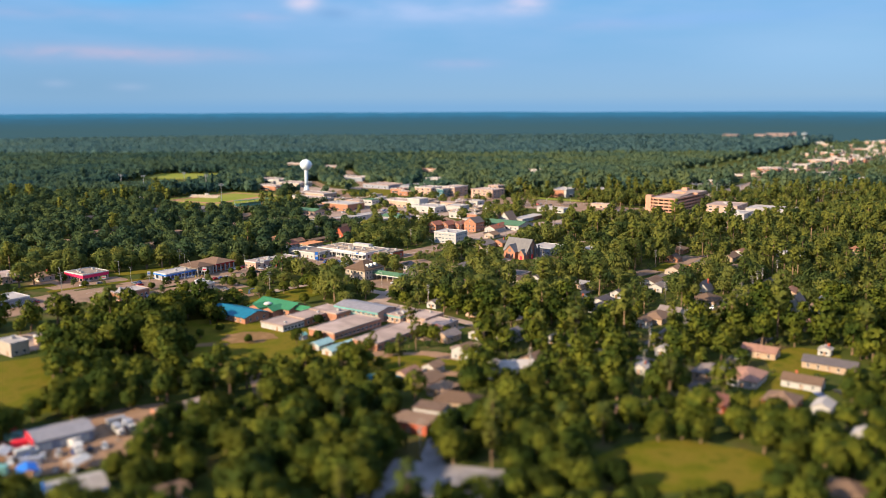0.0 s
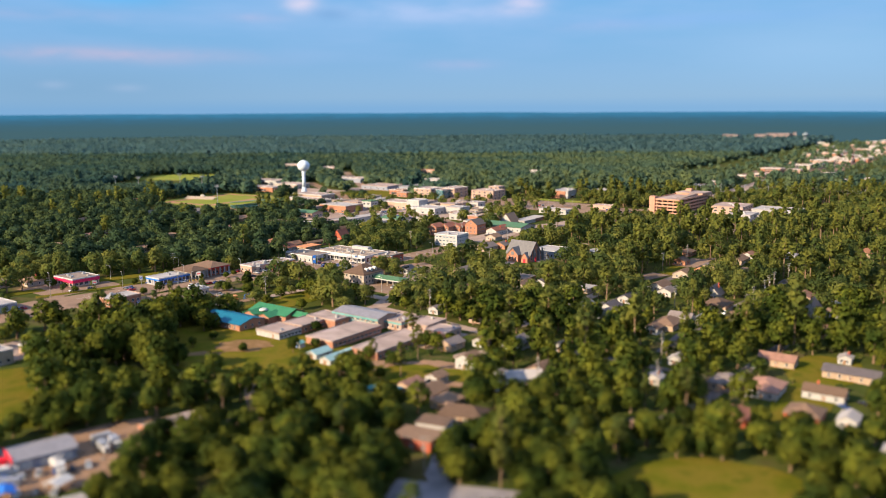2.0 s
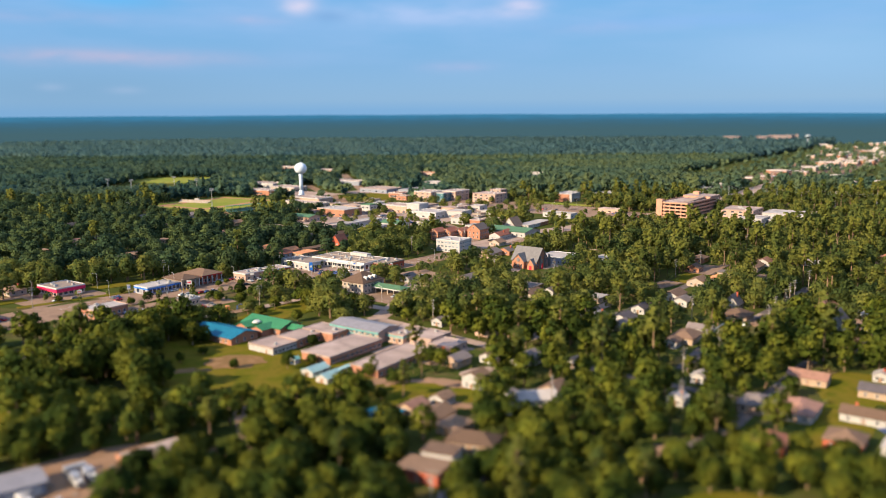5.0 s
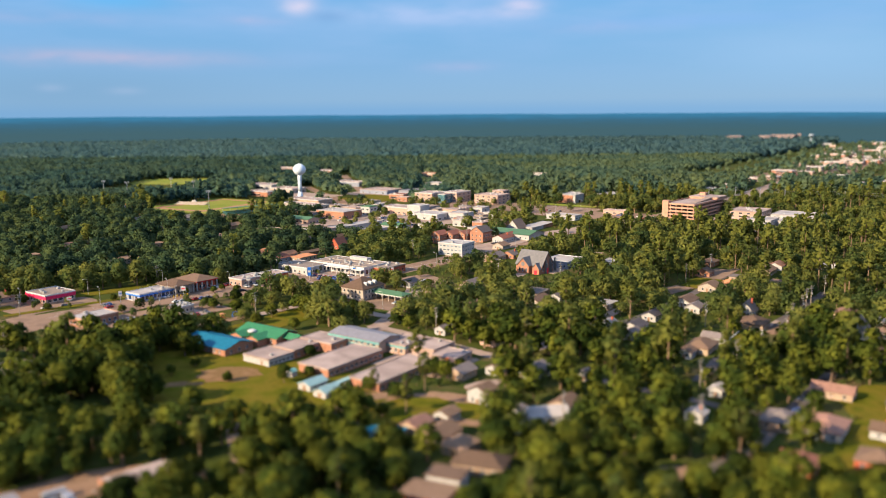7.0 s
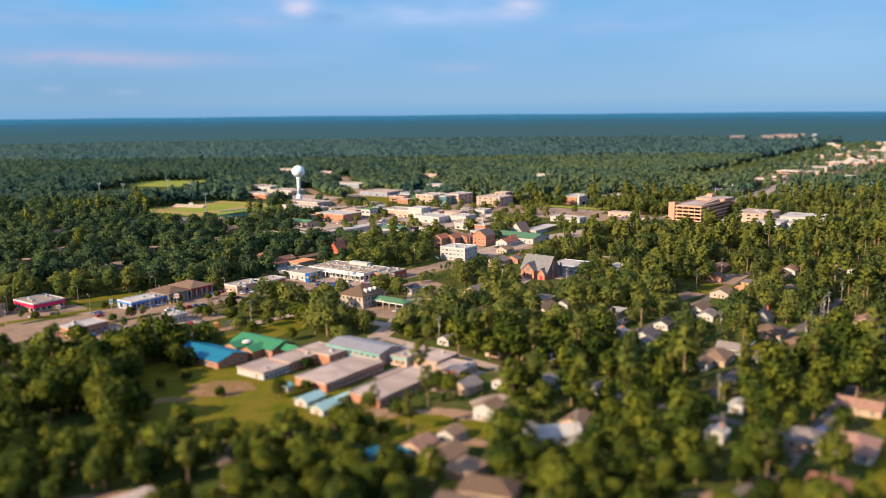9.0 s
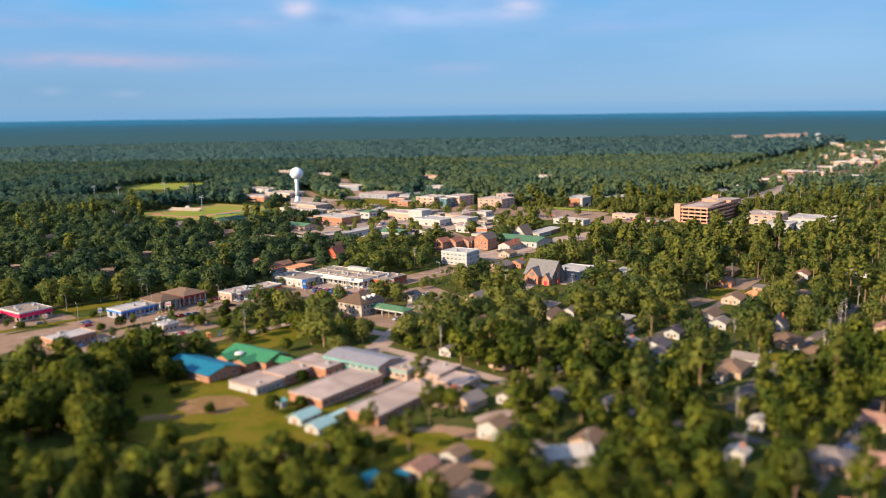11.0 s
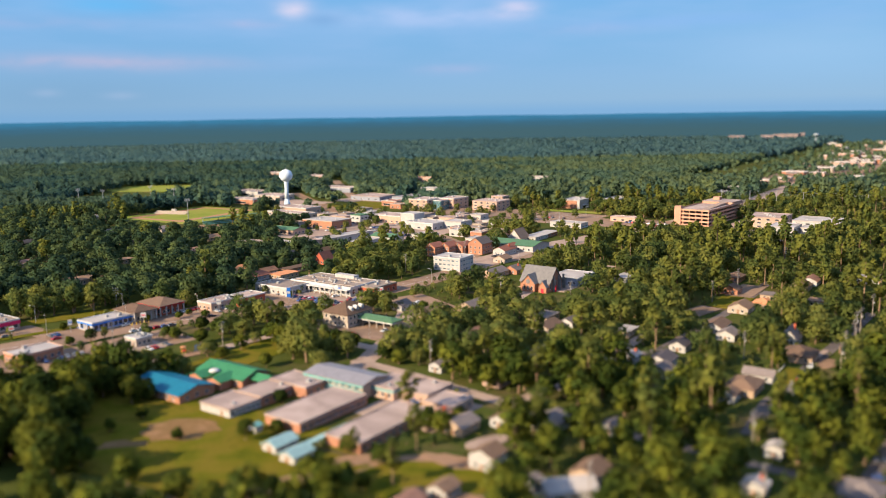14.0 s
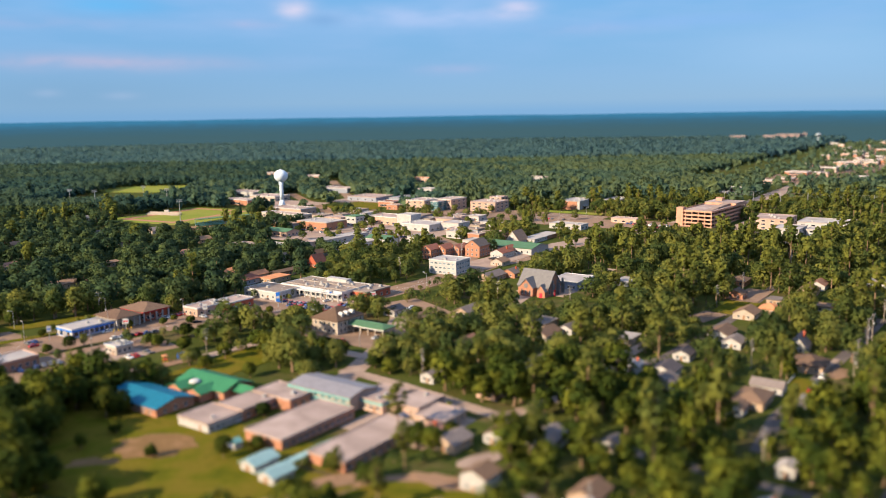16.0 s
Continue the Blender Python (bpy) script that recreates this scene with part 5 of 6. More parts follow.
house(29, 320.5, 13.5, 9, 9, 'gable', 'white', 'white', h=3.2)
house(-6, 306, 9, 10, -36, 'gable', 'tan', 'pink')
# the next two small blue-roofed houses stand in for pieces of blue tarp
house(-29, 303, 7, 8, -36, 'gable', 'blue', 'tan', 3)
house(-20, 306, 4, 6, -36, 'flat', 'blue', 'tan', 3)
house(-4.5, 272.5, 10, 7.5, -22, 'flat', 'brown', 'white', h=4.0)
house(-9.5, 262.5, 13, 9.5, -25, 'flat', 'tan', 'red', h=3.5)
house(79, 320, 6, 6, -36, 'gable', 'white', 'white')
house(105, 314, 11, 12, -36, 'hip', 'grey', 'tan')
house(117, 308, 11, 15, -36, 'hip', 'pink', 'white')
house(136, 302, 14, 8, -36, 'gable', 'brown', 'white')
house(156, 323, 20, 8, -36, 'gable', 'dark', 'tan')
house(135, 342, 14, 8, -36, 'gable', 'pink', 'tan')
house(163, 343, 5, 5, -36, 'gable', 'white', 'white')
house(96, 281, 11, 11, -36, 'hip', 'red', 'red')
house(120, 282, 11, 11, -36, 'hip', 'brown', 'red')
house(133, 250, 6, 6, -36, 'gable', 'white', 'white')
house(109, 210, 11, 11, -36, 'hip', 'brown', 'tan')
house(194, 455, 9, 11, -36, 'gable', 'pink', 'tan')
house(183, 421, 10, 12, -36, 'steep', 'slate', 'white')
house(194, 420, 7, 9, -36, 'flat', 'tan', 'white')
house(173, 383, 8, 8, -36, 'gable', 'pink', 'tan')
house(106, 401, 10, 14, -36, 'hip', 'brown', 'tan')
house(97, 392, 6, 7, -36, 'gable', 'brown', 'white')
house(116, 413, 11, 7, -36, 'gable', 'grey', 'white')
house(85, 434, 9, 11, -36, 'gable', 'dark', 'white')
house(142, 438, 12, 13, -36, 'hip', 'brown', 'tan', 34)
house(124, 485, 9, 14, -36, 'gable', 'brown', 'white')
house(148, 520, 10, 12, -36, 'gable', 'tan', 'cream')
house(162, 527, 9, 9, -36, 'hip', 'orange', 'tan')
house(191, 530, 8, 9, -36, 'flat', 'tan', 'white')
house(294, 588, 9, 15, -36, 'gable', 'orange', 'tan')
house(205, 438, 7, 9, -36, 'flat', 'white', 'white')
house(31, 622, 10, 18, -36, 'gable', 'grey', 'tan')
house(44, 631, 10, 10, -36, 'gable', 'grey', 'brick')
house(47, 510, 11, 14, -36, 'flat', 'grey', 'tan')
house(46, 489, 9, 14, -36, 'gable', 'brown', 'cream')
house(10, 477, 8, 12, -36, 'gable', 'pink', 'tan')
house(-4, 432, 6, 8, -36, 'gable', 'grey', 'white')
house(17, 413, 8, 8, -36, 'gable', 'brown', 'pink')
house(-11, 522, 7, 9, -36, 'gable', 'tan', 'cream')
house(-24, 538, 8, 9, -36, 'gable', 'grey', 'white')
house(13, 534, 9, 13, -36, 'gable', 'grey', 'tan')
house(-226, 622, 14, 24, -36, 'flat', 'tan', 'tan')
house(-297, 643, 9, 10, -36, 'flat', 'tan', 'tan')
house(-224, 692, 9, 10, -36, 'flat', 'tan', 'tan')
house(81, 421, 8, 9, -36, 'gable', 'slate', 'white')
house(158, 562, 9, 9, -36, 'gable', 'brown', 'brick')
house(173, 546, 8, 9, -36, 'flat', 'grey', 'tan')
house(198, 566, 9, 16, -36, 'gable', 'brown', 'tan')
house(251, 581, 8, 8, -36, 'gable', 'white', 'white')
house(40, 670, 9, 10, -36, 'gable', 'tan', 'cream')
house(-82, 677, 9, 10, -36, 'steep', 'red', 'red')
house(-108, 694, 6, 6, -36, 'steep', 'slate', 'white')
house(-86, 717, 9, 14, -36, 'gable', 'brown', 'slate')
house(-135, 646, 9, 10, -36, 'gable', 'orange', 'cream')
house(-116, 625, 10, 13, -36, 'hip', 'red', 'slate')
house(-101, 629, 10, 16, -36, 'flat', 'orange', 'tan')
house(-97, 650, 8, 22, -36, 'flat', 'brown', 'brown')
house(5.5, 283, 15, 10, -20, 'hip', 'brown', 'tan')
house(20, 325, 4, 5, -36, 'gable', 'grey', 'white')
house(94, 344, 5, 6, -36, 'gable', 'white', 'white')
house(20.5, 313, 6, 6, 9, 'hip', 'grey', 'white')
house(9, 340, 8, 8, -36, 'gable', 'tan', 'white', h=4.6)
house(2, 368, 8, 10, -36, 'gable', 'grey', 'tan')
house(-5, 376, 6, 8, -36, 'gable', 'pink', 'cream')
house(37, 331, 8, 10, -36, 'gable', 'brown', 'tan')
house(50, 364, 5, 6, -36, 'gable', 'grey', 'white')
house(-14, 313, 7, 9, -36, 'gable', 'pink', 'tan')
house(148, 462, 8, 9, -36, 'steep', 'slate', 'white')
house(37, 446, 7, 8, -36, 'gable', 'slate', 'white')
house(-4, 322, 6, 7, -36, 'gable', 'tan', 'white')
house(132, 276, 6, 9, -36, 'gable', 'white', 'white')
house(16, 372, 6, 7, -36, 'gable', 'brown', 'white')
house(74, 440, 6, 7, -36, 'gable', 'white', 'white')
house(0, 296, 8, 10, -36, 'hip', 'tan', 'tan')
house(-280, 703, 9, 12, -36, 'hip', 'grey', 'tan')
house(-335, 779, 9, 14, -36, 'gable', 'tan', 'cream')
house(-291, 683, 8, 12, -36, 'gable', 'pink', 'tan')
house(-289, 837, 9, 12, -36, 'gable', 'grey', 'white')
house(-185, 727, 8, 12, -36, 'hip', 'pink', 'tan')
house(-190, 792, 9, 12, -36, 'gable', 'tan', 'tan')
house(-114, 639, 8, 12, -36, 'gable', 'orange', 'tan')
house(-249, 782, 8, 11, -36, 'gable', 'brown', 'white')
house(-247, 851, 10, 14, -36, 'gable', 'grey', 'cream')
house(-345, 947, 9, 12, -36, 'gable', 'white', 'white')
house(172, 596, 9, 12, -36, 'hip', 'brown', 'brick')
house(211, 582, 9, 12, -36, 'gable', 'pink', 'white')
house(108, 602, 8, 14, -36, 'flat', 'white', 'white')
house(81, 480, 7, 11, -36, 'flat', 'white', 'tan')
house(58, 497, 7, 9, -36, 'gable', 'grey', 'white')
house(240, 582, 7, 9, -36, 'gable', 'white', 'white')
house(98, 454, 7, 8, -36, 'gable', 'dark', 'white')
house(124, 470, 8, 9, -36, 'gable', 'slate', 'white')

# sheds and workshops in the dirt yards
for x_, y_, w_, d_, rot_, roof_, wall_, words in ((-122.6, 252.8, 12, 17, -51.4, STEELROOF, SLATEWALL, "metal-roofed workshop with a red and white front"), (-90, 273.5, 8.5, 17, -45, GREYROOF, BRICK, "long low brick shed with a pale roof"),
                                                   (-100.5, 213.5, 11, 14, -58, WHITEROOF, BRIGHTBLUE, "white-roofed workshop with a blue wall"), (-76, 207.5, 10, 15, -52, BROWNROOF, TANWALL, "low brown-roofed shed in a dirt yard")):
    wk = thing("workshop", x_, y_, rot_, words, "workshop")
    part("wall", gable_walls(Mesh(), w_, d_, 3.6, 1.2), wall_, wk)
    part("roof", gable_roof(Mesh(), w_, d_, 3.6, 1.2, 0.6), roof_, wk)
    for k in range(3):
        part("roller_door", Mesh().box(-1.5, 1.5, -0.08, 0.04, 0, 2.8), WHITEPAINT, wk, m=pose(w_ / 2, -d_ / 2 + (k + 0.5) * d_ / 3, 0, 0, 0, 90))
    door(wk, 0, -d_ / 2)
    part("front_board", Mesh().box(-w_ / 2, w_ / 2, -0.35, -0.1, 2.6, 4.4), BRIGHTRED if w_ == 12 else wall_, wk, m=pose(0, -d_ / 2 - 0.5, 0))
    clear_building(x_, y_, w_, d_, rot_, 14)



def container(x, y, rot, mat, words):
    """A ribbed steel box with a pair of doors."""
    c = thing("storage_container", x, y, rot, words, "container", "containers in the yard")
    side = [(-3.0, -1.2)] + [(-2.8 + 0.54 * k + u, -1.2 - v) for k in range(11) for u, v in ((0.0, 0.0), (0.05, 0.06), (0.2, 0.06), (0.25, 0.0))] + [(3.0, -1.2)]
    part("body", Mesh().prism(side + [(-px, -py) for px, py in side], 0.1, 2.6), mat, c)
    for s in (-0.58, 0.58):
        d = part("door", Mesh().box(3.0, 3.06, s - 0.55, s + 0.55, 0.2, 2.5), mat, c)
        part("lock_bar", Mesh().box(3.06, 3.1, s - 0.03, s + 0.03, 0.2, 2.5), METAL, d)
    part("base_rail", Mesh().box(-3.0, 3.0, -1.2, -1.0, 0, 0.1).box(-3.0, 3.0, 1.0, 1.2, 0, 0.1), RUBBER, c)


def awning(x, y, rot, mat, words, w=5.0):
    """An open shelter on four posts."""
    a = thing("shelter", x, y, rot, words, "shelter", "shelters in the yard")
    part("roof", gable_roof(Mesh(), w, w * 1.2, 2.6, 0.9, 0.2), mat, a)
    for px in (-1, 1):
        for py in (-1, 1):
            part("post", Mesh().box(-0.08, 0.08, -0.08, 0.08, 0, 2.6), METAL, a, m=pose(px * w * 0.45, py * w * 0.55, 0))


def pallets(x, y, rot, n):
    p = thing("pallet_stack", x, y, rot, "stack of weathered wooden pallets in a yard", "pallets", "pallet stacks")
    for k in range(n):
        m = Mesh()
        for q in range(5):
            m.box(-0.6, 0.6, -0.6 + q * 0.26, -0.44 + q * 0.26, 0.1, 0.13)
        for q in (-0.55, 0.0, 0.55):
            m.box(q - 0.05, q + 0.05, -0.6, 0.6, 0, 0.1)
        part("pallet", m, WOODPOLE, p, m=pose(0, 0, k * 0.14, 0, 0, 4 * k))


for x_, y_, r_, m_, w_ in ((-143, 258, 20, BRIGHTRED, "red"), (-146, 251, 35, BRIGHTBLUE, "blue"), (-139, 246, -30, REDROOF, "rusty brown"), (-123, 234, 15, SLATEWALL, "grey"), (-116, 250, 70, WHITEPAINT, "white"), (-110, 266, 40, METAL, "bare metal"), (-88, 270, -52, BRICK, "rust-red"), (-130, 228, 10, TEAL, "teal")):
    container(x_, y_, r_, m_, f"{w_} ribbed steel storage container in a dirt yard")
for x_, y_, r_, m_, w_ in ((-134, 238, 10, WHITEPAINT, "white"), (-127, 250, -60, BRIGHTRED, "red"), (-120, 226, 30, BRIGHTBLUE, "blue"), (-108, 232, -20, WHITEPAINT, "white"), (-149, 245, 0, PALETEAL, "faded teal"), (-94, 262, -50, TANROOF, "tan")):
    awning(x_, y_, r_, m_, f"open {w_} roofed shelter on thin posts")
for k_, (x_, y_) in enumerate(((-101, 270), (-98, 274), (-113, 257), (-126, 244), (-117, 240), (-104, 252), (-136, 234), (-99, 238))):
    pallets(x_, y_, 17 * k_, 4 + k_ % 5)

# ---- vehicles ----
PAINTS = [plain(f"{n}_car_paint", c, 0.3, 0.1, spread=0.03) for n, c in (("white", (0.7, 0.7, 0.68)), ("silver", (0.4, 0.41, 0.42)), ("black", (0.03, 0.03, 0.035)), ("red", (0.42, 0.03, 0.03)), ("blue", (0.05, 0.09, 0.25)), ("grey", (0.16, 0.16, 0.17)))]
WORDS = ["white", "silver", "black", "red", "dark blue", "grey"]


def make_car(x, y, rot, k):
    c = thing("car", x, y, rot, f"{WORDS[k]} car parked on the pavement", "car", "parked cars", z=0.06)
    body = Mesh()
    prof = [(-2.2, 0.35), (-2.25, 0.75), (-1.9, 0.92), (1.0, 0.95), (2.1, 0.8), (2.2, 0.45), (2.0, 0.3)]
    n = len(prof)
    body.v = [(px, s * 0.88, pz) for s in (-1, 1) for px, pz in prof]
    body.f = [tuple(range(n)), tuple(reversed(range(n, 2 * n)))] + [((i + 1) % n, i, n + i, n + (i + 1) % n) for i in range(n)]
    bo = part("body", body, PAINTS[k], c)
    cab = Mesh().add([(-1.7, -0.8, 0.92), (0.95, -0.8, 0.95), (0.95, 0.8, 0.95), (-1.7, 0.8, 0.92), (-1.25, -0.65, 1.42), (0.2, -0.65, 1.45), (0.2, 0.65, 1.45), (-1.25, 0.65, 1.42)],
                     [(0, 1, 5, 4), (1, 2, 6, 5), (2, 3, 7, 6), (3, 0, 4, 7)])
    part("cabin_glass", cab, GLASS, bo)
    part("roof", Mesh().box(-1.27, 0.22, -0.67, 0.67, 1.41, 1.48), PAINTS[k], bo)
    for px in (-1.35, 1.35):
        for s in (-1, 1):
            part("wheel", Mesh().spin([(0.32, -0.1), (0.32, 0.1)], 10), RUBBER, c, m=pose(px, s * 0.8, 0.32, 90, 0, 0))
    return c


cars = [make_car(-150 + 3 * k, 500 + 2 * k, 54, k) for k in range(6)]
car_rng = random.Random(5)


def park(x, y, rot, z=0.08):
    copy_thing(car_rng.choice(cars), pose(x, y, z, 0, 0, rot + car_rng.choice((0, 180)) + car_rng.uniform(-3, 3)))


def park_row(x, y, along, count, gap=3.0, turn=90, fill=0.7, z=0.08):
    for k in range(count):
        if car_rng.random() < fill:
            park(x + math.cos(radians(along)) * gap * k, y + math.sin(radians(along)) * gap * k, along + turn, z)


park_row(-95, 578, -36, 17)
park_row(-88, 571, -36, 17)
park_row(-60, 565, -36, 8, fill=0.5)
park_row(-140, 535, 54, 9, fill=0.6)
park_row(-170, 452, 44, 14, fill=0.6)
park_row(-80, 560, -36, 12, fill=0.7)
park_row(-112, 560, 54, 5, fill=0.6)
park_row(-180, 505, 54, 5, fill=0.5)
park_row(-190, 488, 54, 6, fill=0.5)
park_row(-120, 538, 54, 8, fill=0.5)
park_row(-52, 492, -36, 7, fill=0.6)
park_row(-30, 492, -36, 6, fill=0.4)
park_row(-215, 487, 40, 7, gap=5, turn=0, fill=0.4)
park_row(-205, 465, 45, 8, gap=11, turn=0, fill=0.4)
park_row(-120, 527, 36, 8, gap=12, turn=0, fill=0.5)
park_row(-235, 428, 54, 8, fill=0.6)
park_row(-132, 468, 54, 4, fill=0.6)
park_row(-8, 380, -36, 5, fill=0.7)
park_row(-15, 392, 54, 4, fill=0.7)
park_row(64, 590, 54, 6, fill=0.6)
park_row(34, 688, 54, 8, fill=0.6)
park_row(-70, 905, -36, 14, fill=0.6)
park_row(-40, 870, -36, 10, fill=0.6)
park_row(-125, 845, 54, 8, fill=0.5)
park_row(-62, 852, -36, 16, fill=0.7)
park_row(-70, 838, -36, 16, fill=0.6)
park_row(-20, 905, 54, 10, fill=0.6)
park_row(-100, 835, -36, 10, fill=0.7)
park_row(-30, 800, -36, 12, fill=0.6)
park_row(165, 860, -36, 16, fill=0.6)
park_row(172, 842, -36, 14, fill=0.6)
park_row(-22, 540, 54, 6, fill=0.6)
park_row(96, 905, -34.5, 12, fill=0.4)
park_row(-96, 602, -36, 10, fill=0.7)
park_row(-76, 566, -36, 12, fill=0.8)
park_row(260, 790, 54, 10, fill=0.6)
park_row(-140, 240, 30, 7, gap=3.6, fill=0.8)
park_row(-138, 232, 25, 9, gap=4.4, fill=0.8)
park_row(-118, 228, 10, 4, gap=5, fill=0.8)
park_row(120, 398, 53, 5, gap=9, turn=0, fill=0.6)
park_row(110, 316, 60, 3, gap=12, fill=0.8, z=0.02)
park_row(138, 292, 20, 3, gap=9, fill=0.9, z=0.02)



def truck(x, y, rot, box_mat, words):
    t = thing("truck", x, y, rot, words, "truck", "trucks in the yard", z=0.04)
    part("chassis", Mesh().box(-3.4, 3.2, -0.9, 0.9, 0.55, 0.8), RUBBER, t)
    part("cargo_box", Mesh().box(-3.5, 1.2, -1.15, 1.15, 0.8, 3.1), box_mat, t)
    cab_ = part("cab", Mesh().prism([(1.4, -1.05), (3.3, -0.95), (3.3, 0.95), (1.4, 1.05)], 0.7, 2.3), WHITEPAINT, t)
    part("windscreen", Mesh().box(3.28, 3.36, -0.85, 0.85, 1.5, 2.15), GLASS, cab_)
    for px in (-2.4, 2.3):
        for s_ in (-1, 1):
            part("wheel", Mesh().spin([(0.45, -0.14), (0.45, 0.14)], 12), RUBBER, t, m=pose(px, s_ * 0.95, 0.45, 90, 0, 0))


truck(-131, 246, 28, BRIGHTRED, "red box truck parked in a dirt yard")
truck(-127, 240, 40, WHITEPAINT, "white box truck parked in a dirt yard")
truck(-136, 252, 10, TEAL, "teal box truck parked in a dirt yard")
truck(-112, 242, -60, WHITEPAINT, "white box truck beside a workshop")
truck(-104, 262, -50, SLATEWALL, "grey box truck behind a workshop")
park(-17.5, 256, 20)
park(-14.5, 254.5, 20)
park(13, 215.5, -40)
truck(-106, 258, -50, METAL, "silver box truck behind a workshop")

# ---- poles, lamps and signs ----
pole = None
for x_, y_, r_ in ((89.5, 350, 30), (78, 312, 30), (112, 376, 30), (150, 420, 30), (160, 437, 30), (172, 454, 30), (186, 476, 30), (205, 502, 30), (34, 316, 60), (-7.1, 240.1, 0), (-8, 434, 60), (165, 572, 40), (140, 540, 40), (180, 468, 30), (221, 642, 30),
                   (-176, 548, 40), (-150, 474, 40), (-60, 546, 30), (30, 560, 0), (66, 545, 20), (-100, 470, 40), (-220, 470, 40), (-25, 640, 50), (15, 690, 50), (120, 440, 40)):
    if pole is None:
        pole = thing("utility_pole", x_, y_, r_, "weathered wooden utility pole with crossarms", "utility pole", "utility poles")
        part("pole", Mesh().spin([(0.20, -0.2), (0.13, 12.0)], 8), WOODPOLE, pole)
        for z_, w_ in ((11.4, 1.5), (10.2, 1.5), (8.8, 1.1)):
            arm = part("crossarm", Mesh().box(-w_, w_, -0.08, 0.08, z_ - 0.08, z_ + 0.08), WOODPOLE, pole)
            for px in (-w_ + 0.15, -w_ * 0.4, w_ * 0.4, w_ - 0.15):
                part("insulator", Mesh().spin([(0.07, z_ + 0.08), (0.09, z_ + 0.2), (0.04, z_ + 0.3)], 6, px), WHITEPAINT, arm)
        part("transformer", Mesh().spin([(0.3, 7.2), (0.3, 8.2)], 10, 0.0, -0.5), METAL, pole)
    else:
        copy_thing(pole, pose(x_, y_, 0, 0, 0, r_))
    if x_ > 60:
        clear(x_ * 0.975, y_ * 0.975 + 1.6, 7, 0.07 * y_, math.degrees(math.atan2(-x_, y_ - 64)), True)
line = [(290, 966), (314, 952), (336, 939), (357, 926), (378, 914), (404, 893), (436, 872)]
tall = None
for x_, y_ in line:
    if tall is None:
        tall = thing("transmission_pole", x_, y_, -31, "tall grey steel power pole with three crossarms", "power pole", "power line")
        part("pole", Mesh().spin([(0.32, -0.2), (0.18, 18.5)], 8), METAL, tall)
        for z_ in (18.2, 16.6, 15.0):
            part("crossarm", Mesh().box(-0.1, 0.1, -1.6, 1.6, z_ - 0.1, z_ + 0.1), METAL, tall)
    else:
        copy_thing(tall, pose(x_, y_, 0, 0, 0, -31))
    clear(x_, y_ - 40, 14, 90, 0, True)
wires = thing("power_wires", *line[0], 0, "thin grey power wires between tall poles", "wires", "power line")
for z_ in (18.0, 16.4, 14.8):
    wire = Mesh()
    for (ax, ay), (bx_, by_) in zip(line, line[1:]):
        for q in range(4):
            f0, f1 = q / 4, (q + 1) / 4
            p0, p1 = [(ax + (bx_ - ax) * f - line[0][0], ay + (by_ - ay) * f - line[0][1], z_ - 3.2 * f * (1 - f)) for f in (f0, f1)]
            wire.tube(p0, p1, 0.03, 0.03, 4)
    part("wire", wire, METAL, wires)
lamp = None
for x_, y_, r_ in ((-190, 497, 130), (-160, 518, 130), (-130, 538, 130), (-172, 546, 220), (-206, 520, 200), (-232, 495, 130), (-70, 582, 60), (-50, 560, 60), (-85, 565, 60), (-36, 480, 150), (-14, 452, 150), (-8, 600, 150), (50, 660, 100), (20, 640, 120), (-150, 500, 310), (-110, 530, 310), (84, 900, 0), (110, 880, 0), (140, 910, 0)):
    if lamp is None:
        lamp = thing("street_lamp", x_, y_, r_, "slim grey steel street lamp with a curved arm", "street lamp", "street lamps")
        part("pole", Mesh().spin([(0.13, -0.2), (0.08, 9.0)], 8), METAL, lamp)
        part("arm", Mesh().tube((0, 0, 8.9), (1.8, 0, 9.4), 0.06, 0.05), METAL, lamp)
        part("lamp_head", Mesh().box(1.6, 2.5, -0.18, 0.18, 9.3, 9.5), WHITEPAINT, lamp)
    else:
        copy_thing(lamp, pose(x_, y_, 0, 0, 0, r_))


def shop_sign(x, y, h, w, t, mat, band, words, rot=0):
    s = thing("shop_sign", x, y, rot, words, "sign", "roadside signs")
    part("post", Mesh().box(-0.15, 0.15, -0.15, 0.15, 0, h - t), METAL, s)
    bd = part("board", Mesh().box(-w / 2, w / 2, -0.25, 0.25, h - t, h), mat, s)
    part("bar", Mesh().box(-w * 0.38, w * 0.38, -0.29, -0.25, h - t * 0.62, h - t * 0.38), band, bd)


shop_sign(-180, 500, 6.5, 1.8, 2.6, WHITEPAINT, BRIGHTBLUE, "tall white roadside sign with blue band", 20)
shop_sign(-150, 514, 6, 2.6, 2.4, WHITEPAINT, BRIGHTRED, "white roadside sign with red band", 10)
shop_sign(-119, 538, 7, 2.4, 2.8, WHITEPAINT, SLATEWALL, "white roadside sign on a post", 10)
shop_sign(-86, 558, 8, 2.0, 5, BRIGHTBLUE, WHITEPAINT, "tall blue roadside sign", 10)
shop_sign(-104, 540, 5, 3.4, 1.8, BRIGHTBLUE, WHITEPAINT, "wide blue and white roadside sign", 10)
shop_sign(-206, 496, 4.5, 2.4, 1.8, WHITEPAINT, BRIGHTRED, "white roadside sign with red band", 20)
shop_sign(-36, 560, 7, 3, 2, WHITEPAINT, BRIGHTRED, "white roadside sign near the shopping strip", 10)
shop_sign(-60, 572, 6, 1.6, 3, WHITEPAINT, BRIGHTBLUE, "slim white roadside sign", 10)
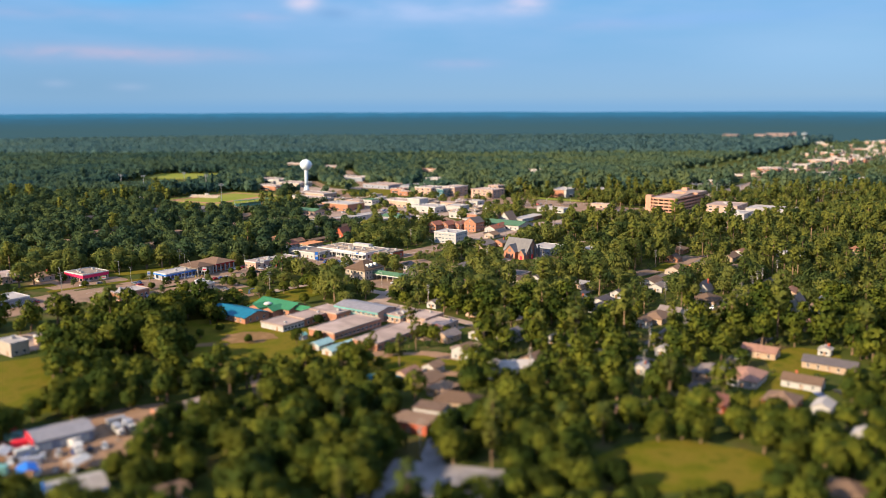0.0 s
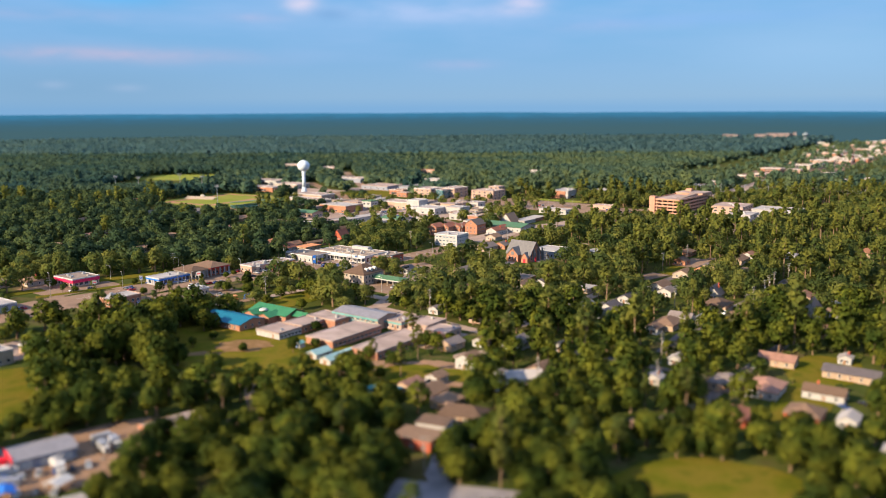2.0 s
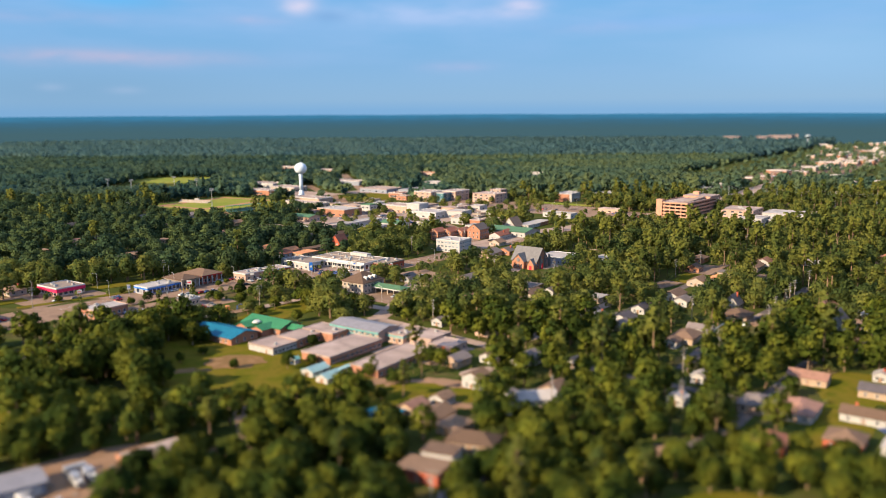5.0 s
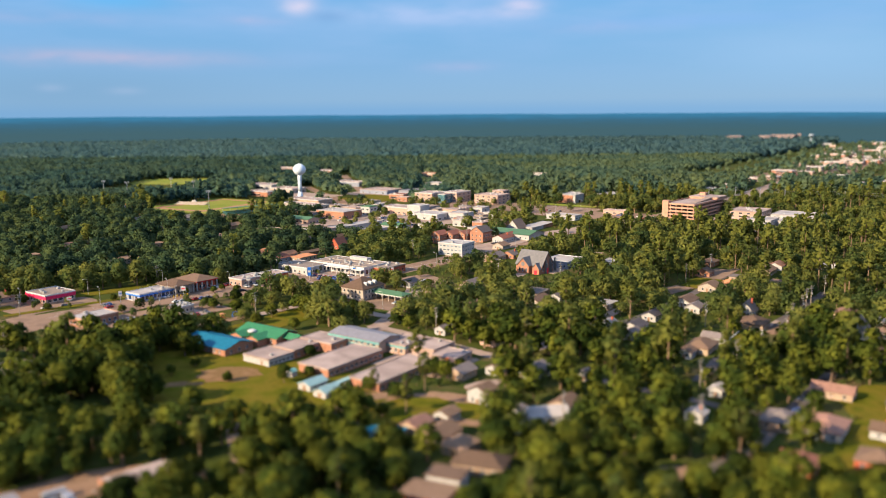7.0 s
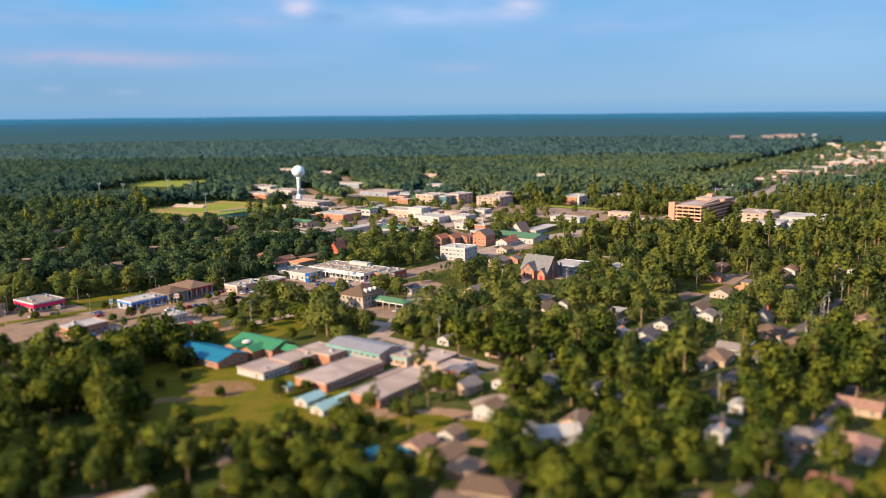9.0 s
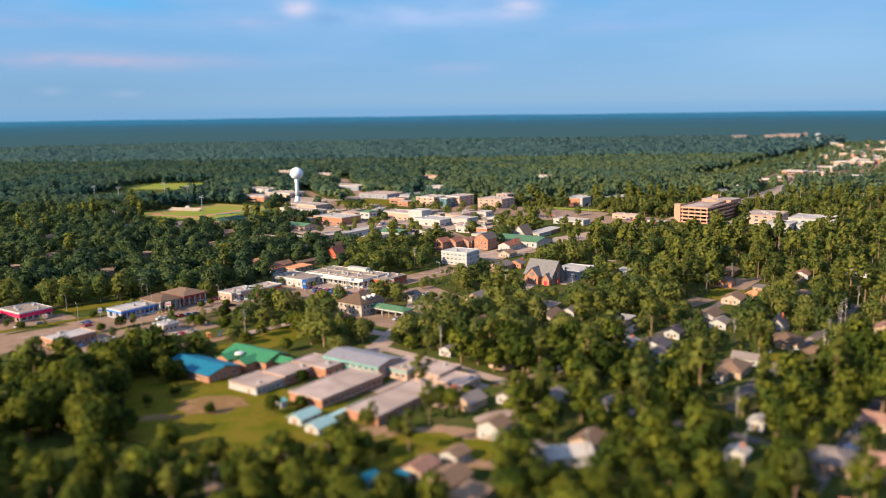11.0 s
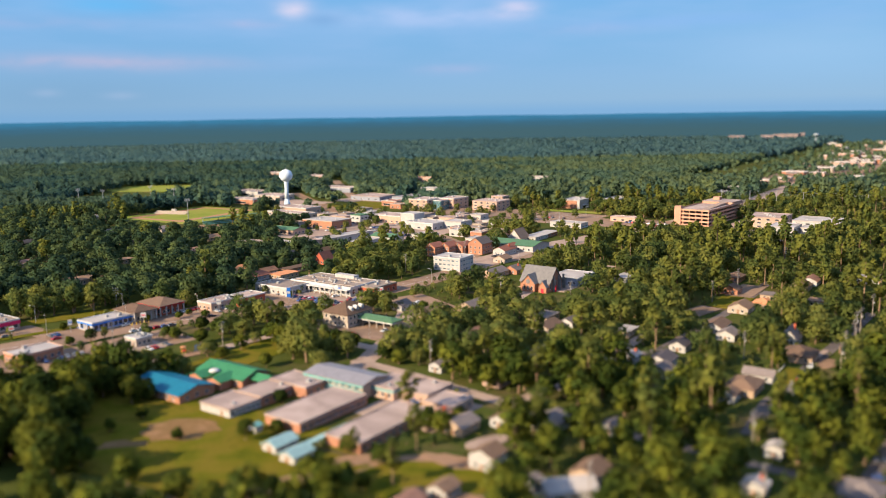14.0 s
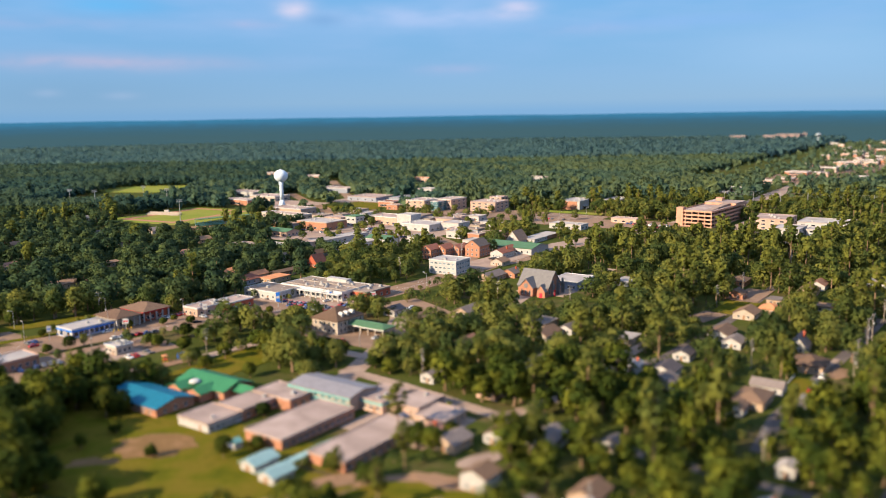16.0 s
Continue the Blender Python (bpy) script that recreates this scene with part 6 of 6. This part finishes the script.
for k in range(5):
    bol = thing("bollard", -155 + k * 1.6, 512 + k * 1.2, 0, "short yellow steel bollard by the car park", "bollard", "yellow bollards")
    part("post", Mesh().spin([(0.2, 0), (0.2, 1.4), (0.1, 1.5)], 8), YELLOW, bol)
fence = thing("fence", 126, 420, 54, "white rail fence along a driveway", "fence")
for k in range(9):
    part("post", Mesh().box(-0.08, 0.08, -0.08, 0.08, 0, 1.2), WHITEPAINT, fence, m=pose(-10 + k * 2.5, 0, 0))
for z_ in (0.4, 0.75, 1.1):
    part("rail", Mesh().box(-10, 10, -0.05, 0.05, z_ - 0.08, z_ + 0.08), WHITEPAINT, fence)
clear(126, 420, 22, 3, 54)

# ---- trees ----
rs = np.random.RandomState(7)


def leaf_shell(lobes, count, size, rs, lift=0.0):
    """Leaf triangles spread over the outer skins of the lobes (rows of x, y, z, radius, flatness), with normals that round the whole crown."""
    lobes = np.array(lobes)
    area = lobes[:, 3] ** 2
    pick = rs.choice(len(lobes), int(count * 1.9), p=area / area.sum())
    n = rs.normal(size=(len(pick), 3))
    n /= np.linalg.norm(n, axis=1)[:, None]
    n[:, 2] = np.where(n[:, 2] < -0.3, -n[:, 2], n[:, 2])
    L = lobes[pick]
    p = L[:, :3] + n * (L[:, 3:4] * rs.uniform(0.5, 1.3, (len(pick), 1))) * np.stack([np.ones(len(pick))] * 2 + [L[:, 4]], 1)
    inside = np.zeros(len(p), bool)
    for k, q in enumerate(lobes):
        d = (p - q[:3]) / np.array([1, 1, q[4]])
        inside |= (np.linalg.norm(d, axis=1) < q[3] * 0.72) & (pick != k)
    p, n = p[~inside][:count], n[~inside][:count]
    mid = np.array([lobes[:, 0].mean(), lobes[:, 1].mean(), lobes[:, 2].mean() - 0.12 * np.ptp(lobes[:, 2])])
    out = p - mid
    out /= np.linalg.norm(out, axis=1)[:, None]
    # lift tips the normals upwards, which brightens and evens out far crowns
    N = 0.30 * n + 1.0 * out + rs.normal(size=n.shape) * 0.20 + (0, 0, lift)
    N /= np.linalg.norm(N, axis=1)[:, None]
    n = n + rs.normal(size=n.shape) * 0.5
    n /= np.linalg.norm(n, axis=1)[:, None]
    r = rs.normal(size=n.shape)
    a = np.cross(n, r)
    a /= np.linalg.norm(a, axis=1)[:, None]
    b = np.cross(n, a)
    s = size * rs.uniform(0.6, 1.4, (len(p), 1))
    V = np.stack([p + a * s * 0.75, p - a * s * 0.45 + b * s * 0.62, p - a * s * 0.45 - b * s * 0.62], 1).reshape(-1, 3)
    return V, np.arange(len(V)).reshape(-1, 3), np.repeat(N, 3, axis=0)


def oak_lobes(rs, h, spread):
    """Many small boughs round an uneven, full crown."""
    lobes = [(0, 0, h * 0.58, spread * 0.55, 1.1)]
    lean = rs.uniform(-0.15, 0.15, 2) * spread
    n = rs.randint(20, 27)
    for k in range(n):
        f = (k + rs.uniform(0, 1)) / n
        z = 0.26 + 0.62 * f
        wide = spread * (0.80 * math.sqrt(max(0.05, 1 - ((z - 0.52) / 0.42) ** 2)))
        a = k * 2.4 + rs.uniform(-0.5, 0.5)
        r = wide * rs.uniform(0.5, 0.9)
        lobes.append((r * math.cos(a) + lean[0] * f, r * math.sin(a) + lean[1] * f, h * z, spread * rs.uniform(0.26, 0.46), rs.uniform(0.75, 1.15)))
    return lobes


def pine_lobes(rs, h, spread):
    """Loose tufts on the upper half of a tall stem, widest a third of the way down the crown."""
    lobes = []
    low = rs.uniform(0.36, 0.58)
    n = rs.randint(17, 24)
    for k in range(n):
        f = (k + rs.uniform(0, 1)) / n
        wide = spread * (0.45 + 0.55 * math.sin(math.pi * min(1.0, 0.22 + 0.75 * f)))
        r = wide * rs.uniform(0.25, 0.95)
        a = k * 2.4 + rs.uniform(-0.7, 0.7)
        lobes.append((r * math.cos(a), r * math.sin(a), h * (low + (0.97 - low) * f), spread * rs.uniform(0.24, 0.42), rs.uniform(0.5, 0.85)))
    return lobes


def trunk_mesh(rs, lobes, h, thick, top):
    m = Mesh()
    bend = Vector((rs.uniform(-0.3, 0.3), rs.uniform(-0.3, 0.3), 0))
    pts = [Vector((0, 0, -0.2)), bend + Vector((0, 0, h * 0.22)), bend * 1.6 + Vector((0, 0, h * top * 0.6)), bend * 1.3 + Vector((0, 0, h * top))]
    rad = [thick * 1.25, thick, thick * 0.75, thick * 0.4]
    for k in range(3):
        m.tube(pts[k], pts[k + 1], rad[k], rad[k + 1], 7)
    for q in lobes[1:6]:
        m.tube(pts[1] + (pts[3] - pts[1]) * rs.uniform(0.1, 0.7), Vector(q[:3]), thick * 0.4, thick * 0.12, 5)
    return m


def tree_kind(kind, rs, leaves, size, lift=0.0):
    """Leaf triangles and a trunk for one tree of that kind."""
    if kind == "oak":
        h, spread = rs.uniform(9.5, 13.5), rs.uniform(4.2, 5.8)
        lobes, thick, top = oak_lobes(rs, h, spread), 0.38, 0.6
    else:
        h, spread = rs.uniform(16, 22), rs.uniform(2.7, 3.9)
        lobes, thick, top = pine_lobes(rs, h, spread), 0.30, 0.92
    V, F, N = leaf_shell(lobes, leaves, size, rs, lift)
    return V, F, N, trunk_mesh(rs, lobes, h, thick, top)


def raw_mesh(name, V, F, mats, index=None, normals=None):
    me = bpy.data.meshes.new(name)
    me.from_pydata(V, [], F, normals is None)
    if normals is not None:
        me.attributes.new("custom_normal", "FLOAT_VECTOR", "POINT").data.foreach_set("vector", np.asarray(normals, np.float32).ravel())
    for m in mats:
        me.materials.append(m)
    if index is not None:
        me.polygons.foreach_set("material_index", np.asarray(index, np.int32))
    return me


def is_clear(x, y, plots=CLEAR):
    x, y = np.asarray(x), np.asarray(y)
    out = np.zeros(x.shape, bool)
    for cx, cy, hx, hy, c, s in plots:
        dx, dy = x - cx, y - cy
        out |= (np.abs(dx * c + dy * s) < hx) & (np.abs(-dx * s + dy * c) < hy)
    return out


def spread_trees(y0, y1, cell, side, rs, jitter=0.42):
    """Places on a shaken grid over the stretch of the plan between y0 and y1."""
    gy_ = np.arange(y0, y1, cell)
    xs, ys = [], []
    for yy in gy_:
        half = 0.56 * yy + side
        px = np.arange(-half, half, cell)
        xs.append(px + rs.uniform(-jitter, jitter, len(px)) * cell)
        ys.append(yy + rs.uniform(-jitter, jitter, len(px)) * cell)
    x, y = np.concatenate(xs), np.concatenate(ys)
    keep = ~is_clear(x, y)
    return x[keep], y[keep]


def woodiness(x, y):
    """Slow change of tree cover and of the share of pines over the plan."""
    return np.array([noise.noise((px * 0.012, py * 0.012, 0.0)) for px, py in zip(x, y)]), np.array([noise.noise((px * 0.016, py * 0.016, 7.0)) for px, py in zip(x, y)])


def is_pine(x, y, nz, rs):
    share = np.where(x > 10, np.where(y < 340, 0.03, np.where(y < 480, 0.06, np.where(x > 70, 0.30, 0.12))), -0.05) + 0.5 * nz
    return rs.uniform(size=len(x)) < np.clip(share, 0.01, 0.75)


# nearest trees, each a thing of its own
NEAR_END = 292
near_kinds = {}
for kind, leaf, words in (("oak", OAK_LEAF, "broad dark green leafy tree with a rounded crown"), ("pine", PINE_LEAF, "tall pine with a bare trunk and clumped crown")):
    near_kinds[kind] = []
    for k in range(6):
        V, F, N, tm = tree_kind(kind, rs, 1100 if kind == "oak" else 800, 0.85 if kind == "oak" else 0.7)
        near_kinds[kind].append((raw_mesh("crown", V, F, [leaf], None, N), tm.data("trunk", BARK), words))
x, y = spread_trees(196, NEAR_END, 9.2, 6, rs)
cov, nz = woodiness(x, y)
ok = cov + rs.uniform(-0.25, 0.25, len(x)) > -0.45
x, y, nz = x[ok], y[ok], nz[ok]
pines = is_pine(x, y, nz, rs)
for px, py, pn in zip(x, y, pines):
    kind = "pine" if pn else "oak"
    k = rs.randint(6)
    sc = rs.uniform(0.65, 1.2)
    m = pose(px, py, 0, 0, 0, rs.uniform(0, 360)) @ Matrix.Diagonal((sc, sc, sc * rs.uniform(0.9, 1.1), 1))
    crown, trunk, words = near_kinds[kind][k]
    t = new("pine_tree" if pn else "oak_tree")
    t.matrix_world = m
    t.empty_display_size = 0.5
    tagged(t, words, "tree", "trees of the town")
    part("trunk", trunk, None, t)
    part("crown", crown, None, t)

# the woods beyond, as one mass
def woods(name, label, x, y, pines, rs, leaves, size, mats, variants=6, trunks=True, low=0.55, high=1.3, lift=0.0):
    Vs, Fs, Is, Ns, base = [], [], [], [], 0
    for kind, leaf_index in (("oak", 0), ("pine", 1)):
        sel = pines == (kind == "pine")
        px, py = x[sel], y[sel]
        which = rs.randint(variants, size=len(px))
        for k in range(variants):
            V, F, N, tm = tree_kind(kind, rs, leaves, size, lift)
            idx = np.full(len(F), leaf_index)
            if trunks:
                tv = np.array([tuple(v) for v in tm.v])[: 7 * 2 * 3]
                tf = np.array([q for f in tm.f for q in ([f[:3]] + ([(f[0], f[2], f[3])] if len(f) == 4 else [])) if max(f) < 42 and len(f) == 4]) + len(V)
                V, F, idx = np.concatenate([V, tv]), np.concatenate([F, tf]), np.concatenate([idx, np.full(len(tf), 2)])
                round_ = tv * (1, 1, 0) + (0, 0, 1e-3)
                N = np.concatenate([N, round_ / np.linalg.norm(round_, axis=1)[:, None]])
            sx, sy = px[which == k], py[which == k]
            n = len(sx)
            if not n:
                continue
            s, a = rs.uniform(low, high, n), rs.uniform(0, 6.283, n)
            c, sn = np.cos(a) * s, np.sin(a) * s
            P = np.empty((n, len(V), 3))
            P[:, :, 0] = V[None, :, 0] * c[:, None] - V[None, :, 1] * sn[:, None] + sx[:, None]
            P[:, :, 1] = V[None, :, 0] * sn[:, None] + V[None, :, 1] * c[:, None] + sy[:, None]
            P[:, :, 2] = V[None, :, 2] * (s * rs.uniform(0.88, 1.12, n))[:, None]
            Vs.append(P.reshape(-1, 3))
            Q = np.empty((n, len(V), 3), np.float32)
            Q[:, :, 0] = N[None, :, 0] * np.cos(a)[:, None] - N[None, :, 1] * np.sin(a)[:, None]
            Q[:, :, 1] = N[None, :, 0] * np.sin(a)[:, None] + N[None, :, 1] * np.cos(a)[:, None]
            Q[:, :, 2] = N[None, :, 2]
            Ns.append(Q.reshape(-1, 3))
            Fs.append((F[None] + (np.arange(n) * len(V))[:, None, None]).reshape(-1, 3) + base)
            Is.append(np.tile(idx, n))
            base += n * len(V)
    ob = new(name, raw_mesh(name, np.concatenate(Vs), np.concatenate(Fs), mats, np.concatenate(Is), np.concatenate(Ns)))
    return tagged(ob, label, "woods", "", "stuff")


def wooded(y0, y1, cell, side, least):
    x, y = spread_trees(y0, y1, cell, side, rs)
    cov, nz = woodiness(x, y)
    ok = cov + rs.uniform(-0.25, 0.25, len(x)) > least
    x, y, nz = x[ok], y[ok], nz[ok]
    return x, y, is_pine(x, y, nz, rs)


woods("woods", "dense green trees between houses and streets", *wooded(NEAR_END, 430, 8.9, 14, -0.5), rs, 440, 0.98, [OAK_LEAF, PINE_LEAF, BARK])
woods("woods", "dense green trees round shops and streets", *wooded(430, 560, 8.9, 14, -0.5), rs, 640, 0.75, [MID_LEAF, PINE_LEAF, BARK])
cx_, cy_, cp_ = wooded(560, 1000, 9.4, 20, -0.6)
west = cx_ < -70
woods("woods", "dense green trees round the town centre", cx_[~west], cy_[~west], cp_[~west], rs, 440, 0.96, [MID_LEAF, PINE_LEAF, BARK])
woods("woods", "dark dense oak wood behind the highway", cx_[west], cy_[west], cp_[west], rs, 360, 1.08, [DARK_LEAF, PINE_LEAF, BARK])
fx_, fy_, fp_ = wooded(1000, 1750, 9.6, 30, -0.9)
fp_ &= fy_ < 1150
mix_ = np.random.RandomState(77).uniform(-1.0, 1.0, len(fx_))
# western far trees take the leaf colour that has shade painted in
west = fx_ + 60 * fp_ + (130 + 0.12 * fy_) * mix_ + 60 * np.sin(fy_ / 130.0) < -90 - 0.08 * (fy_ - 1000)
woods("far_woods", "wide flat forest beyond the town", fx_[~west], fy_[~west], fp_[~west], rs, 44, 3.1, [HAZE_FAR_LEAF, HAZE_FAR_LEAF, BARK], 6, False, 1.0, 1.2, 1.1)
woods("far_woods", "flat forest beyond the sports ground, shade in its leaf colour", fx_[west], fy_[west], fp_[west], rs, 44, 3.1, [HAZE_SHADE_LEAF, HAZE_SHADE_LEAF, BARK], 6, False, 1.0, 1.2, 1.1)
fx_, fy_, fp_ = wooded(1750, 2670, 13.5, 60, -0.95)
woods("far_woods", "flat forest stretching to the horizon", fx_, fy_, np.zeros(len(fx_), bool), rs, 22, 5.4, [HAZE_BLUE_LEAF, HAZE_BLUE_LEAF, BARK], 5, False, 1.3, 1.42, 1.6)


# trees that stand by themselves
def grow(kind, x, y, scale, tall=1.0):
    crown, trunk, words = near_kinds[kind][rs.randint(6)]
    t = new("pine_tree" if kind == "pine" else "oak_tree")
    t.matrix_world = pose(x, y, 0, 0, 0, rs.uniform(0, 360)) @ Matrix.Diagonal((scale, scale, scale * tall, 1))
    t.empty_display_size = 0.5
    tagged(t, words, "tree", "trees of the town")
    part("trunk", trunk, None, t)
    part("crown", crown, None, t)


for px, py, sc in ((-112, 402, 0.8), (-119, 409, 0.85), (-60.5, 396, 0.55), (-75, 440, 0.6), (-66, 460, 0.7), (-59, 457, 0.6), (-54, 461, 0.6), (-42, 461, 0.7), (-27, 449, 0.8), (-21, 441, 0.7),
                   (-9, 442, 0.8), (0, 445, 0.9), (8, 436, 0.8), (-103, 463, 0.6), (-96, 452, 0.6), (-112, 478, 0.7), (-91, 465, 0.6), (-80, 481, 0.9), (-73, 476, 0.9)):
    grow("oak", px, py, sc, 0.9)
for px, py, sc in ((-9, 368, 0.75), (-4, 366, 0.7), (2, 376, 0.45), (-57, 368, 0.45), (-22, 343, 0.6), (-33, 352, 0.5), (12, 420, 0.9), (18, 410, 1.0), (25, 418, 1.0), (27, 404, 1.0), (-106, 384, 0.4), (-88, 364, 0.4), (-112, 372, 0.35), (-74, 318, 0.7), (-66, 322, 0.5), (-50, 322, 0.6), (-45, 318, 0.65), (-58, 316, 0.55), (-97, 318, 0.6), (-106, 326, 0.5), (-31, 332, 0.55), (-26, 326, 0.5)):
    grow("oak", px, py, sc, 1.0)
for px, py, sc in ((-131, 370, 0.9), (-140, 372, 1.0), (-133, 384, 0.9), (-143, 352, 0.95), (-137, 362, 1.0), (-147, 400, 1.1), (-139, 408, 1.1), (-134, 396, 1.0), (-140, 384, 1.1), (-66, 362, 0.5), (-128, 406, 1.0), (-122, 413, 0.85), (-136, 412, 1.0), (-130, 418, 0.8), (-144, 418, 0.95), (-156, 408, 0.9), (-114.5, 398, 0.72), (-92, 332, 0.8), (-116, 350, 1.0), (-110, 344, 0.9), (-121, 357, 1.0), (-22, 222, 1.3), (-20, 231, 1.2), (-25, 213, 1.3), (-73, 466, 1.0), (-49, 464, 0.8)):
    grow("oak", px, py, sc, 1.1)
for px, py, sc in ((117, 524, 1.1), (120, 527, 1.15), (123, 525, 1.05), (86, 449, 1.15), (183, 579, 1.1), (185, 573, 1.0), (176, 538, 1.1), (178, 520, 1.0), (202, 518, 1.0)):
    grow("pine", px, py, sc)
for px, py, sc in ((-18, 328, 0.75), (-15, 376, 0.85), (-30, 342, 0.55), (-12, 352, 0.7), (30, 396, 1.0)):
    grow("pine", px, py, sc)
for px, py, sc in ((-150, 518, 0.35), (-136, 525, 0.4), (-133, 532, 0.35), (-123, 526, 0.45), (-153, 549, 0.4), (-165, 534, 0.35), (-245, 507, 0.6), (-232, 498, 0.6), (-213, 485, 0.4), (-212, 528, 0.5), (-186, 506, 0.4),
                   (-164, 484, 0.5), (-171, 478, 0.45), (-97, 528, 0.6), (-118, 502, 0.7), (-107, 492, 0.7), (-126, 486, 0.6), (-132, 492, 0.5), (-32, 540, 0.5), (-25, 536, 0.5), (-12, 530, 0.6), (-88, 545, 0.4), (-70, 530, 0.7)):
    grow("oak", px, py, sc, 0.9)

tree_rng = random.Random(12)


def free_spots(count, x0, x1, y0, y1, least, most):
    """Places in a stretch of the plan that lie off the small cleared plots."""
    out = []
    plots = [c for c in CLEAR if max(c[2], c[3]) < most]
    for k in range(count):
        px, py = tree_rng.uniform(x0, x1), tree_rng.uniform(y0, y1)
        if not any(abs((px - c[0]) * c[4] + (py - c[1]) * c[5]) < c[2] + least and abs(-(px - c[0]) * c[5] + (py - c[1]) * c[4]) < c[3] + least for c in plots):
            out.append((px, py))
    return np.array(out)


spots = free_spots(270, -190, 150, 740, 1030, 0, 30)
woods("woods", "small street trees of the town centre", spots[:, 0], spots[:, 1], np.zeros(len(spots), bool), rs, 300, 1.1, [MID_LEAF, PINE_LEAF, BARK], 4, True, 0.4, 0.8)

# garden bushes and young trees between the houses
bush_x, bush_y = rs.uniform(-20, 330, 3000), rs.uniform(300, 760, 3000)
free = ~is_clear(bush_x, bush_y, BUILT) & (np.abs(bush_x) < 0.56 * bush_y - 20)
bush_x, bush_y = bush_x[free], bush_y[free]
woods("bushes", "garden bushes and young trees between houses", bush_x, bush_y, np.zeros(len(bush_x), bool), rs, 60, 1.7, [MID_LEAF, PINE_LEAF, BARK], 5, True, 0.14, 0.36, 0.2)

# tall oaks along the west side of the school field, which shade it
edge = np.array([(-127, 380), (-126, 372), (-129, 366), (-126, 359), (-128, 352), (-124, 345), (-119, 338), (-113, 333), (-133, 374), (-135, 360), (-138, 350), (-140, 342), (-130, 390)], float)
woods("field_edge_trees", "tall dark oaks along a school field", edge[:, 0], edge[:, 1], np.zeros(len(edge), bool), rs, 1300, 0.78, [OAK_LEAF, PINE_LEAF, BARK], 5, True, 1.1, 1.45)

# small trees and bushes on the verges and lots along the highway
way = [Vector(p) for p in ((-235, 440), (-179, 490), (-114, 534), (-49, 576), (-14, 619))]
plots = [c for c in CLEAR if max(c[2], c[3]) < 15]
verge = []
while len(verge) < 95:
    k = tree_rng.randrange(4)
    a, b = way[k], way[k + 1]
    side = (b - a).normalized()
    off = tree_rng.choice((-1, 1)) * tree_rng.uniform(12.5, 40)
    p = a.lerp(b, tree_rng.random()) + Vector((-side.y, side.x)) * off
    if not any(abs((p.x - c[0]) * c[4] + (p.y - c[1]) * c[5]) < c[2] and abs(-(p.x - c[0]) * c[5] + (p.y - c[1]) * c[4]) < c[3] for c in plots):
        verge.append((p.x, p.y))
verge = np.array(verge)
woods("verge_trees", "small trees and bushes along the highway", verge[:, 0], verge[:, 1], np.zeros(len(verge), bool), rs, 420, 0.85, [MID_LEAF, PINE_LEAF, BARK], 5, True, 0.18, 0.5)

small = [c for c in CLEAR if max(c[2], c[3]) < 40]
sx_, sy_ = [], []
for k in range(900):
    u_ = tree_rng.random()
    px, py = 480 + 850 * u_ + tree_rng.uniform(-170, 170), 1180 + 1230 * u_ + tree_rng.uniform(-120, 120)
    if not any(abs((px - c[0]) * c[4] + (py - c[1]) * c[5]) < c[2] and abs(-(px - c[0]) * c[5] + (py - c[1]) * c[4]) < c[3] for c in small):
        sx_.append(px)
        sy_.append(py)
woods("far_woods", "scattered trees among far shops", np.array(sx_), np.array(sy_), np.zeros(len(sx_), bool), rs, 50, 3.0, [HAZE_FAR_LEAF, HAZE_FAR_LEAF, BARK], 4, False, 0.6, 0.9)

# the woods that the way begins above
bx, by = spread_trees(-40, 196, 10.5, 90, rs)
woods("woods", "green trees below the start of the way", bx, by, is_pine(bx, by, np.zeros(len(bx)), rs), rs, 90, 2.4, [OAK_LEAF, PINE_LEAF, BARK], 4)
